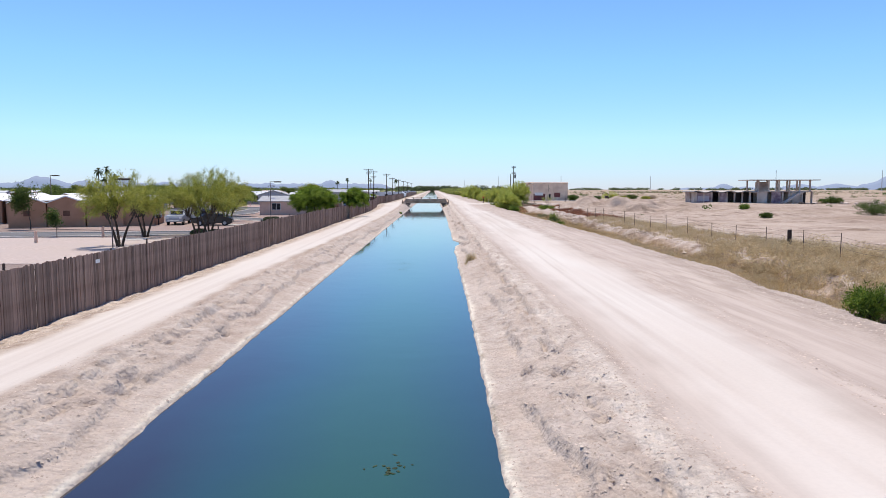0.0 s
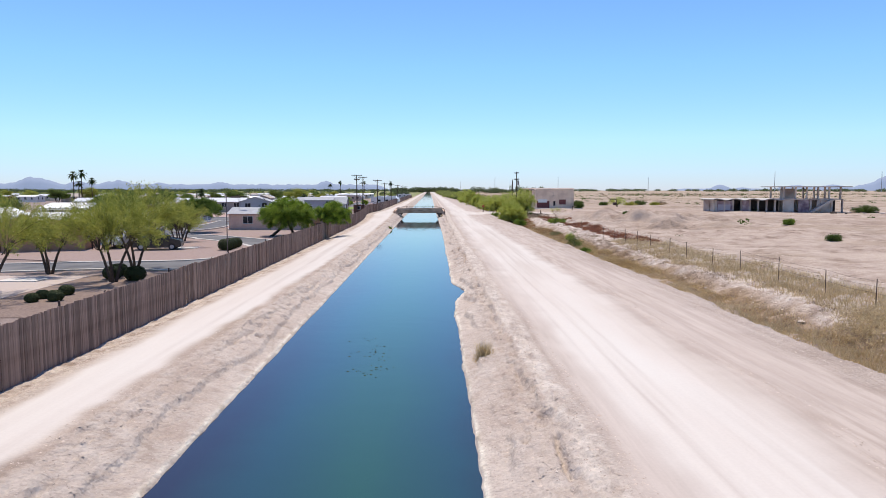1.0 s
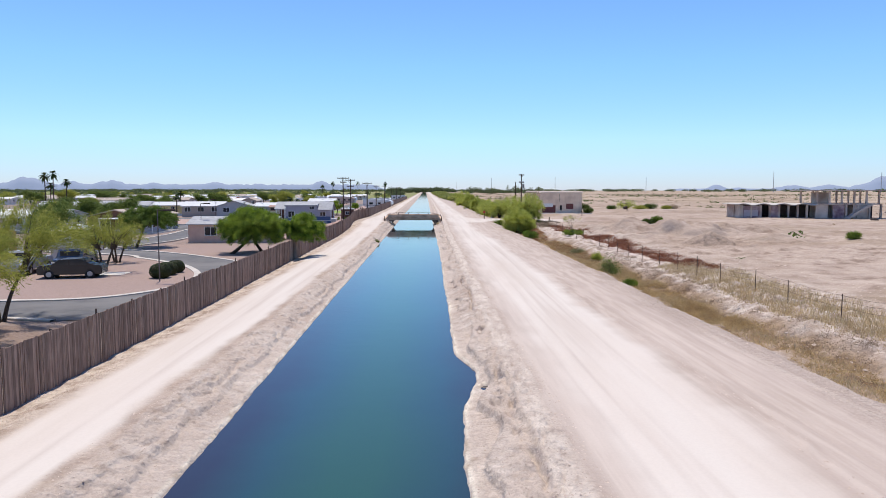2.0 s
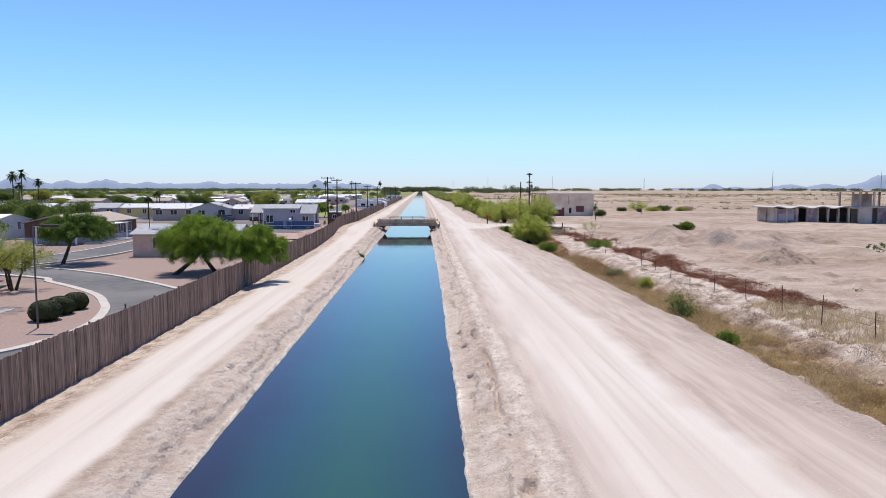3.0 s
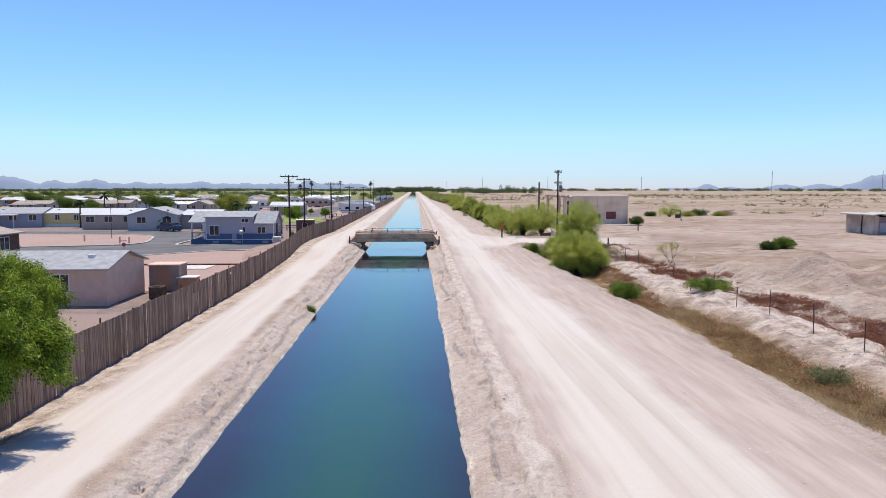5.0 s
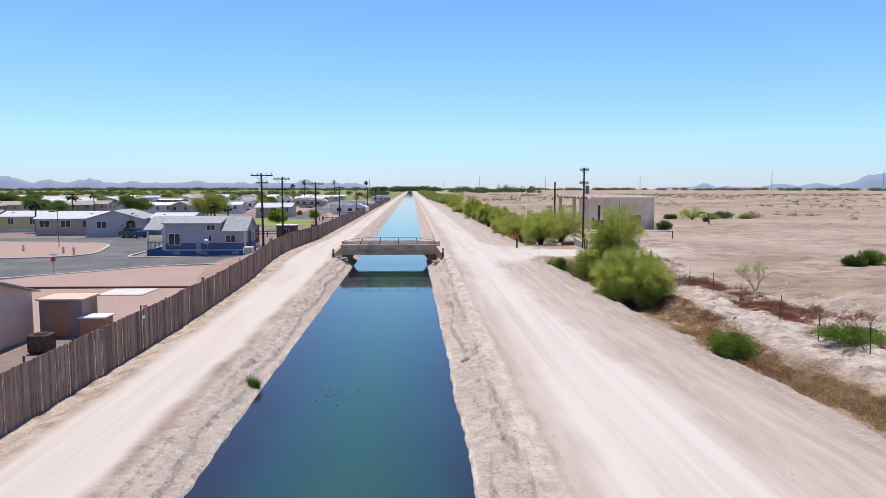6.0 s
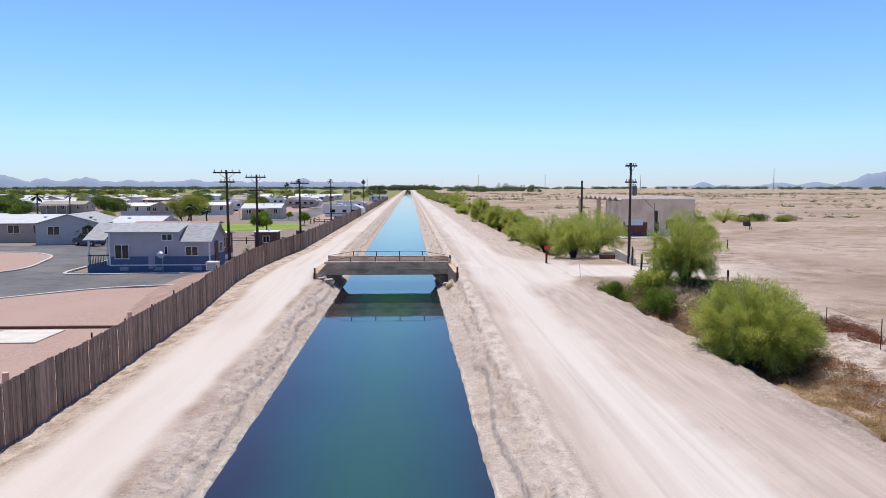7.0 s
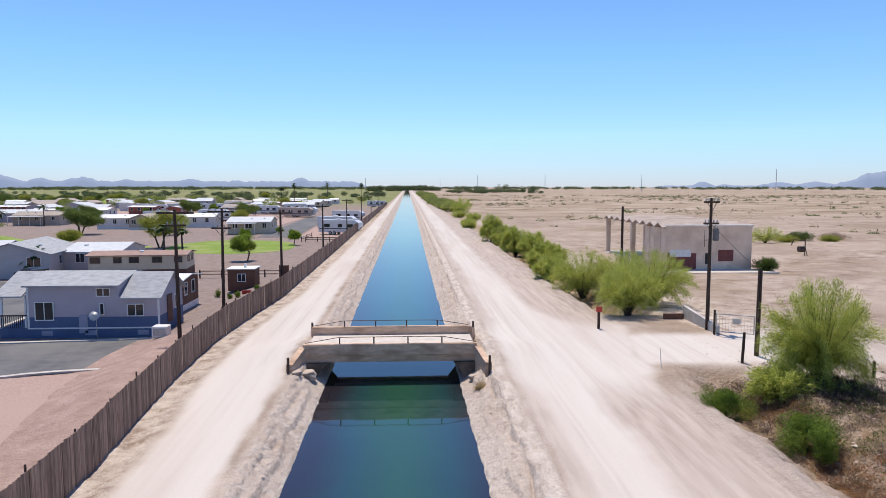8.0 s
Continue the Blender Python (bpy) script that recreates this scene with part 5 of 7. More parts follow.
VZ = -1.1
OUT1 = [(-70, 60), (-36, 62.5), (-24, 65), (-18.2, 64.2), (-14.8, 66.5), (-13.4, 72), (-13.3, 85), (-14.8, 90.6), (-17, 93.2), (-20, 96.3), (-26.3, 101.9), (-36, 107.2), (-70, 120)]
IN1 = [(-70, 66.5), (-36, 68.6), (-27, 70.2), (-20.6, 71), (-17.8, 73.2), (-16.4, 76.5), (-16.4, 80), (-17.3, 83.5), (-18.6, 86.4), (-21.2, 90.5), (-26.9, 96.2), (-33, 100.7), (-70, 114)]
_o, _i = smooth_line(OUT1), smooth_line(IN1)
tagged(part("road", ([(x, y, VZ + 0.035) for x, y in _o] + [(x, y, VZ + 0.035) for x, y in _i], [(k, k + 1, len(_o) + k + 1, len(_o) + k) for k in range(len(_o) - 1)]), ASPHALT, None), "smooth grey asphalt street curving past the fence", "road", kind="structure")
kerb_line("pale concrete kerb round the island", IN1, 0.5, VZ, 0.1, KERB)
kerb_line("pale concrete kerb along the street", OUT1[:4], 0.4, VZ, 0.1, KERB)
kerb_line("pale concrete kerb along the street", OUT1[7:], 0.4, VZ, 0.1, KERB)
sheet("gravel_island", smooth_line(IN1[2:11]) + [(-45, 92), (-45, 76)], VZ + 0.06, MAUVEG, "pinkish gravel island inside the street bend", "gravel")
sheet("gravel_yard", [(-15.2, 92.6), (-17.2, 93.6), (-26.4, 102.2), (-36, 107.6), (-30.5, 113), (-15.2, 113)], VZ + 0.03, MAUVEG, "pinkish gravel yard under the mesquite trees", "gravel")
sheet("gravel_lot", [(-15.4, 122), (-34, 122), (-36, 138.7), (-15.4, 138.7)], VZ + 0.03, REDGRAVEL, "empty pink gravel lot", "gravel")
sheet("gravel_lot", [(-15.6, 139.0), (-36, 139.0), (-30.5, 146.4), (-22.7, 153), (-16.4, 154.4)], VZ + 0.07, REDGRAVEL, "empty pink gravel lot beside the street", "gravel")
sheet("road", [(-16.3, 155.0), (-22.7, 153.4), (-30.4, 146.8), (-40, 143), (-90, 136), (-90, 192), (-36, 192), (-33, 185), (-30.5, 172), (-30, 164), (-27, 162), (-17.0, 162.8)], VZ + 0.05, ASPHALT, "grey asphalt street junction among the homes", "road")
kerb_line("pale concrete kerb beside the gravel lot", [(-16.4, 154.9), (-22.7, 153.3), (-30.4, 146.7), (-40, 142.9), (-90, 136)], 0.35, VZ, 0.13, KERB)
kerb_line("pale concrete kerb beside the blue home", [(-17.0, 162.7), (-23, 162.1), (-28.5, 161.8), (-30.2, 163.6), (-30.6, 172), (-33, 185)], 0.35, VZ, 0.13, KERB)
ISL = [(-90, 154), (-60, 157), (-46, 159.8), (-38, 162), (-35.4, 165), (-36.4, 171), (-40, 179.5), (-50, 183), (-90, 186)]
sheet("gravel_island", smooth_line(ISL), VZ + 0.12, REDGRAVEL, "pink gravel island ringed by a pale kerb", "gravel")
kerb_line("pale concrete kerb round the pink island", ISL, 0.35, VZ, 0.16, KERB)
kerb_line("low dark retaining step across the gravel lot", [(-15.3, 138.8), (-25, 138.9), (-36, 138.9)], 0.2, VZ, 0.16, BROWN)
sheet("lawn", smooth_line([(-37, 224), (-30, 222), (-24, 223), (-20, 229), (-21, 240), (-26, 247), (-36, 248), (-41, 240), (-40, 229), (-37, 224)]), VZ + 0.03, LAWN, "bright green watered lawn among the homes", "lawn")
sheet("lawn", smooth_line([(-45, 229), (-58, 231), (-78, 241), (-96, 254), (-100, 266), (-88, 266), (-72, 250), (-58, 241), (-45, 237), (-45, 229)]), VZ + 0.03, LAWN, "bright green watered lawn among the homes", "lawn")
sheet("road", [(-31.0, 256), (-23.4, 256), (-26.6, 350), (-33.5, 350)], VZ + 0.04, ASPHALT, "grey asphalt lane between trailer lots", "road")
sheet("gravel_lot", [(-22.6, 256), (-11.6, 256), (-11.4, 350), (-25.8, 350)], VZ + 0.03, REDGRAVEL, "pink gravel lot with parked trailers", "gravel")
sheet("gravel_lot", [(-34.5, 300), (-34.0, 352), (-120, 420), (-125, 372), (-62, 330), (-60, 305)], VZ + 0.02, REDGRAVEL, "wide pink gravel lots between park homes", "gravel")
EAST = smooth_line([(-35.5, 106.5), (-33.4, 110.5), (-31.6, 119.6), (-32.6, 131), (-34.5, 144)])
WEST = smooth_line([(-40.5, 110.5), (-37.9, 116), (-37.2, 121), (-37.0, 131), (-38.5, 144)])
tagged(part("road", ([(x, y, VZ + 0.1) for x, y in EAST] + [(x, y, VZ + 0.1) for x, y in WEST], [(k, k + 1, len(EAST) + k + 1, len(EAST) + k) for k in range(len(EAST) - 1)]), ASPHALT, None), "grey asphalt side street between gravel yards", "road", kind="structure")
kerb_line("pale concrete kerb along the side street", EAST[::6], 0.35, VZ, 0.15, KERB)
kerb_line("pale concrete kerb along the side street", WEST[::6], 0.35, VZ, 0.15, KERB)
sheet("lawn", smooth_line([(-230, 520), (-170, 545), (-150, 590), (-230, 640), (-330, 660), (-290, 560), (-230, 520)]), VZ + 0.03, LAWN, "distant bright green watered lawn", "lawn")
for (xa, xb, ya, yb) in ((-21.2, -18.1, 135.2, 138.2), (-16.2, -15.2, 143.6, 145.0), (-16.0, -15.1, 150.2, 151.2), (-24.8, -22.8, 82.6, 84.6), (-27, -24.5, 58.3, 59.7)):
    sheet("concrete_pad", [(xa, ya), (xb, ya), (xb, yb), (xa, yb)], VZ + 0.09, SLABC, "pale bare concrete pad lying in gravel", "slab", "", 0.08)
sheet("parking_lot", [(-75, 40), (-22.6, 40), (-22.6, 61.5), (-36, 61.6), (-75, 58.5)], VZ + 0.03, material("pale_gravel_lot", (0.4, 0.325, 0.29), (0.5, 0.42, 0.385), 5.0, 0.95, 0.4, (0.44, 0.37, 0.34), 0.2), "pale open gravel lot in front of the clubhouse", "parking lot")
sheet("planting_bed", [(-22.5, 46), (-14.2, 46), (-14.6, 61), (-18.2, 63), (-22.5, 63.2)], VZ + 0.03, material("brown_gravel", (0.17, 0.12, 0.1), (0.26, 0.195, 0.165), 8.0, 0.95, 0.5, (0.24, 0.18, 0.15), 0.4), "brown gravel planting bed beside the fence", "gravel")


# ---------------------------------------------------------------- homes
def window(parent, face, u0, u1, z0, z1, at, mat_frame=None, bars=1):
    """A framed pane on a wall: face 'S' looks towards -y at y=at, 'E' towards +x at x=at."""
    mat_frame = mat_frame or WHITE
    t = 0.06

    def bx(a0, a1, d0, d1, b0, b1):
        return (a0, a1, at - d1, at - d0, b0, b1) if face == "S" else (at + d0, at + d1, a0, a1, b0, b1)
    f = part("window", boxes(bx(u0, u1, 0.0, 0.05, z1 - t, z1), bx(u0, u1, 0.0, 0.07, z0, z0 + t), bx(u0, u0 + t, 0.0, 0.05, z0 + t, z1 - t), bx(u1 - t, u1, 0.0, 0.05, z0 + t, z1 - t), *[bx(u0 + (u1 - u0) * (k + 1) / (bars + 1) - t / 2, u0 + (u1 - u0) * (k + 1) / (bars + 1) + t / 2, 0.0, 0.045, z0 + t, z1 - t) for k in range(bars)]), mat_frame, parent)
    part("pane", boxes(bx(u0 + t, u1 - t, 0.005, 0.02, z0 + t, z1 - t)), GLASSD, f)
    return f


def gable_home(name, label, x, y, w, d, eave, ridge, wall, roof, axis="x", rz=0, skirt=0.5, seed=0, windows=3, trim=None, group="", z=-1.1, porch=False, end_windows=2):
    """A manufactured home: w along x, d along y, ridge along axis; origin at the middle of its front."""
    rg = random.Random(seed)
    h = thing(name, x, y, z, label, "house", group, rz)
    hw = w / 2
    trim = trim or WHITE
    bm = bmesh.new()
    if axis == "x":
        prism(bm, [(0, 0), (d, 0), (d, eave), (d / 2, ridge), (0, eave)], "x", -hw, hw)
    else:
        prism(bm, [(-hw, 0), (hw, 0), (hw, eave), (0, ridge), (-hw, eave)], "y", 0, d)
    part("wall", bm, wall, h)
    o, t = 0.28, 0.1
    bm = bmesh.new()
    if axis == "x":
        s = (ridge - eave) / (d / 2)
        prism(bm, [(-o, eave - s * o + 0.02), (d / 2, ridge + 0.02), (d + o, eave - s * o + 0.02), (d + o, eave - s * o + t), (d / 2, ridge + t), (-o, eave - s * o + t)], "x", -hw - o, hw + o)
    else:
        s = (ridge - eave) / hw
        prism(bm, [(-hw - o, eave - s * o + 0.02), (0, ridge + 0.02), (hw + o, eave - s * o + 0.02), (hw + o, eave - s * o + t), (0, ridge + t), (-hw - o, eave - s * o + t)], "y", -o, d + o)
    part("roof", bm, roof, h)
    part("skirt", boxes((-hw - 0.02, hw + 0.02, -0.02, d + 0.02, -0.05, skirt)), trim if rg.random() < 0.3 else wall, h)
    zs = skirt + 0.75
    for k in range(windows):
        u = -hw + w * (k + 0.5) / windows + rg.uniform(-0.4, 0.4)
        ww = rg.choice((0.45, 0.55, 0.75))
        window(h, "S", u - ww, u + ww, zs, min(zs + 1.15, eave - 0.15), 0.0, trim)
    for k in range(end_windows):
        u = d * (0.3 + 0.4 * k)
        window(h, "E", u - 0.45, u + 0.45, zs, min(zs + 1.1, eave - 0.15), hw, trim, 0)
    for k in range(rg.choice((1, 2))):
        vx, vy = rg.uniform(-hw * 0.7, hw * 0.7), d * 0.3
        rz_ = (eave + (ridge - eave) * (0.6 if axis == "x" else 1 - abs(vx) / hw))
        part("roof_vent", boxes((vx - 0.2, vx + 0.2, vy - 0.2, vy + 0.2, rz_ - 0.05, rz_ + 0.28), bev=0.03), WHITE, h)
    if porch:
        part("porch_roof", boxes((-hw, hw * 0.4, -2.6, -0.28, eave - 0.25, eave - 0.13)), WHITE, h)
        for k in range(4):
            px_ = -hw + 0.1 + (hw * 1.4 - 0.2) * k / 3
            part("porch_post", boxes((px_ - 0.05, px_ + 0.05, -2.5, -2.4, 0, eave - 0.25)), WHITE, h)
    return h


WALLS = [material("siding_" + n, tuple(c * 0.92 for c in col), col, 1.2, 0.75, 0.1) for n, col in (("grey", (0.5, 0.46, 0.46)), ("cream", (0.62, 0.53, 0.4)), ("white", (0.68, 0.64, 0.61)), ("taupe", (0.46, 0.37, 0.315)), ("bluegrey", (0.34, 0.35, 0.45)), ("yellow", (0.7, 0.57, 0.28)), ("red", (0.3, 0.1, 0.07)))]
ROOFS = [SHINGLE, ROOFWHITE, material("tan_shingle", (0.33, 0.28, 0.24), (0.43, 0.37, 0.32), 2.0, 0.9, 0.2), material("pale_grey_metal_roof", (0.5, 0.52, 0.54), (0.6, 0.62, 0.64), 1.5, 0.6, 0.05), material("rose_brown_roof", (0.3, 0.2, 0.165), (0.37, 0.255, 0.215), 1.5, 0.85, 0.1)]


def blue_home():
    h = thing("park_home", -22.2, 163.5, -1.05, "grey and blue park home with white trim and porch", "house")
    X, Z = 22.2, 1.05
    x0, x1, xs = -26.42 + X, -17.75 + X, -20.4 + X
    d = 5.0
    bm = bmesh.new()
    prism(bm, [(0, 0.62), (d, 0.62), (d, 2.7 + Z), (d * 0.6, 3.05 + Z), (0, 2.46 + Z)], "x", x0, xs)
    part("wall", bm, LAVENDER, h, "grey lap siding")
    bm = bmesh.new()
    prism(bm, [(0, 0.62), (d, 0.62), (d, 1.66 + Z), (d / 2, 3.0 + Z), (0, 1.66 + Z)], "x", xs, x1)
    part("wall", bm, LAVENDER, h)
    bm = bmesh.new()
    prism(bm, [(-0.3, 2.42 + Z), (d * 0.6, 3.07 + Z), (d + 0.2, 2.7 + Z), (d + 0.2, 2.8 + Z), (d * 0.6, 3.17 + Z), (-0.3, 2.52 + Z)], "x", x0 - 0.25, xs + 0.15)
    part("roof", bm, SHINGLE, h)
    bm = bmesh.new()
    prism(bm, [(-0.3, 1.55 + Z), (d / 2, 3.04 + Z), (d + 0.3, 1.55 + Z), (d + 0.3, 1.65 + Z), (d / 2, 3.14 + Z), (-0.3, 1.65 + Z)], "x", xs + 0.16, x1 + 0.3)
    part("roof", bm, SHINGLE, h)
    part("lower_wall", boxes((x0 - 0.02, x1 + 0.02, -0.02, d, 0.62, 1.38), bev=0.005), BLUEBAND, h, "blue lower siding")
    part("skirt", boxes((x0 - 0.03, x1 + 0.03, -0.035, d, -0.1, 0.6), bev=0.005), BLUEBAND, h)
    part("trim", boxes((x0 - 0.06, x1 + 0.06, -0.07, 0.0, 0.57, 0.66)), WHITE, h, "white skirting trim")
    for tx in (x0, x1):
        part("corner_trim", boxes((tx - 0.06, tx + 0.06, -0.06, 0.02, 0.66, (2.44 if tx == x0 else 1.62) + Z)), WHITE, h)
    for a, b, c, e, n in ((-25.99, -24.72, 0.1, 1.39, 1), (-21.88, -20.93, 1.72, 2.33, 1), (-21.7, -21.36, 0.45, 1.27, 0), (-19.85, -18.72, 0.35, 1.22, 1)):
        window(h, "S", a + X, b + X, c + Z, e + Z, -0.025, None, n)
    part("access_door", boxes((-23.09 + X, -22.51 + X, -0.06, -0.02, 0.25, 1.5), bev=0.01), WALLS[4], h, "pale panel door")
    for a in (-25.6, -22.7, -19.2):
        part("skirt_vent", boxes((a + X, a + 0.75 + X, -0.06, -0.03, 0.12, 0.45), bev=0.01), WALLS[4], h)
    # porch
    bm = bmesh.new()
    prism(bm, [(-0.3, 1.72 + Z), (d * 0.6, 3.05 + Z), (d, 2.6 + Z), (d, 2.7 + Z), (d * 0.6, 3.15 + Z), (-0.3, 1.82 + Z)], "x", -28.6 + X, x0 - 0.26)
    part("porch_roof", bm, SHINGLE, h)
    part("porch_floor", boxes((-28.4 + X, x0 - 0.04, 0, d, 0.5, 0.62)), BLUEBAND, h)
    part("porch_skirt", boxes((-28.4 + X, x0 - 0.04, 0.02, d, -0.1, 0.5)), BLUEBAND, h)
    for py in (0.1, d - 0.2):
        part("porch_post", boxes((-28.35 + X, -28.2 + X, py, py + 0.12, 0.62, 1.9 + Z)), WHITE, h)
    part("porch_post", boxes((-26.75 + X, -26.63 + X, 0.1, 0.22, 0.62, 1.9 + Z)), WHITE, h)
    part("porch_railing", boxes((-28.35 + X, x0 - 0.05, 0.05, 0.1, 1.45, 1.53), *[(-28.3 + X + k * 0.14, -28.26 + X + k * 0.14, 0.06, 0.09, 0.62, 1.45) for k in range(11)]), DARKIN, h)
    part("end_door", boxes((x1 + 0.02, x1 + 0.07, 1.6, 2.6, 0.65, 2.6), bev=0.01), BROWN, h)
    window(h, "E", 3.2, 4.1, 1.4, 2.4, x1)
    ac = thing("air_conditioner", -16.95, 161.6, gz(-16.95, 161.6), "white boxy air conditioner beside the blue home", "air conditioner")
    part("case", boxes((-0.5, 0.5, -0.4, 0.4, 0, 0.75), bev=0.04), WHITE, ac)
    part("grille", boxes((-0.4, 0.4, -0.42, -0.405, 0.12, 0.62)), GALV, ac)
    ds = thing("satellite_dish", -21.55, 162.6, -1.05, "small grey satellite dish on a thin pole", "satellite dish")
    part("mast", tubes(((0, 0, -0.1), (0, 0, 1.6), 0.03, 0.03)), GALV, ds)
    bm = bmesh.new()
    bmesh.ops.create_cone(bm, cap_ends=False, segments=14, radius1=0.34, radius2=0.06, depth=0.12, matrix=pose(-0.1, -0.1, 1.65, 60, 20, 0))
    part("dish", bm, GALV, ds, smooth=True)


blue_home()
gable_home("mobile_home", "brown mobile home with low white roof", -24.3, 172.3, 10.2, 5.0, 2.55, 2.85, BROWN, ROOFWHITE, "x", 0, 0.5, 3)
gable_home("mobile_home", "white park model with brown roof and window frames", -31.2, 195.0, 10.5, 4.5, 2.5, 2.8, WALLS[1], ROOFS[4], "x", 5, 0.9, 4, 5, trim=BROWN, group="homes by the street")
gable_home("mobile_home", "pale lavender-grey gabled home facing the street", -44.8, 194.5, 8.0, 11.0, 2.7, 3.9, WALLS[0], SHINGLE, "y", 8, 0.5, 5, 2, group="homes by the street")
gable_home("mobile_home", "grey home with pale roof", -38.2, 199.5, 6.5, 8.0, 2.5, 3.3, WALLS[0], ROOFS[3], "x", 0, 0.5, 6, 2, group="homes by the street")
gable_home("mobile_home", "taupe home with pale metal roof", -53.4, 198.0, 9.5, 9.0, 2.6, 3.6, WALLS[3], ROOFS[3], "x", 6, 0.5, 7, group="homes by the street")
gable_home("mobile_home", "yellow home with pale grey roof and porch", -65.5, 207.0, 8.0, 7.0, 2.6, 3.4, WALLS[5], ROOFS[3], "x", 6, 0.5, 8, 2, group="homes by the street")
gable_home("mobile_home", "blue-grey home with white covered porch", -75.6, 205.0, 12.5, 8.0, 2.6, 3.6, WALLS[4], SHINGLE, "x", 5, 0.5, 9, 4, group="homes by the street", porch=True)
gable_home("mobile_home", "grey home with pale roof", -91.0, 206.0, 12.0, 8.0, 2.6, 3.5, WALLS[0], ROOFS[3], "x", 5, 0.5, 10, 3, group="homes by the street")


def porch_home():
    h = thing("park_home", -46.0, 134.0, VZ, "brown park home with white porch roof and posts", "house")
    bm = bmesh.new()
    prism(bm, [(-4, 0), (4, 0), (4, 2.55), (0, 3.5), (-4, 2.55)], "y", 0, 15)
    part("wall", bm, BROWN, h, "dark brown siding")
    part("lower_wall", boxes((-4.03, 4.03, -0.03, 15.03, 0, 0.75)), LAVENDER, h, "pale grey lower siding")
    bm = bmesh.new()
    prism(bm, [(-4.4, 2.46), (0, 3.52), (4.4, 2.46), (4.4, 2.58), (0, 3.64), (-4.4, 2.58)], "y", -0.35, 15.35)
    part("roof", bm, ROOFS[2], h)
    window(h, "S", -2.2, -0.6, 1.0, 2.1, 0.0)
    window(h, "S", 1.0, 2.4, 1.0, 2.1, 0.0)
    for y0 in (1.2, 8.6, 11.4):
        window(h, "E", y0, y0 + 1.7, 0.85, 2.25, 4.0)
    part("door", boxes((4.0, 4.06, 5.0, 6.0, 0.75, 2.35)), WALLS[1], h)
    part("porch_roof", boxes((4.3, 6.1, -1.2, 7.2, 2.3, 2.42), bev=0.02), ROOFWHITE, h, "white metal porch roof")
    part("porch_roof", boxes((-1.0, 4.2, -3.4, -0.4, 2.3, 2.42), bev=0.02), ROOFWHITE, h)
    for px_, py_ in ((5.95, -1.0), (5.95, 6.9), (4.0, -3.2), (-0.8, -3.2)):
        part("porch_post", boxes((px_ - 0.08, px_ + 0.08, py_ - 0.08, py_ + 0.08, 0, 2.3)), WHITE, h)
    part("porch_slab", boxes((4.05, 6.4, -1.4, 7.4, -0.1, 0.18)), SLABC, h)


porch_home()
gable_home("mobile_home", "white home with long white carport roof", -62.0, 137.0, 12.0, 9.0, 2.6, 3.4, WALLS[2], ROOFWHITE, "x", 0, 0.5, 11, 3, group="homes by the street", porch=True)
gable_home("stucco_home", "peach stucco home with grey-green shingle roof", -23.7, 116.0, 10.6, 6.0, 2.3, 3.1, PEACH, SHINGLE, "x", 0, 0.1, 12, 2, end_windows=0)
club = gable_home("clubhouse", "terracotta stucco clubhouse with white scalloped roof edge", -40.0, 79.5, 15.0, 9.0, 3.0, 3.5, TERRA, ROOFWHITE, "x", 14, 0.05, 13, 0)
for gx in (-5.6, -1.6, 2.4):
    bm = bmesh.new()
    prism(bm, [(gx - 1.9, 0), (gx + 1.9, 0), (gx + 1.9, 2.75), (gx, 3.45), (gx - 1.9, 2.75)], "y", -0.5, 0.0)
    part("gable_wall", bm, TERRA, club, "terracotta stucco gable")
    bm = bmesh.new()
    prism(bm, [(gx - 2.0, 2.72), (gx, 3.47), (gx + 2.0, 2.72), (gx + 2.0, 2.84), (gx, 3.6), (gx - 2.0, 2.84)], "y", -0.65, 3.0)
    part("gable_roof", bm, ROOFWHITE, club, "white gable roof")
    part("vent", boxes((gx - 0.35, gx + 0.35, -0.53, -0.5, 1.3, 1.9)), BROWN, club)
for k in range(3):
    gx = -44.6 + 4.4 * k
    g = gable_home("carport", "white gabled carport beside the clubhouse", gx - 11, 86.0 + 1.4 * k, 4.2, 8.0, 2.9, 3.7, TERRA, ROOFWHITE, "y", 14, 0.05, 14 + k, 0, group="carports")
# yard things behind the peach home
sd = thing("yard_shed", -17.0, 121.9, VZ, "brown storage shed with flat tan roof", "shed")
part("body", boxes((-1.05, 1.05, 0, 1.7, 0, 1.85), bev=0.02), material("tan_panel", (0.3, 0.23, 0.195), (0.37, 0.29, 0.245), 1.5, 0.8, 0.1), sd)
part("roof", boxes((-1.15, 1.15, -0.12, 1.82, 1.86, 1.94), bev=0.01), PEACH, sd)
part("door", boxes((-0.5, 0.4, -0.03, 0.0, 0.05, 1.7)), TERRA, sd)
sd = thing("storage_box", -15.35, 121.6, VZ, "low brown storage box with pale lid", "storage box")
part("body", boxes((-0.6, 0.6, 0, 1.0, 0, 0.98), bev=0.02), TERRA, sd)
part("lid", boxes((-0.68, 0.68, -0.08, 1.08, 0.99, 1.06), bev=0.01), WHITE, sd)
ac2 = thing("air_conditioner", -16.3, 118.7, VZ, "dark air conditioner on a pad by the peach home", "air conditioner")
part("case", boxes((-0.45, 0.45, -0.4, 0.4, 0.05, 0.85), bev=0.04), STEEL, ac2)
part("fan_grille", tubes(((0, 0, 0.85), (0, 0, 0.9), 0.33, 0.3), n=14), DARKIN, ac2)
br = thing("garden_shed", -16.85, 183.2, -0.95, "small dark red shed with a white framed window", "shed")
part("body", boxes((-1.3, 1.3, 0, 2.2, 0, 2.1), bev=0.02), BROWN, br)
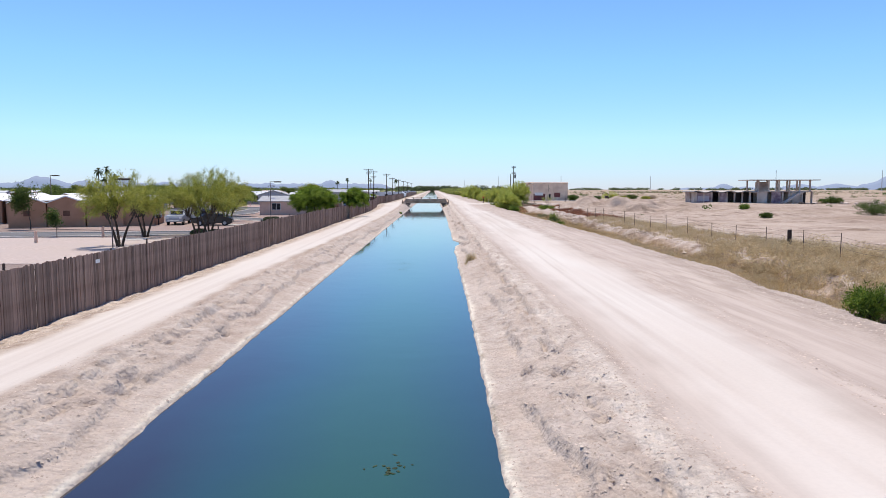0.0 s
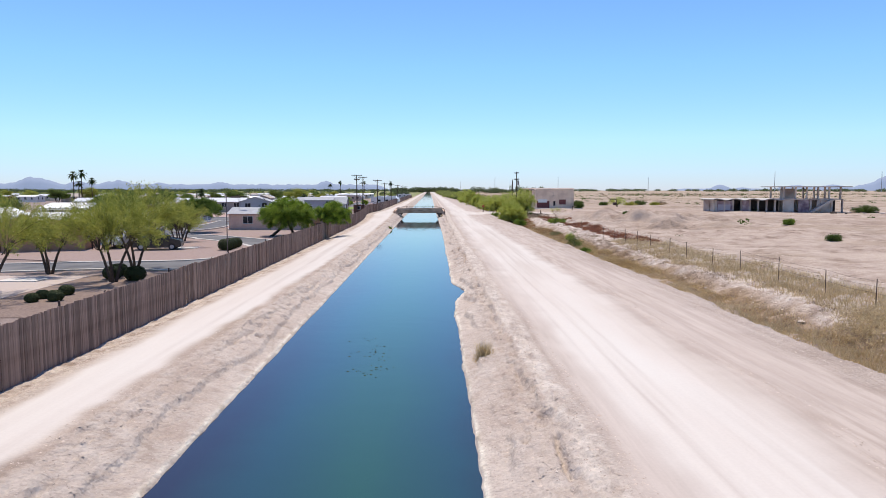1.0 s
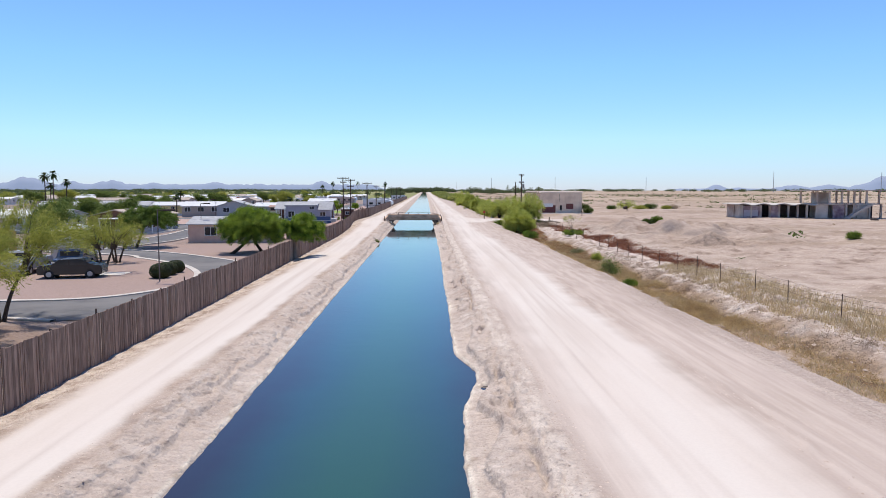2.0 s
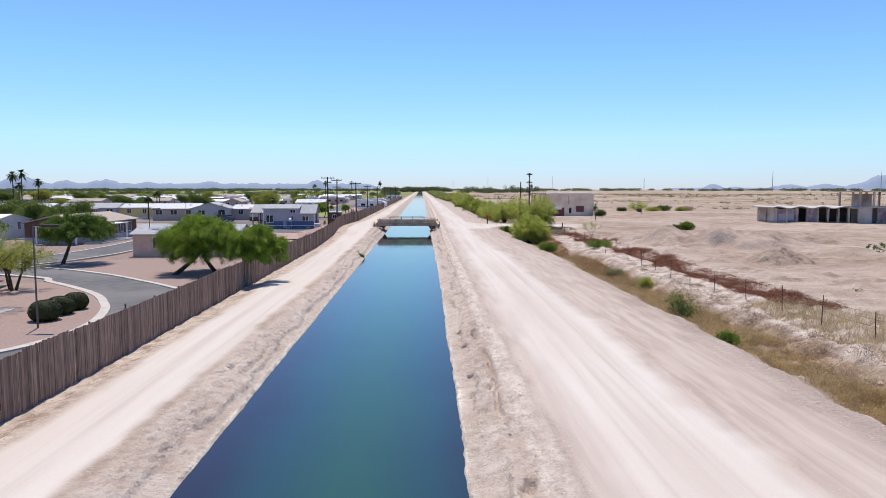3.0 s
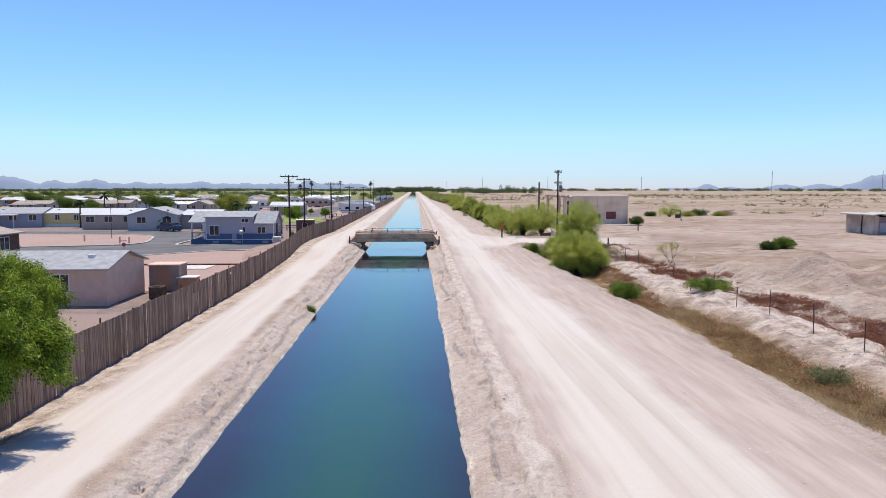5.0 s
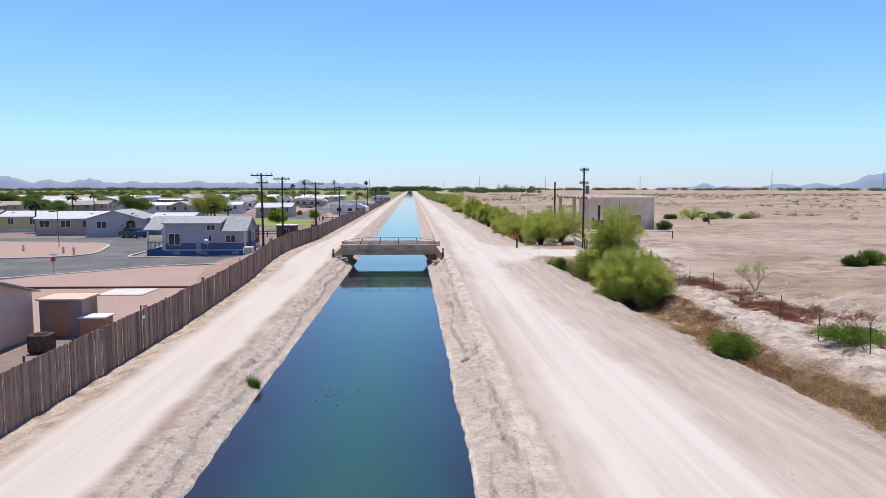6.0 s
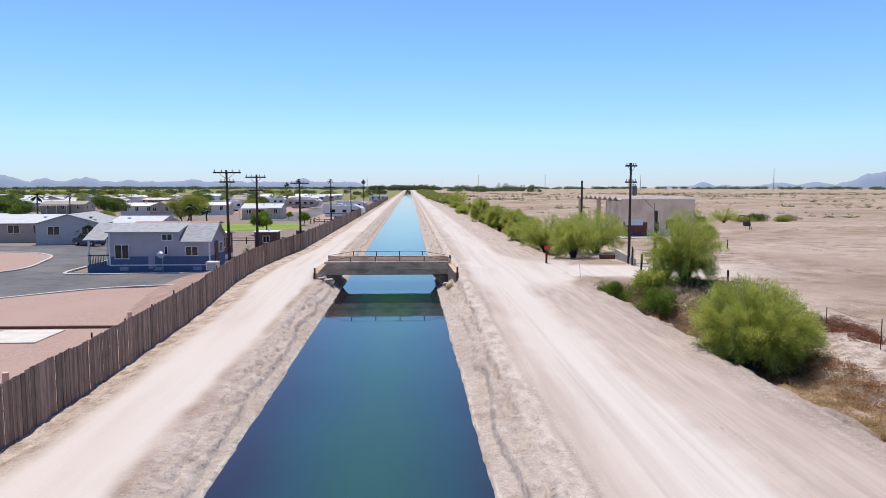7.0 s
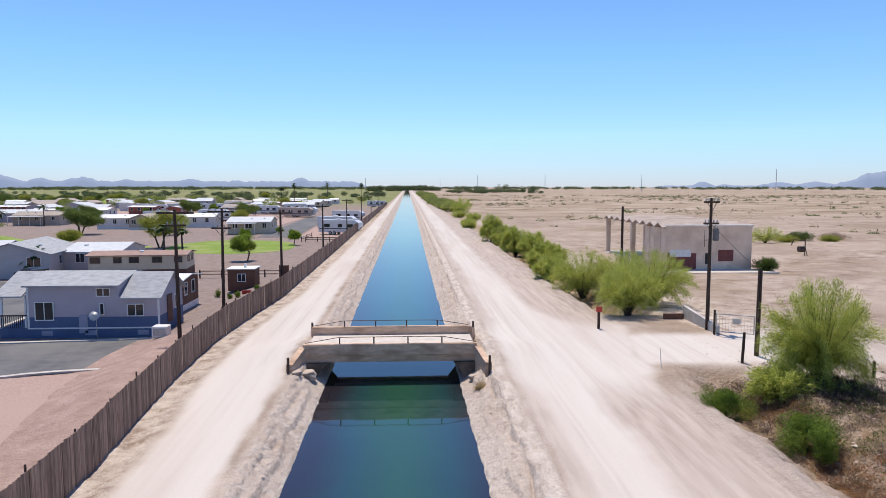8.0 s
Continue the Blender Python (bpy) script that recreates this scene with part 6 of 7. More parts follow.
part("roof", boxes((-1.4, 1.4, -0.15, 2.35, 2.1, 2.2), bev=0.02), ROOFWHITE, br)
window(br, "S", -0.35, 0.45, 0.9, 1.7, 0.0)
part("vent", tubes(((0.2, 1.0, 2.2), (0.2, 1.0, 2.55), 0.12, 0.12)), WHITE, br)
ns = thing("notice_frame", -13.4, 187.0, -0.6, "dark framed notice board by the fence", "notice board")
part("panel", boxes((-0.4, 0.4, -0.04, 0.04, 0.5, 1.7), bev=0.01), BROWN, ns)
part("post", boxes((-0.5, -0.4, -0.05, 0.05, -0.2, 1.75)), BROWN, ns)
part("post", boxes((0.4, 0.5, -0.05, 0.05, -0.2, 1.75)), BROWN, ns)
for k in range(5):
    post_thing("rail_post", "short dark wooden post beside the gravel yard", -13.7 - 0.15 * k, 160.2 + 1.9 * k, 1.0, 0.06, POLEWOOD, group="wooden posts", z=-0.5)
for x, y, h in ((-14.9, 127.2, 0.75), (-15.2, 139.3, 0.8), (-32.0, 55.9, 0.95), (-29.8, 62.6, 0.95), (-26.8, 63.9, 0.95), (-38.5, 166.0, 0.9), (-36.8, 164.8, 0.9), (-44.5, 169.0, 0.9)):
    post_thing("utility_pedestal", "weathered tan concrete pedestal post", x, y, h, 0.13, PEACH, 8, category="pedestal", group="pedestals", z=VZ)


def rail_fence(label, pts):
    """A low timber rail fence along a line of post places."""
    f = thing("rail_fence", pts[0][0], pts[0][1], VZ, label, "fence", "timber rail fences")
    ox, oy = pts[0]
    for x, y in pts:
        part("post", boxes((x - ox - 0.07, x - ox + 0.07, y - oy - 0.07, y - oy + 0.07, -0.1, 0.95), bev=0.01), POLEWOOD, f)
    for (xa, ya), (xb, yb) in zip(pts, pts[1:]):
        for z in (0.45, 0.8):
            part("rail", tubes(((xa - ox, ya - oy, z), (xb - ox, yb - oy, z), 0.05, 0.05), n=6), POLEWOOD, f)


rail_fence("low dark timber rail fence behind the garden shed", [(-24.0 + 2.4 * k, 194.0) for k in range(5)])
rail_fence("low dark timber rail fence round a trailer lot", [(-20.0, 256.0), (-20.2, 250.5), (-20.4, 245.0)])
rail_fence("low dark timber rail fence round a trailer lot", [(-19.6 + 2.2 * k, 244.6) for k in range(4)])
for k, (x, y, r) in enumerate(((-16.6, 177.8, 0.32), (-15.6, 176.4, 0.4), (-18.4, 180.5, 0.45), (-14.4, 178.8, 0.3))):
    make_bush("yard_plant", "small green plant in a gravel yard", x, y, gz(x, y), r, r * 2.0, GREENB, 350 + k, 700, (0.16, 0.03), "yard plants", 5)
pt = thing("planter", -15.2, 178.2, gz(-15.2, 178.2) - 0.03, "small faded red planter trough", "planter")
part("trough", boxes((-0.4, 0.4, -0.16, 0.16, 0, 0.3), bev=0.02), REDPAINT, pt)
part("soil", boxes((-0.36, 0.36, -0.12, 0.12, 0.3, 0.32)), BARK, pt)


def street_lamp(x, y, h, arm, z=-1.1):
    p = thing("street_lamp", x, y, z, "slim grey street lamp with a flat shoebox head", "street lamp", "street lamps")
    part("pole", tubes(((0, 0, -0.2), (0, 0, h), 0.05, 0.035), n=8), LAMPST, p)
    part("arm", boxes((min(0, arm), max(0, arm), -0.03, 0.03, h - 0.08, h - 0.02)), STEEL, p)
    part("head", boxes((arm - 0.05, arm + 0.75 if arm > 0 else arm + 0.05, -0.13, 0.13, h - 0.12, h + 0.02), bev=0.02) if arm > 0 else boxes((arm - 0.6, arm + 0.05, -0.13, 0.13, h - 0.12, h + 0.02), bev=0.02), STEEL, p)
    return p


street_lamp(-23.6, 51.0, 5.1, 0.7)
street_lamp(-18.5, 79.0, 5.2, 0.5)
street_lamp(-46.0, 84.0, 6.0, 0.3)
street_lamp(-43.2, 174.5, 4.6, -0.4)
street_lamp(-28.0, 118.0, 4.9, 0.4)
st = thing("stop_sign", -30.6, 148.2, VZ, "small red stop sign seen on a thin post", "road sign")
part("post", tubes(((0, 0, -0.2), (0, 0, 1.6), 0.03, 0.03)), GALV, st)
part("name_plate", boxes((-0.32, 0.32, -0.02, 0.0, 1.6, 1.72)), WHITE, st)
part("plate", tubes(((0, -0.05, 1.25), (0, -0.03, 1.25), 0.22, 0.22), n=8), REDPAINT, st)
mb = thing("mailbox_stand", -32.9, 82.4, VZ, "white boxes on a two-legged stand", "mailbox")
part("box", boxes((-0.4, 0.05, -0.2, 0.2, 0.9, 1.4), bev=0.03), WHITE, mb)
part("box", boxes((0.1, 0.5, -0.2, 0.2, 0.85, 1.3), bev=0.03), DARKIN, mb)
for lx in (-0.2, 0.3):
    part("leg", boxes((lx - 0.05, lx + 0.05, -0.05, 0.05, -0.1, 0.9)), DARKIN, mb)


# ---------------------------------------------------------------- vehicles
def vehicle(name, label, x, y, rz, profile, length, width, paint, glass, wheels, wr=0.33, category="car", z=VZ + 0.05, extra=None, group=""):
    """profile: outline (along, up) of the body; glass: quads (a0, a1, z0, z1) on both flanks."""
    v = thing(name, x, y, z, label, category, group, rz)
    bm = bmesh.new()
    prism(bm, profile, "x", -width / 2, width / 2)
    bmesh.ops.bevel(bm, geom=list(bm.edges), offset=0.05, segments=2, affect="EDGES")
    part("body", bm, paint, v, smooth=False)
    for a0, a1, z0, z1 in glass:
        part("side_window", boxes((-width / 2 - 0.012, width / 2 + 0.012, a0, a1, z0, z1)), GLASSD, v)
    for a in wheels:
        for s in (-1, 1):
            w = part("wheel", tubes(((s * (width / 2 - 0.2), a, wr), (s * (width / 2 + 0.02), a, wr), wr, wr), n=14), RUBBER, v)
            part("rim", tubes(((s * (width / 2 + 0.02), a, wr), (s * (width / 2 + 0.03), a, wr), wr * 0.6, wr * 0.55), n=10), GALV, w)
    if extra:
        extra(v)
    return v


SEDAN = [(-2.2, 0.3), (2.2, 0.3), (2.25, 0.7), (2.1, 0.95), (1.2, 1.0), (0.7, 1.42), (-0.7, 1.45), (-1.4, 1.05), (-2.15, 0.95), (-2.25, 0.6)]
PICKUP = [(-2.7, 0.4), (2.7, 0.4), (2.75, 0.9), (2.6, 1.15), (0.6, 1.15), (0.55, 1.75), (-0.7, 1.8), (-1.25, 1.2), (-2.6, 1.1), (-2.75, 0.8)]
RVBOX = [(-4.2, 0.55), (4.2, 0.55), (4.25, 2.9), (4.1, 3.1), (-4.0, 3.15), (-4.9, 2.6), (-4.95, 1.6), (-4.2, 1.5)]
PAINTS = [material("paint_" + n, tuple(k * 0.9 for k in c), c, 0.5, 0.25, spec=0.6) for n, c in (("silver", (0.42, 0.43, 0.45)), ("navy", (0.03, 0.05, 0.1)), ("black", (0.02, 0.02, 0.022)), ("white", (0.7, 0.7, 0.7)))]


def sedan(x, y, rz, k):
    return vehicle("car", ("silver", "dark blue", "black", "white")[k] + " parked sedan on asphalt", x, y, rz, SEDAN, 4.5, 1.75, PAINTS[k], ((-1.2, -0.05, 1.02, 1.36), (0.05, 0.95, 1.02, 1.32)), (-1.4, 1.4), group="parked cars")


def truck(x, y, rz, k):
    def front(v):
        part("windscreen", boxes((-0.7, 0.7, -1.16, -0.9, 1.22, 1.68)), GLASSD, v)
        for s in (-1, 1):
            part("headlight", boxes((s * 0.75 - 0.15, s * 0.75 + 0.15, -2.78, -2.7, 0.8, 0.98), bev=0.01), WHITE, v)
        part("bumper", boxes((-0.9, 0.9, -2.85, -2.72, 0.42, 0.62), bev=0.03), GALV, v)
    return vehicle("pickup_truck", ("silver", "dark blue", "black", "white")[k] + " parked pickup truck on asphalt", x, y, rz, PICKUP, 5.4, 1.9, PAINTS[k], ((-0.75, -0.1, 1.2, 1.66), (0.0, 0.45, 1.2, 1.66)), (-1.75, 1.75), 0.38, "truck", extra=front, group="parked cars")


def camper(x, y, rz, awning=False, brown=False):
    def more(v):
        part("stripe", boxes((-1.27, 1.27, -4.1, 4.1, 1.25, 1.4)), PAINTS[1], v, "dark side stripe")
        part("roof_unit", boxes((-0.4, 0.4, -0.5, 0.5, 3.1, 3.35), bev=0.05), WHITE, v)
        if awning:
            bm = bmesh.new()
            prism(bm, [(1.25, 2.4), (2.6, 1.75), (2.6, 1.8), (1.25, 2.47)], "y", -3.0, 1.0)
            part("awning", bm, material("teal_awning", (0.03, 0.3, 0.28), (0.05, 0.38, 0.35), 2.0, 0.7), v, "teal fabric awning")
    return vehicle("camper_trailer", ("tan-brown" if brown else "white") + " camper trailer with dark windows" + (" and teal awning" if awning else ""), x, y, rz, RVBOX, 8.5, 2.4, WALLS[3] if brown else PAINTS[3], ((-3.6, -2.4, 1.6, 2.3), (-1.2, -0.2, 1.6, 2.3), (1.6, 2.9, 1.6, 2.3)), (0.6, 1.5), 0.38, "camper", extra=more, group="campers")


truck(-31.0, 84.6, 8, 0)
truck(-28.0, 86.0, 12, 1)
sedan(-25.9, 81.6, 100, 2)
camper(-31.4, 93.6, 14, True)
sedan(-41.0, 192.0, 62, 1)
camper(-15.2, 263.0, 72)
camper(-17.6, 280.0, 76)
camper(-18.0, 316.0, 74)
camper(-36.5, 345.0, 80, brown=True)
camper(-40.0, 352.0, 95, brown=True)
camper(-16.0, 455.0, 84)
camper(-53.0, 318.0, 85)
camper(-60.0, 330.0, 80)
camper(-72.0, 318.0, 80)
for rx_, ry_, ra_ in ((-110, 402, 85), (-100, 393, 100), (-94, 401, 80), (-88, 407, 95), (-77, 400, 85), (-84, 452, 90), (-70, 415, 60), (-62, 392, 100), (-52, 372, 80), (-46, 398, 95), (-118, 415, 90), (-36, 352, 75)):
    camper(rx_, ry_, ra_)
truck(-20.5, 296.0, 100, 3)
sedan(-44.0, 300.0, 80, 0)
sedan(-48.0, 372.0, 70, 2)
truck(-58.0, 356.0, 95, 1)

# homes further back: a few kinds, copied along the rows
PROTO = [gable_home("mobile_home", l, x, y, w, d, 2.6, rr, wa, ro, ax, 0, 0.5, 30 + i, nw, group="homes in rows", porch=po) for i, (l, x, y, w, d, rr, wa, ro, ax, nw, po) in enumerate((
    ("taupe mobile home with tan roof", -98, 302, 12, 7, 3.5, WALLS[3], ROOFS[2], "x", 3, True), ("white mobile home with white roof and porch", -70.5, 285, 9, 8, 3.3, WALLS[2], ROOFWHITE, "x", 3, False),
    ("taupe gabled mobile home with tan roof", -63.6, 282, 5.5, 9, 3.6, WALLS[3], ROOFS[2], "y", 2, False), ("cream mobile home with pale grey-green roof", -34.8, 266, 9, 8, 3.5, WALLS[1], ROOFS[3], "x", 3, True),
    ("dark red mobile home with white roof", -64, 434, 10, 5, 3.0, WALLS[6], ROOFWHITE, "x", 4, False), ("grey-violet mobile home with pale roof", -108, 478, 13, 7, 3.5, LAVENDER, ROOFS[3], "x", 3, False)))]
rg = random.Random(77)
for x, y, k, a in ((-53.5, 291, 1, 4), (-118, 292, 0, -6), (-112, 318, 5, 5), (-176, 458, 0, 0), (-160, 446, 1, 5), (-130, 452, 1, 0)):
    copy_thing(PROTO[k], pose(x, y, -1.1, 0, 0, a))
for row, n_home in ((345, 6), (378, 8), (412, 9), (446, 10), (480, 11), (515, 12)):
    for k in range(n_home + 3):
        x = -42 - 17.5 * k - rg.uniform(0, 5) - (55 if row < 370 else 0)
        if rg.random() < 0.2 or x < -40 - row * 0.62:
            continue
        copy_thing(rg.choice(PROTO), pose(x, row + rg.uniform(-6, 6), -1.1, 0, 0, rg.choice((0, 0, 5, 90, -8))))

# village trees and palms
rg = random.Random(5)
VT = [make_tree("village_tree", "rounded green shade tree on a watered lawn", -23.0, 212.0, -1.1, 3.7, 2.1, MESQ, 200, 1, 14000, (0, 0), (0.2, 0.08), (0.9, 0.9, 0.7), 0.2, 0.5, 0.3, 0.1, "shade trees"),
      make_tree("village_tree", "broad dark green shade tree in a gravel yard", -70.0, 266.0, -1.1, 5.9, 4.9, SHADET, 201, 2, 26000, (0, 0), (0.24, 0.1), (0.8, 0.8, 0.6), 0.2, 0.5, 0.2, 0.16, "shade trees"),
      make_tree("village_tree", "feathery yellow-green shade tree among the homes", -42.0, 233.0, -1.1, 6.0, 4.6, PALO, 202, 2, 26000, (0, 0), (0.26, 0.08), (0.9, 0.9, 0.7), 0.3, 0.5, 0.2, 0.14, "shade trees")]
for x, y, k, s in ((-20.8, 238, 0, 0.72), (-57.5, 234, 2, 0.5), (-60, 238, 2, 0.42), (-84, 256, 1, 0.8), (-92, 262, 1, 0.9), (-50, 262, 0, 0.9), (-31.5, 247, 0, 0.62), (-44, 296, 2, 0.7), (-27.5, 262, 0, 0.5), (-150, 322, 2, 1.1), (-138, 331, 1, 1.05), (-161, 318, 1, 1.1), (-104, 246, 2, 0.7)):
    copy_thing(VT[k], pose(x, y, -1.1, 0, 0, x * 31) @ Matrix.Diagonal((s, s, s, 1)))
for i in range(74):
    y = 300 + 330 * (i / 74) + rg.uniform(-12, 12)
    x = -46 - rg.random() ** 0.7 * (y * 0.6)
    s = rg.uniform(0.55, 1.0)
    copy_thing(VT[rg.choice((1, 1, 2, 0))], pose(x, y, -1.1, 0, 0, rg.uniform(0, 360)) @ Matrix.Diagonal((s, s, s, 1)))
for x, y in ((-52, 150), (-58, 152), (-47, 118), (-66, 122), (-70, 165), (-80, 120)):
    copy_thing(VT[1], pose(x, y, -1.1, 0, 0, x * 17) @ Matrix.Diagonal((0.85, 0.85, 0.9, 1)))


def palm(x, y, h, seed, label="tall fan palm with a round head"):
    p = thing("palm_tree", x, y, -1.1, label, "palm tree", "palms")
    rg = random.Random(seed)
    part("trunk", tubes(((0, 0, -0.2), (0.1, 0, h * 0.5), 0.2, 0.16), ((0.1, 0, h * 0.5), (0.0, 0.1, h), 0.16, 0.14), n=8), BARK, p)
    V, Fc = [], []
    for i in range(46):
        a, e = rg.uniform(0, 6.283), rg.uniform(-0.9, 1.2)
        ln = rg.uniform(1.6, 2.4)
        pts = []
        for k in range(4):
            s = ln * k / 3
            r = s * math.cos(e)
            zz = h + s * math.sin(e) - 0.22 * s * s
            pts.append((math.cos(a) * r, math.sin(a) * r, zz))
        w = Vector((-math.sin(a), math.cos(a), 0))
        k0 = len(V)
        for k, q in enumerate(pts):
            ww = (0.05, 0.17, 0.3, 0.03)[k]
            V += [Vector(q) + w * ww + Vector((0, 0, -0.1 * ww)), Vector(q) - w * ww + Vector((0, 0, -0.1 * ww))]
        Fc += [(k0 + 2 * k, k0 + 2 * k + 1, k0 + 2 * k + 3, k0 + 2 * k + 2) for k in range(3)]
    part("fronds", (V, Fc), PALM, p)
    return p


palm(-43.0, 196.0, 2.6, 1, "short fan palm in front of a grey home").scale = (0.95, 0.95, 1.0)
P1 = palm(-127, 265, 11.5, 2)
for x, y, s in ((-122.5, 262, 1.04), (-130, 285, 0.84), (-124.5, 264, 0.72), (-58, 470, 0.95), (-66, 480, 0.8), (-47, 520, 1.0), (-34.5, 221, 0.32), (-36.5, 219, 0.38), (-30, 560, 1.0), (-95, 300, 0.45), (-75, 245, 0.5), (-62, 205, 0.42)):
    copy_thing(P1, pose(x, y, -1.1, 0, 0, x * 7) @ Matrix.Diagonal((1, 1, s, 1) if s > 0.7 else (0.85, 0.85, s, 1)))


# ---------------------------------------------------------------- right side buildings
def pump_building():
    b = thing("pump_building", 32.2, 189.4, 0, "cream concrete pump building with folded roof and open columns", "building")
    part("wall", boxes((-4.8, 4.8, 0, 0.25, -0.2, 4.85), bev=0.02), CREAM, b, "stained cream front wall")
    part("wall", boxes((-4.8, -4.55, 0.25, 7.4, -0.2, 4.6)), CREAM, b)
    part("wall", boxes((4.55, 4.8, 0.25, 7.4, -0.2, 4.6)), CREAM, b)
    part("wall", boxes((-4.55, 4.55, 7.2, 7.4, -0.2, 4.6)), CREAM, b)
    part("fascia", boxes((-5.0, 5.0, -0.12, 0.3, 4.86, 4.98), bev=0.02), ROOFWHITE, b, "pale roof edge")
    for k in range(4):
        part("pilaster", boxes((-4.86, -4.8, 1.6 + 1.75 * k, 1.78 + 1.75 * k, -0.2, 4.6)), CREAM, b)
    bm = bmesh.new()
    n, y0, y1 = 9, 0.3, 22.6
    top, bot = [], []
    for i in range(2 * n + 1):
        y = y0 + (y1 - y0) * i / (2 * n)
        z = 4.62 + (0.45 if i % 2 else 0.0)
        top.append((y, z + 0.12))
        bot.append((y, z))
    prism(bm, bot + top[::-1], "x", -5.2, 5.0)
    part("folded_roof", bm, DUSTROOF, b, "dusty zigzag folded concrete roof")
    for sx in (-4.95, 4.4):
        for y in (11.2, 21.8):
            part("column", boxes((sx, sx + 0.55, y, y + 0.5, -0.2, 4.66), bev=0.03), CREAM, b)
    part("floor_slab", boxes((-5.0, 5.0, 7.4, 22.4, -0.2, 0.1), bev=0.03), SLABC, b)
    for y in (12.6, 13.3):
        part("pipe_stub", tubes(((-2.5, y, 0.0), (-2.5, y, 1.3), 0.16, 0.16), n=8), STEEL, b)
    part("slab", boxes((-5.6, 6.4, -3.0, -0.02, -0.2, 0.14), bev=0.03), DECK, b)
    part("painted_patch", boxes((1.05, 2.75, -0.012, 0.0, 1.0, 2.25)), GRAF, b, "faded maroon painted patch")
    part("painted_patch", boxes((-4.6, -1.4, -0.012, 0.0, 0.0, 1.9)), GRAF, b)
    part("white_patch", boxes((-4.3, -2.0, -0.02, -0.012, 1.5, 2.3)), WHITE, b)
    part("scrawl", boxes((-0.4, 0.1, -0.012, 0.0, 0.7, 1.9)), DARKIN, b)
    part("wall_crack", boxes((-0.55, -0.5, -0.01, 0.0, 2.6, 4.4), (-0.5, -0.2, -0.01, 0.0, 3.3, 3.36)), DARKIN, b)


pump_building()


def ruin():
    b = thing("ruined_building", 61.7, 162.0, gz(70, 162) - 0.05, "abandoned concrete building with open bays and upper frame", "building")
    L = 27.7
    bm = bmesh.new()
    nb = 8
    out_t, out_b = [], []
    for i in range(nb * 4 + 1):
        x = -0.8 + (15.6) * i / (nb * 4)
        z = 2.5 + 0.16 * math.sin(math.pi * 2 * i / 8.0)
        out_t.append((x, z + 0.14))
        out_b.append((x, z))
    prism(bm, out_b + out_t[::-1], "y", -0.9, 6.5)
    part("wavy_roof", bm, KERB, b, "thin wavy concrete canopy roof")
    # Near-black wall: its colour stands for the shade deep in the bays.
    part("back_wall", boxes((0, L, 2.6, 2.85, -0.3, 2.5)), DARKIN, b, "back wall coloured near black as the shade inside the bays")
    for k in range(9):
        x = 0.1 + 1.83 * k
        part("bay_pier", boxes((x, x + 0.34, -0.05, 0.3, -0.3, 2.5)), RUIN, b)
    for k, (x0, x1) in enumerate(((0.4, 4.2), (5.9, 7.6), (15.0, 17.2), (18.2, 20.5), (22.2, 25.2))):
        part("front_wall", boxes((x0, x1, 0.02, 0.22, -0.3, 2.45 if k > 1 else 2.3)), RUINP if k in (0, 1, 3) else RUIN, b, "peeling painted front wall")
    part("scrawl", boxes((0.7, 3.4, 0.0, 0.015, 0.3, 1.5)), LAVENDER, b, "faded bluish scrawl")
    part("end_wall", boxes((0.0, 0.2, 0.25, 6.2, -0.3, 2.5)), RUIN, b)
    part("upper_floor", boxes((14.6, L, -0.3, 6.4, 2.5, 2.72)), RUIN, b)
    part("upper_roof", boxes((13.0, L + 1.6, -0.8, 6.6, 5.2, 5.38)), RUIN, b, "thin flat upper roof slab")
    for k in range(6):
        x = 14.9 + 2.45 * k
        part("upper_column", boxes((x, x + 0.3, 0, 0.3, 2.72, 5.2)), RUIN, b)
        part("upper_column", boxes((x, x + 0.3, 5.9, 6.2, 2.72, 5.2)), RUIN, b)
    for k in range(4):
        x = 20.6 + 2.3 * k
        part("lower_column", boxes((x, x + 0.32, -0.2, 0.12, -0.3, 2.5)), RUIN, b)
    part("tank", boxes((16.3, 18.7, 2.5, 4.5, 2.72, 4.9)), RUIN, b)
    bm = bmesh.new()
    prism(bm, [(20.0, -0.2), (20.9, -0.2), (25.4, 2.5), (24.5, 2.5)], "y", -1.3, -0.35)
    part("stair_flight", bm, RUIN, b, "straight concrete stair")
    part("inner_wall", boxes((15.0, L - 4.0, 2.3, 2.5, -0.3, 2.5)), RUIN, b)
    # Dark sheets painted as the shade of door openings.
    for x in (17.4, 21.1, 25.6):
        part("doorway_shade", boxes((x, x + 0.95, 2.26, 2.295, 0, 2.05)), DARKIN, b)


ruin()
rb = random.Random(8)
for i in range(26):
    x, y = rb.uniform(80, 104), rb.uniform(148, 158)
    bm = bmesh.new()
    bmesh.ops.create_icosphere(bm, subdivisions=1, radius=rb.uniform(0.25, 0.75))
    for v in bm.verts:
        v.co *= 0.7 + 0.6 * rb.random()
        v.co.z *= 0.6
    rk = part("rubble_lump", bm, RUIN if i % 3 else DARKIN, None)
    rk.location = (x, y, gz(x, y) + 0.05)
    tagged(rk, "lump of broken concrete rubble near the ruin", "rubble", "rubble")

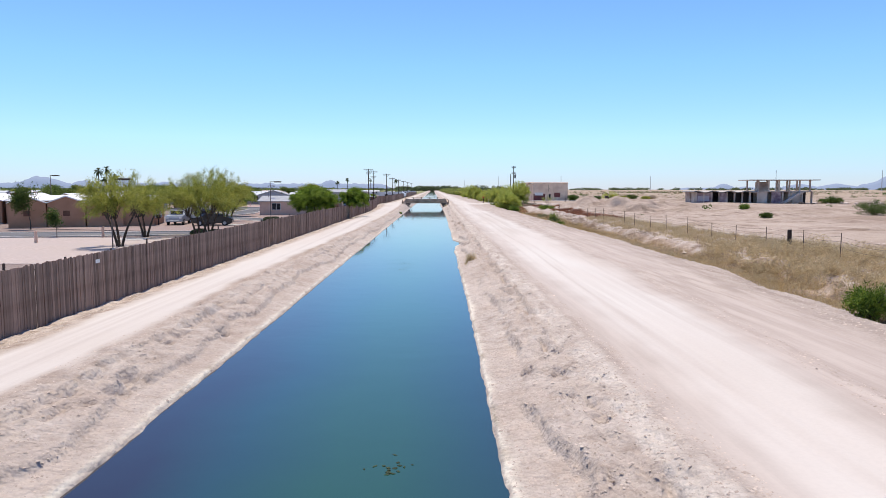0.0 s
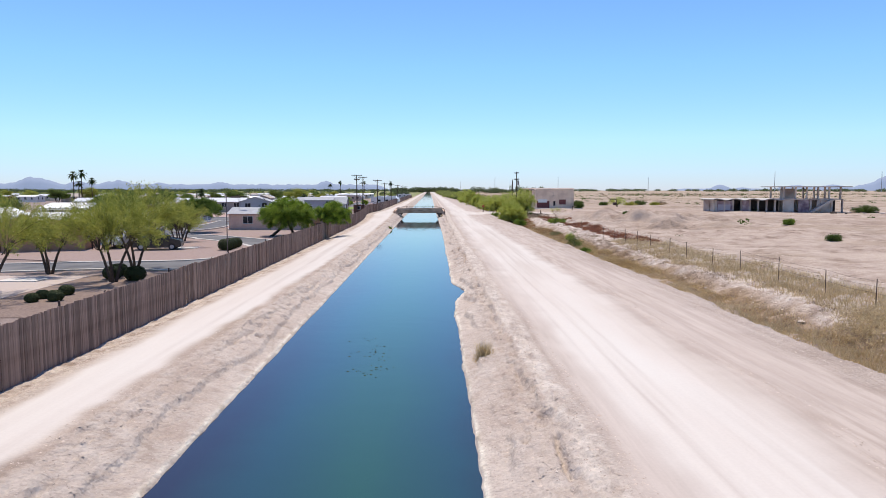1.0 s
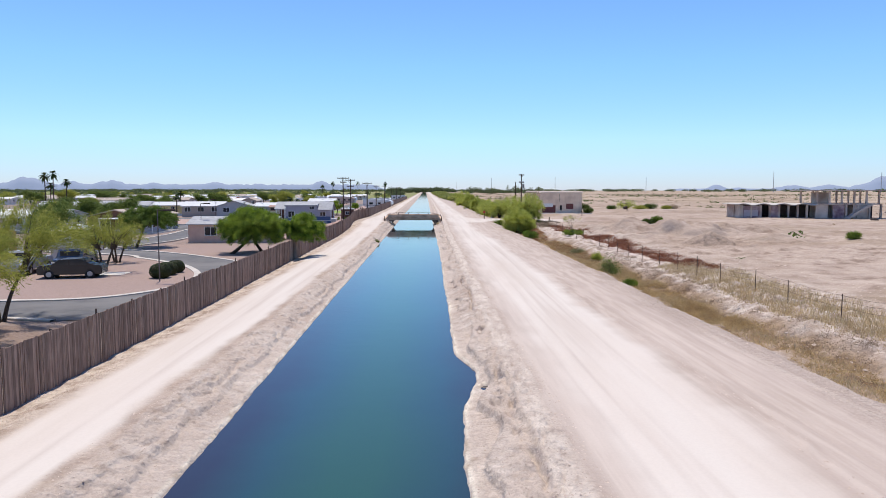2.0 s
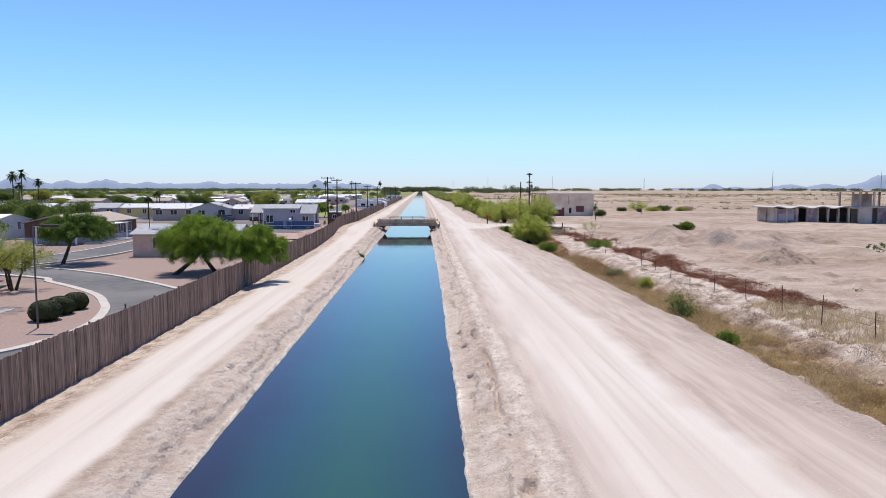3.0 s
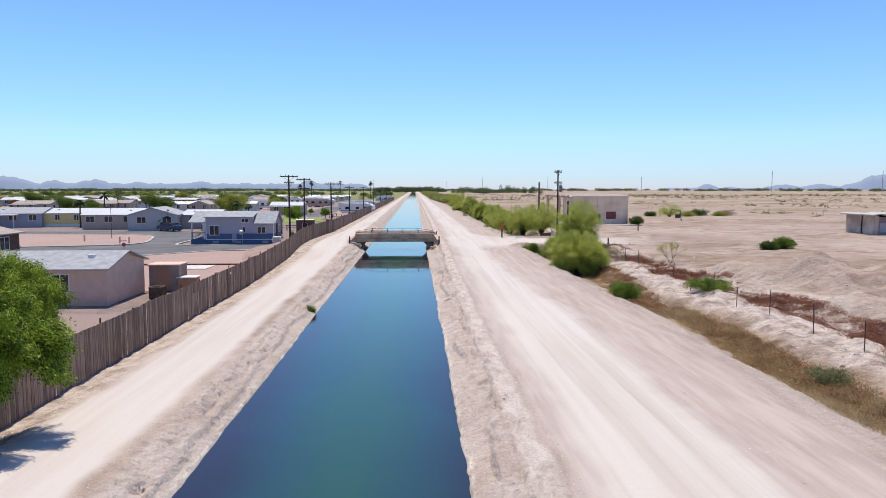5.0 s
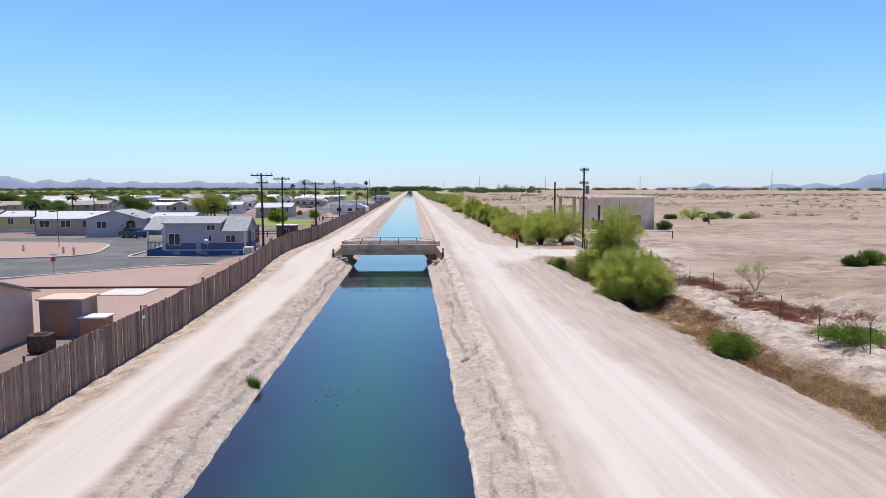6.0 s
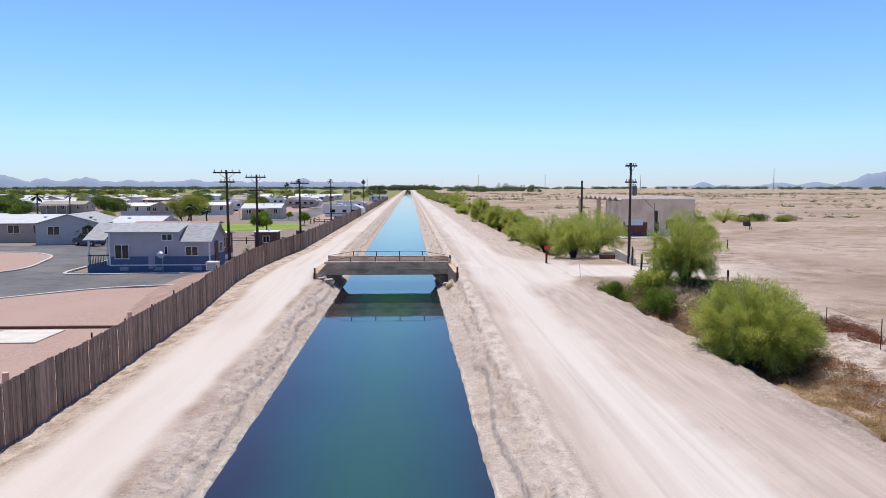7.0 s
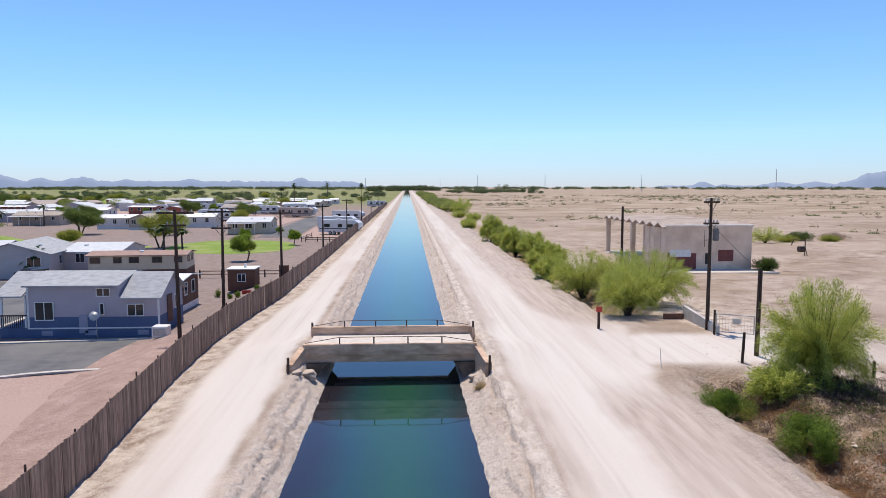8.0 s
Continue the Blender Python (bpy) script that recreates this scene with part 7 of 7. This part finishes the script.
# wire fence along the desert edge
WF = thing("wire_fence", 0, 0, 0, "sagging wire fence on thin rusty posts", "fence", kind="structure")
yy, prev = 20.0, None
rg = random.Random(15)
while yy < 132:
    x = 18.6 + 0.5 * math.sin(yy * 0.05) + rg.uniform(-0.1, 0.1)
    z = gz(x, yy)
    h = rg.uniform(1.15, 1.35)
    part("post", tubes(((x, yy, z - 0.3), (x + rg.uniform(-0.06, 0.06), yy + rg.uniform(-0.05, 0.05), z + h), 0.022, 0.02), n=5), STEEL, WF)
    if prev:
        for f in (0.55, 0.8, 1.0):
            part("wire", tubes(((prev[0], prev[1], prev[2] + 1.15 * f), ((prev[0] + x) / 2, (prev[1] + yy) / 2, (prev[2] + z) / 2 + 1.12 * f - 0.04), 0.006, 0.006), (((prev[0] + x) / 2, (prev[1] + yy) / 2, (prev[2] + z) / 2 + 1.12 * f - 0.04), (x, yy, z + 1.15 * f), 0.006, 0.006), n=3), STEEL, WF)
    prev = (x, yy, z)
    yy += rg.uniform(3.2, 4.2)
post_thing("timber_post", "thick dark timber fence post", 18.9, 36.2, 1.05, 0.115, POLEWOOD, 10, group="timber posts")
for x, y, h in ((32.8, 171.0, 1.1), (21.8, 147.5, 1.0), (19.6, 149.3, 1.2)):
    post_thing("timber_post", "short dark timber post on bare ground", x, y, h * 0.85, 0.08, POLEWOOD, 8, group="timber posts")
post_thing("leaning_post", "leaning dark timber post by the driveway", 16.7, 150.4, 1.6, 0.08, POLEWOOD, 8, (0.12, 0.1))
post_thing("marker_stake", "thin pale marker stake", 12.1, 149.5, 1.0, 0.02, WHITE, 5, (-0.12, 0))
sg = thing("small_sign", 11.6, 159.3, gz(11.6, 159.3), "small faded red sign on a dark post", "sign")
part("post", boxes((-0.08, 0.08, -0.06, 0.06, -0.2, 1.25), bev=0.01), POLEWOOD, sg)
part("plate", boxes((-0.2, 0.2, -0.09, -0.065, 1.1, 1.45), bev=0.01), REDPAINT, sg)
gt = thing("pipe_gate", 19.4, 156.8, 0, "closed wire and pipe gate across the driveway", "gate")
part("gate_frame", tubes(((-0.95, 0.5, 0.15), (-0.95, 0.5, 1.35), 0.035, 0.035), ((0.95, -0.5, 0.15), (0.95, -0.5, 1.35), 0.035, 0.035), ((-0.95, 0.5, 1.3), (0.95, -0.5, 1.3), 0.03, 0.03), ((-0.95, 0.5, 0.2), (0.95, -0.5, 0.2), 0.03, 0.03)), GALV, gt)
part("mesh_wire", tubes(*[((-0.95 + 1.9 * k / 12, 0.5 - k / 12, 0.2), (-0.95 + 1.9 * k / 12, 0.5 - k / 12, 1.3), 0.006, 0.006) for k in range(1, 12)], n=3), GALV, gt)
part("notice_plate", boxes((-0.2, 0.3, -0.1, -0.06, 0.75, 1.1)), KERB, gt)
for px_, py_ in ((-1.05, 0.55), (1.1, -0.6)):
    part("gate_post", tubes(((px_, py_, -0.2), (px_, py_, 1.55), 0.07, 0.07)), POLEWOOD, gt)
wl = thing("low_wall", 18.6, 160.0, 0, "low pale concrete wall beside the gate", "wall")
bm = bmesh.new()
prism(bm, [(-2.6, -0.2), (2.6, -0.2), (2.6, 0.9), (-2.6, 0.5)], "x", -0.12, 0.12)
part("wall_slab", bm, KERB, wl)
part("beam", boxes((-1.6, -0.2, 2.2, 2.4, -0.1, 0.4), bev=0.02), BROWN, wl)
vs = thing("well_head", 52.0, 204.5, gz(52, 204.5), "dark bent pipe well head standing in the desert", "well")
part("pipe", tubes(((0, 0, -0.2), (0, 0, 2.0), 0.07, 0.07), ((0, 0, 2.0), (-1.6, 0, 2.2), 0.06, 0.06), ((-1.6, 0, 2.2), (-1.9, 0, 1.4), 0.06, 0.06), ((0.4, 0, -0.2), (0, 0, 1.2), 0.05, 0.05)), STEEL, vs)
part("drum", tubes(((-0.9, 0, 0.9), (-0.1, 0, 0.9), 0.4, 0.4), n=10), STEEL, vs)


# leafless saplings
def bare_tree(x, y, h, seed):
    rg = random.Random(seed)
    t = thing("bare_sapling", x, y, gz(x, y), "nearly leafless pale sapling", "tree", "saplings")
    V, Fc, tips = [], [], []
    for i in range(4):
        a = 1.57 * i
        limb(V, Fc, (0, 0, -0.1), (math.cos(a) * 0.7, math.sin(a) * 0.7, 1), h * 0.3, 0.022, 4, rg, tips, 0.5, 0.55)
    part("trunk", (V, Fc), material("pale_bark", (0.2, 0.15, 0.11), (0.3, 0.23, 0.17), 5.0, 0.9), t)
    v, f = leaf_cloud(tips, 1500, (0.28, 0.28, 0.24), 0.12, 0.016, seed)
    cr = new("crown", fast_mesh("crown", v, f, CREO))
    cr.parent = t


bare_tree(21.4, 127.9, 2.3, 1)
bare_tree(70.0, 172.0, 3.4, 2)
bare_tree(78.0, 180.0, 3.0, 3)


# ---------------------------------------------------------------- grass, weeds and stones
def blades(name, label, pts, hgt, wid, n_each, mat, seed, spread=0.25):
    rs = np.random.RandomState(seed)
    p = np.repeat(pts, n_each, 0)
    n = len(p)
    p = p + np.concatenate([rs.normal(size=(n, 2)) * spread, np.zeros((n, 1))], 1)
    p[:, 2] = ground_z(p[:, 0], p[:, 1]) - 0.02
    hh = hgt * rs.uniform(0.4, 1.25, (n, 1)) * np.repeat(rs.uniform(0.6, 1.3, (len(pts), 1)), n_each, 0)
    a = rs.uniform(0, 6.283, n)
    side = np.stack([np.cos(a), np.sin(a), a * 0], 1) * wid
    lean = np.concatenate([rs.normal(size=(n, 2)) * 0.4, np.ones((n, 1))], 1) * hh
    v = np.stack([p - side, p + side, p + lean], 1).reshape(-1, 3)
    f = np.arange(3 * n).reshape(-1, 3)
    return tagged(new(name, fast_mesh(name, v, f, mat)), label, "grass", kind="stuff")


rs = np.random.RandomState(3)


def low_brush(name, label, pts, r, h, n_each, tri, mat, seed):
    """Low tangled mounds of twigs and leaves."""
    rs_ = np.random.RandomState(seed)
    size = np.repeat(rs_.uniform(0.5, 1.4, len(pts)), n_each)
    p = np.repeat(pts, n_each, 0)
    n = len(p)
    d = rs_.normal(size=(n, 3))
    d /= np.linalg.norm(d, axis=1)[:, None]
    d *= (rs_.rand(n, 1) ** 0.5) * size[:, None] * np.array([r, r, h])
    p[:, :2] += d[:, :2]
    p[:, 2] = np.repeat(ground_z(pts[:, 0], pts[:, 1]), n_each) - 0.06 + np.abs(d[:, 2])
    ax = rs_.normal(size=(n, 3)) + np.array([0, 0, 0.6])
    ax /= np.linalg.norm(ax, axis=1)[:, None]
    sd = np.cross(ax, rs_.normal(size=(n, 3)))
    sd /= np.linalg.norm(sd, axis=1)[:, None]
    ln = tri * rs_.uniform(0.6, 1.5, (n, 1))
    v = np.stack([p - ax * ln * 0.5 - sd * ln * 0.09, p - ax * ln * 0.5 + sd * ln * 0.09, p + ax * ln * 0.5], 1).reshape(-1, 3)
    return tagged(new(name, fast_mesh(name, v, np.arange(3 * n).reshape(-1, 3), mat)), label, "brush", kind="stuff")


def scatter(n, y0, y1, off0, off1, power=1.0, clump=0.22, seed=0):
    y = y0 + (y1 - y0) * rs.rand(n) ** power
    x = shoulder(y) + off0 + (off1 - off0) * rs.rand(n) + 1.1 * sstep(112, 126, y) * (off1 < 4.5)
    x = x + (off1 < 4.5) * np.maximum(0, 2.6 * fbm(y * 0.28, y * 0 + 4.1, 95, 3)) * (1 - (x - shoulder(y) - off0) / max(off1 - off0, 0.1)) * (y > 60)
    keep = fbm(x * clump, y * clump * 0.6, 90 + seed, 3) > rs.uniform(-0.22, 0.12, n)
    keep &= ~((y > 148) & (y < 160))
    return np.stack([x[keep], y[keep], x[keep] * 0], 1)


blades("dry_grass", "straw-coloured dry grass filling the roadside ditch", scatter(5200, 12, 112, 0.8, 3.2, 1.0, 0.2, 0), 0.27, 0.011, 15, DRYG, 1, 0.3)
low_brush("dry_brush", "straw and brown dead brush in the roadside ditch", scatter(3400, 12, 146, 0.8, 3.3, 1.0, 0.35, 6), 0.45, 0.26, 80, 0.1, GOLDB, 11)
low_brush("golden_brush", "golden dry weeds in the roadside ditch", scatter(3600, 60, 118, 0.7, 3.3, 1.0, 0.3, 7), 0.42, 0.3, 80, 0.1, GOLDB, 12)
blades("dry_grass", "straw-coloured dry grass along the wire fence", scatter(5200, 12, 80, 5.0, 8.8, 1.2, 0.15, 1), 0.34, 0.012, 14, DRYG, 2, 0.35)
low_brush("golden_brush", "thick golden dry grass mounds beside the ditch", np.stack([rs.uniform(15.5, 22.0, 420), rs.uniform(22, 41, 420), np.zeros(420)], 1), 0.6, 0.66, 280, 0.14, DRYG, 13)
low_brush("red_weeds", "low dry red-brown weeds in the ditch", scatter(5600, 90, 147, 0.9, 3.4, 0.9, 0.3, 2), 0.45, 0.26, 80, 0.1, RUSTW, 14)
low_brush("red_weeds", "low dry red-brown weeds along the fence line", scatter(3200, 78, 134, 6.7, 9.2, 1.0, 0.35, 3), 0.5, 0.28, 110, 0.1, REDW, 15)
low_brush("grey_brush", "grey tangled dead brush on the ditch bank", scatter(1200, 14, 100, 2.2, 5.6, 1.0, 0.3, 4), 0.5, 0.22, 80, 0.09, DEADB, 16)
far_x, far_y = rs.uniform(22, 460, 7600), 60 + 740 * rs.rand(7600) ** 0.9
keep = (fbm(far_x * 0.02, far_y * 0.03, 120, 3) > rs.uniform(-0.1, 0.14, 7600)) & ~((far_x < 110) & (far_y < 185) & (rs.rand(7600) < 0.75))
far_x, far_y = far_x[keep], far_y[keep]
sizes = rs.uniform(0.15, 0.95, len(far_x)) ** 1.3 * (1 + far_y / 700)
kk = np.repeat(np.arange(len(far_x)), 34)
d3 = rs.normal(size=(len(kk), 3))
d3 /= np.linalg.norm(d3, axis=1)[:, None]
d3 *= (rs.rand(len(kk), 1) ** 0.5) * sizes[kk][:, None] * np.array([1.2, 1.2, 0.75])
cen = np.stack([far_x, far_y, ground_z(far_x, far_y) + 0.05], 1)[kk] + d3
cen[:, 2] = np.maximum(cen[:, 2], ground_z(cen[:, 0], cen[:, 1], False) - 0.05)
tri = cen[:, None, :] + rs.normal(size=(len(kk), 3, 3)) * (sizes[kk] * 0.17)[:, None, None]
half = len(kk) // 2 // 34 * 34
tagged(new("desert_scrub", fast_mesh("desert_scrub", tri[:half].reshape(-1, 3), np.arange(3 * half).reshape(-1, 3), GREYB)), "low dry scrub scattered over the desert", "scrub", kind="stuff")
tagged(new("desert_scrub", fast_mesh("desert_scrub", tri[half:].reshape(-1, 3), np.arange(3 * (len(kk) - half)).reshape(-1, 3), SHRUB)), "low green creosote scrub scattered over the desert", "scrub", kind="stuff")
wx_, wy_ = rs.uniform(20, 170, 9000), 70 + 330 * rs.rand(9000)
wk = (fbm(wx_ * 0.05, wy_ * 0.04, 131, 4) > rs.uniform(-0.08, 0.2, 9000)) & ~((wx_ < 60) & (wy_ < 165) & (rs.rand(9000) < 0.7)) & ~((wx_ > 26) & (wx_ < 38.5) & (wy_ > 185) & (wy_ < 213))
low_brush("dry_weeds", "low straw and olive dry weeds over the open desert", np.stack([wx_[wk], wy_[wk], wx_[wk] * 0], 1), 0.5, 0.2, 42, 0.12, GREYB, 21)
wk2 = wk & (rs.rand(9000) < 0.4)
low_brush("dry_weeds", "low brown dead weeds over the open desert", np.stack([wx_[wk2] + 2.3, wy_[wk2] - 1.7, wx_[wk2] * 0], 1), 0.6, 0.25, 46, 0.12, DEADB, 22)
# Litter under the willow; its near-black colour stands for the crown's shade.
low_brush("shade_litter", "dense dead twigs and litter, coloured dark as the shade under the willow", np.stack([18.2 + rs.normal(size=700) * 1.9, 145.2 + rs.normal(size=700) * 1.7, np.zeros(700)], 1), 0.4, 0.3, 90, 0.1, SHADETWIGS, 23)
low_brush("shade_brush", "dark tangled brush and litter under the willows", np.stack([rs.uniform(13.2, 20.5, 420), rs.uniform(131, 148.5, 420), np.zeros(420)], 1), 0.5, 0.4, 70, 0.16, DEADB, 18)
low_brush("shade_brush", "low green weeds among brush under the willows", np.stack([rs.uniform(14.0, 20.0, 120), rs.uniform(134, 148.0, 120), np.zeros(120)], 1), 0.5, 0.45, 120, 0.12, SHRUB, 19)
for x, y, s, m in ((1.95, 36.3, 0.68, DRYG), (-5.2, 111.6, 0.55, GREENB), (2.7, 148.0, 0.6, DRYG)):
    k = blades("grass_tuft", "dry grass tuft growing at the waterline", np.array([[x, y, 0.0]] * 14), 0.6 * s, 0.01, 40, m, int(y * 10), 0.17 * s)
    tagged(k, category="grass", kind="")


def stones(name, label, pts, size, mat, seed):
    """Angular clods and pebbles, each a squashed octahedron."""
    rs_ = np.random.RandomState(seed)
    n = len(pts)
    base = np.array([(1, 0, 0), (0, 1, 0), (-1, 0, 0), (0, -1, 0), (0, 0, 1)], float)
    s = size * rs_.lognormal(0, 0.4, (n, 1, 1))
    v = base[None] * rs_.uniform(0.6, 1.3, (n, 5, 1)) * s * np.array([1, 1, 0.55])
    a = rs_.uniform(0, 6.283, n)
    c, si = np.cos(a)[:, None], np.sin(a)[:, None]
    v = np.stack([v[..., 0] * c - v[..., 1] * si, v[..., 0] * si + v[..., 1] * c, v[..., 2]], -1) + pts[:, None, :]
    f = np.array([(0, 1, 4), (1, 2, 4), (2, 3, 4), (3, 0, 4)])
    f = (f[None] + 5 * np.arange(n)[:, None, None]).reshape(-1, 3)
    return tagged(new(name, fast_mesh(name, v.reshape(-1, 3), f, mat)), label, "stones", kind="stuff")


CLOD = material("soil_clods", (0.4, 0.325, 0.275), (0.54, 0.455, 0.395), 3.0, 0.95, 0.3, island=0.22)


def along(n, y0, y1, fx0, fx1, power=1.6):
    y = y0 + (y1 - y0) * rs.rand(n) ** power
    a, b = fx0(y), fx1(y)
    x = a + (b - a) * rs.rand(n)
    return np.stack([x, y, ground_z(x, y)], 1)


stones("clods", "loose pale soil clods over the right canal bank", along(30000, 4, 180, lambda y: right_edge(y) + 0.1, lambda y: right_crest(y) + 0.9), 0.017, CLOD, 1)
stones("clods", "loose pale soil clods over the left canal bank", along(30000, 4, 180, lambda y: left_crest(y) - 0.6, lambda y: left_edge(y) - 0.1), 0.014, CLOD, 2)
stones("gravel_strip", "loose gravel at the foot of the slatted fence", along(14000, 12, 170, lambda y: fence_x(y) + 0.05, lambda y: fence_x(y) + 1.1), 0.017, CLOD, 3)
stones("clods", "loose clods along the road shoulder", along(12000, 8, 150, lambda y: shoulder(y) - 0.8, lambda y: shoulder(y) + 1.6), 0.022, CLOD, 4)
stones("clods", "crumbled tread marks along the graded verge", along(3000, 10, 138, lambda y: shoulder(y) - 3.75, lambda y: shoulder(y) - 3.2), 0.016, CLOD, 8)
stones("gravel", "small stones scattered over the ditch bank", along(9000, 12, 170, lambda y: shoulder(y) + 2.5, lambda y: shoulder(y) + 14), 0.045, CLOD, 5)
ga, gr = rs.uniform(0, 6.283, 16000), 2.75 * np.sqrt(rs.rand(16000))
gp = np.stack([29.8 + gr * np.cos(ga), 99.6 + gr * np.sin(ga), np.zeros(16000)], 1)
gp[:, 2] = ground_z(gp[:, 0], gp[:, 1])
stones("gravel_heap", "grey gravel covering a low heap", gp, 0.022, material("grey_gravel", (0.33, 0.255, 0.205), (0.43, 0.345, 0.285), 3.0, 0.95, 0.2, island=0.2), 6)

# ---------------------------------------------------------------- distance
def far_trees(name, label, spots, mat, seed, n=70):
    rs_ = np.random.RandomState(seed)
    V = []
    for x, y, z, r, h in spots:
        p = rs_.normal(size=(n, 3))
        p /= np.linalg.norm(p, axis=1)[:, None]
        p *= rs_.rand(n, 1) ** 0.4 * np.array([r, r, h * 0.5])
        p += (x, y, z + h * 0.52)
        s = r * 0.1
        q = rs_.normal(size=(n, 3, 3)) * s
        V.append((p[:, None, :] + q).reshape(-1, 3))
    v = np.concatenate(V)
    v[:, 2] = np.maximum(v[:, 2], -1.2)
    return tagged(new(name, fast_mesh(name, v, np.arange(len(v)).reshape(-1, 3), mat)), label, "trees", kind="stuff")


rg = random.Random(31)
belt = []
for i in range(210):
    y = rg.choice((600, 660, 740, 860, 1000)) + rg.uniform(-18, 18)
    x = -rg.uniform(20, 0.75 * y)
    belt.append((x, y, -1.1, rg.uniform(2.5, 5), rg.uniform(3.0, 5.5)))
far_trees("tree_belt", "green tree belt beyond the homes", belt, FARG, 1, 300)
far_trees("tree_belt", "yellow-green trees between the homes", [(-rg.uniform(25, 0.68 * y), y, -1.1, rg.uniform(2, 4), rg.uniform(3, 5)) for y in [rg.uniform(380, 620) for _ in range(80)]], FARY, 2, 300)
hor = []
for i in range(900):
    a = rg.uniform(-0.85, 0.85)
    d = rg.uniform(1900, 2900)
    if a > 0.1 and rg.random() < 0.45:
        continue
    hor.append((d * math.sin(a), d * math.cos(a), -0.5, rg.uniform(7, 16), rg.uniform(4, 9)))
far_trees("horizon_trees", "dark tree line along the horizon", hor, FARG, 3, 120)
far_trees("far_grove", "dark grove beyond the canal", [(rg.uniform(60, 170), rg.uniform(950, 1150), 0, rg.uniform(3, 7), rg.choice((3, 4, 5, 9, 12))) for _ in range(36)], FARG, 4, 320)
far_trees("canal_end_trees", "green trees at the far end of the canal", [(rg.uniform(-80, 60), rg.uniform(1500, 1560), -1, rg.uniform(7, 12), rg.uniform(7, 12)) for _ in range(40)], FARG, 5, 320)
far_trees("ditch_thicket", "yellow-green thicket along the ditch", [(rg.uniform(11, 19), y, -0.2, rg.uniform(1.6, 3.2), rg.uniform(2.2, 4.2)) for y in [rg.uniform(372, 950) for _ in range(130)]], FARY, 6, 520)
# Distance haze is put into the material: blue-grey base and a faint blue glow.
HILL = bpy.data.materials.new("hazy_hills")
HILL.use_nodes = True
hb = HILL.node_tree.nodes["Principled BSDF"]
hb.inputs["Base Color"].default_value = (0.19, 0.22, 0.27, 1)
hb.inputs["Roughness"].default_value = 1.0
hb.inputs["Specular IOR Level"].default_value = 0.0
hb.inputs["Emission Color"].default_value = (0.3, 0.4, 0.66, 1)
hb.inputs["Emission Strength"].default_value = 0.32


def hills(name, label, a0, a1, peaks, base, seed, n=240):
    """A far ridge between two bearings (degrees from +y towards +x); peaks: bearing, width and height in degrees."""
    V, Fc = [], []
    D = 4300.0
    for i in range(n + 1):
        a = a0 + (a1 - a0) * i / n
        e = base * max(0.0, min(1.0, (a - a0) * 0.8, (a1 - a) * 0.8))
        for pa, pw, ph in peaks:
            e = max(e, ph * math.exp(-((a - pa) / pw) ** 2))
        e *= 0.82 + 0.36 * (noise.noise(Vector((a * 1.3, seed, 0))) * 0.5 + 0.5) + 0.16 * noise.noise(Vector((a * 3.2, seed, 3))) + 0.06 * noise.noise(Vector((a * 11.0, seed, 5)))
        zt = D * math.tan(radians(e))
        s, c = math.sin(radians(a)), math.cos(radians(a))
        for dd, zz in ((D, -20), (D + 60, zt * 0.55), (D + 130, zt), (D + 330, -20)):
            V.append((dd * s, dd * c, zz))
        if i:
            k = 4 * i
            Fc += [(k - 4 + j, k + j, k + j + 1, k - 3 + j) for j in range(3)]
    ob = new(name, mesh_of(name, V, Fc, HILL, True))
    return tagged(ob, label, "mountains", kind="structure")


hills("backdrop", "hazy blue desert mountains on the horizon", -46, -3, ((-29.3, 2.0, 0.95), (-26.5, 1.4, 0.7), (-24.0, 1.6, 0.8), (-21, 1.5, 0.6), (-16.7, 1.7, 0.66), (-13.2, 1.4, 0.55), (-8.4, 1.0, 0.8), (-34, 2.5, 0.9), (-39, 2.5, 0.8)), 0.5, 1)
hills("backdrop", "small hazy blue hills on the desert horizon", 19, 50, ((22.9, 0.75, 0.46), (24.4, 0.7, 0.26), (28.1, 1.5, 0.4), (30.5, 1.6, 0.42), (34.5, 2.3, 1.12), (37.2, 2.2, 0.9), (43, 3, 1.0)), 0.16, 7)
for a, d, h in ((2.6, 2000, 28), (5.4, 1700, 34), (10.5, 1600, 33), (17.5, 1500, 30), (26.5, 1500, 40), (33.2, 1500, 38), (-3.2, 1600, 26)):
    x, y = d * math.sin(radians(a)), d * math.cos(radians(a))
    m = thing("radio_mast", x, y, 0, "thin grey radio mast on the horizon", "mast", "masts")
    part("lattice", tubes(((0, 0, -1), (0, 0, h), 0.7, 0.4), n=4), GALV, m)
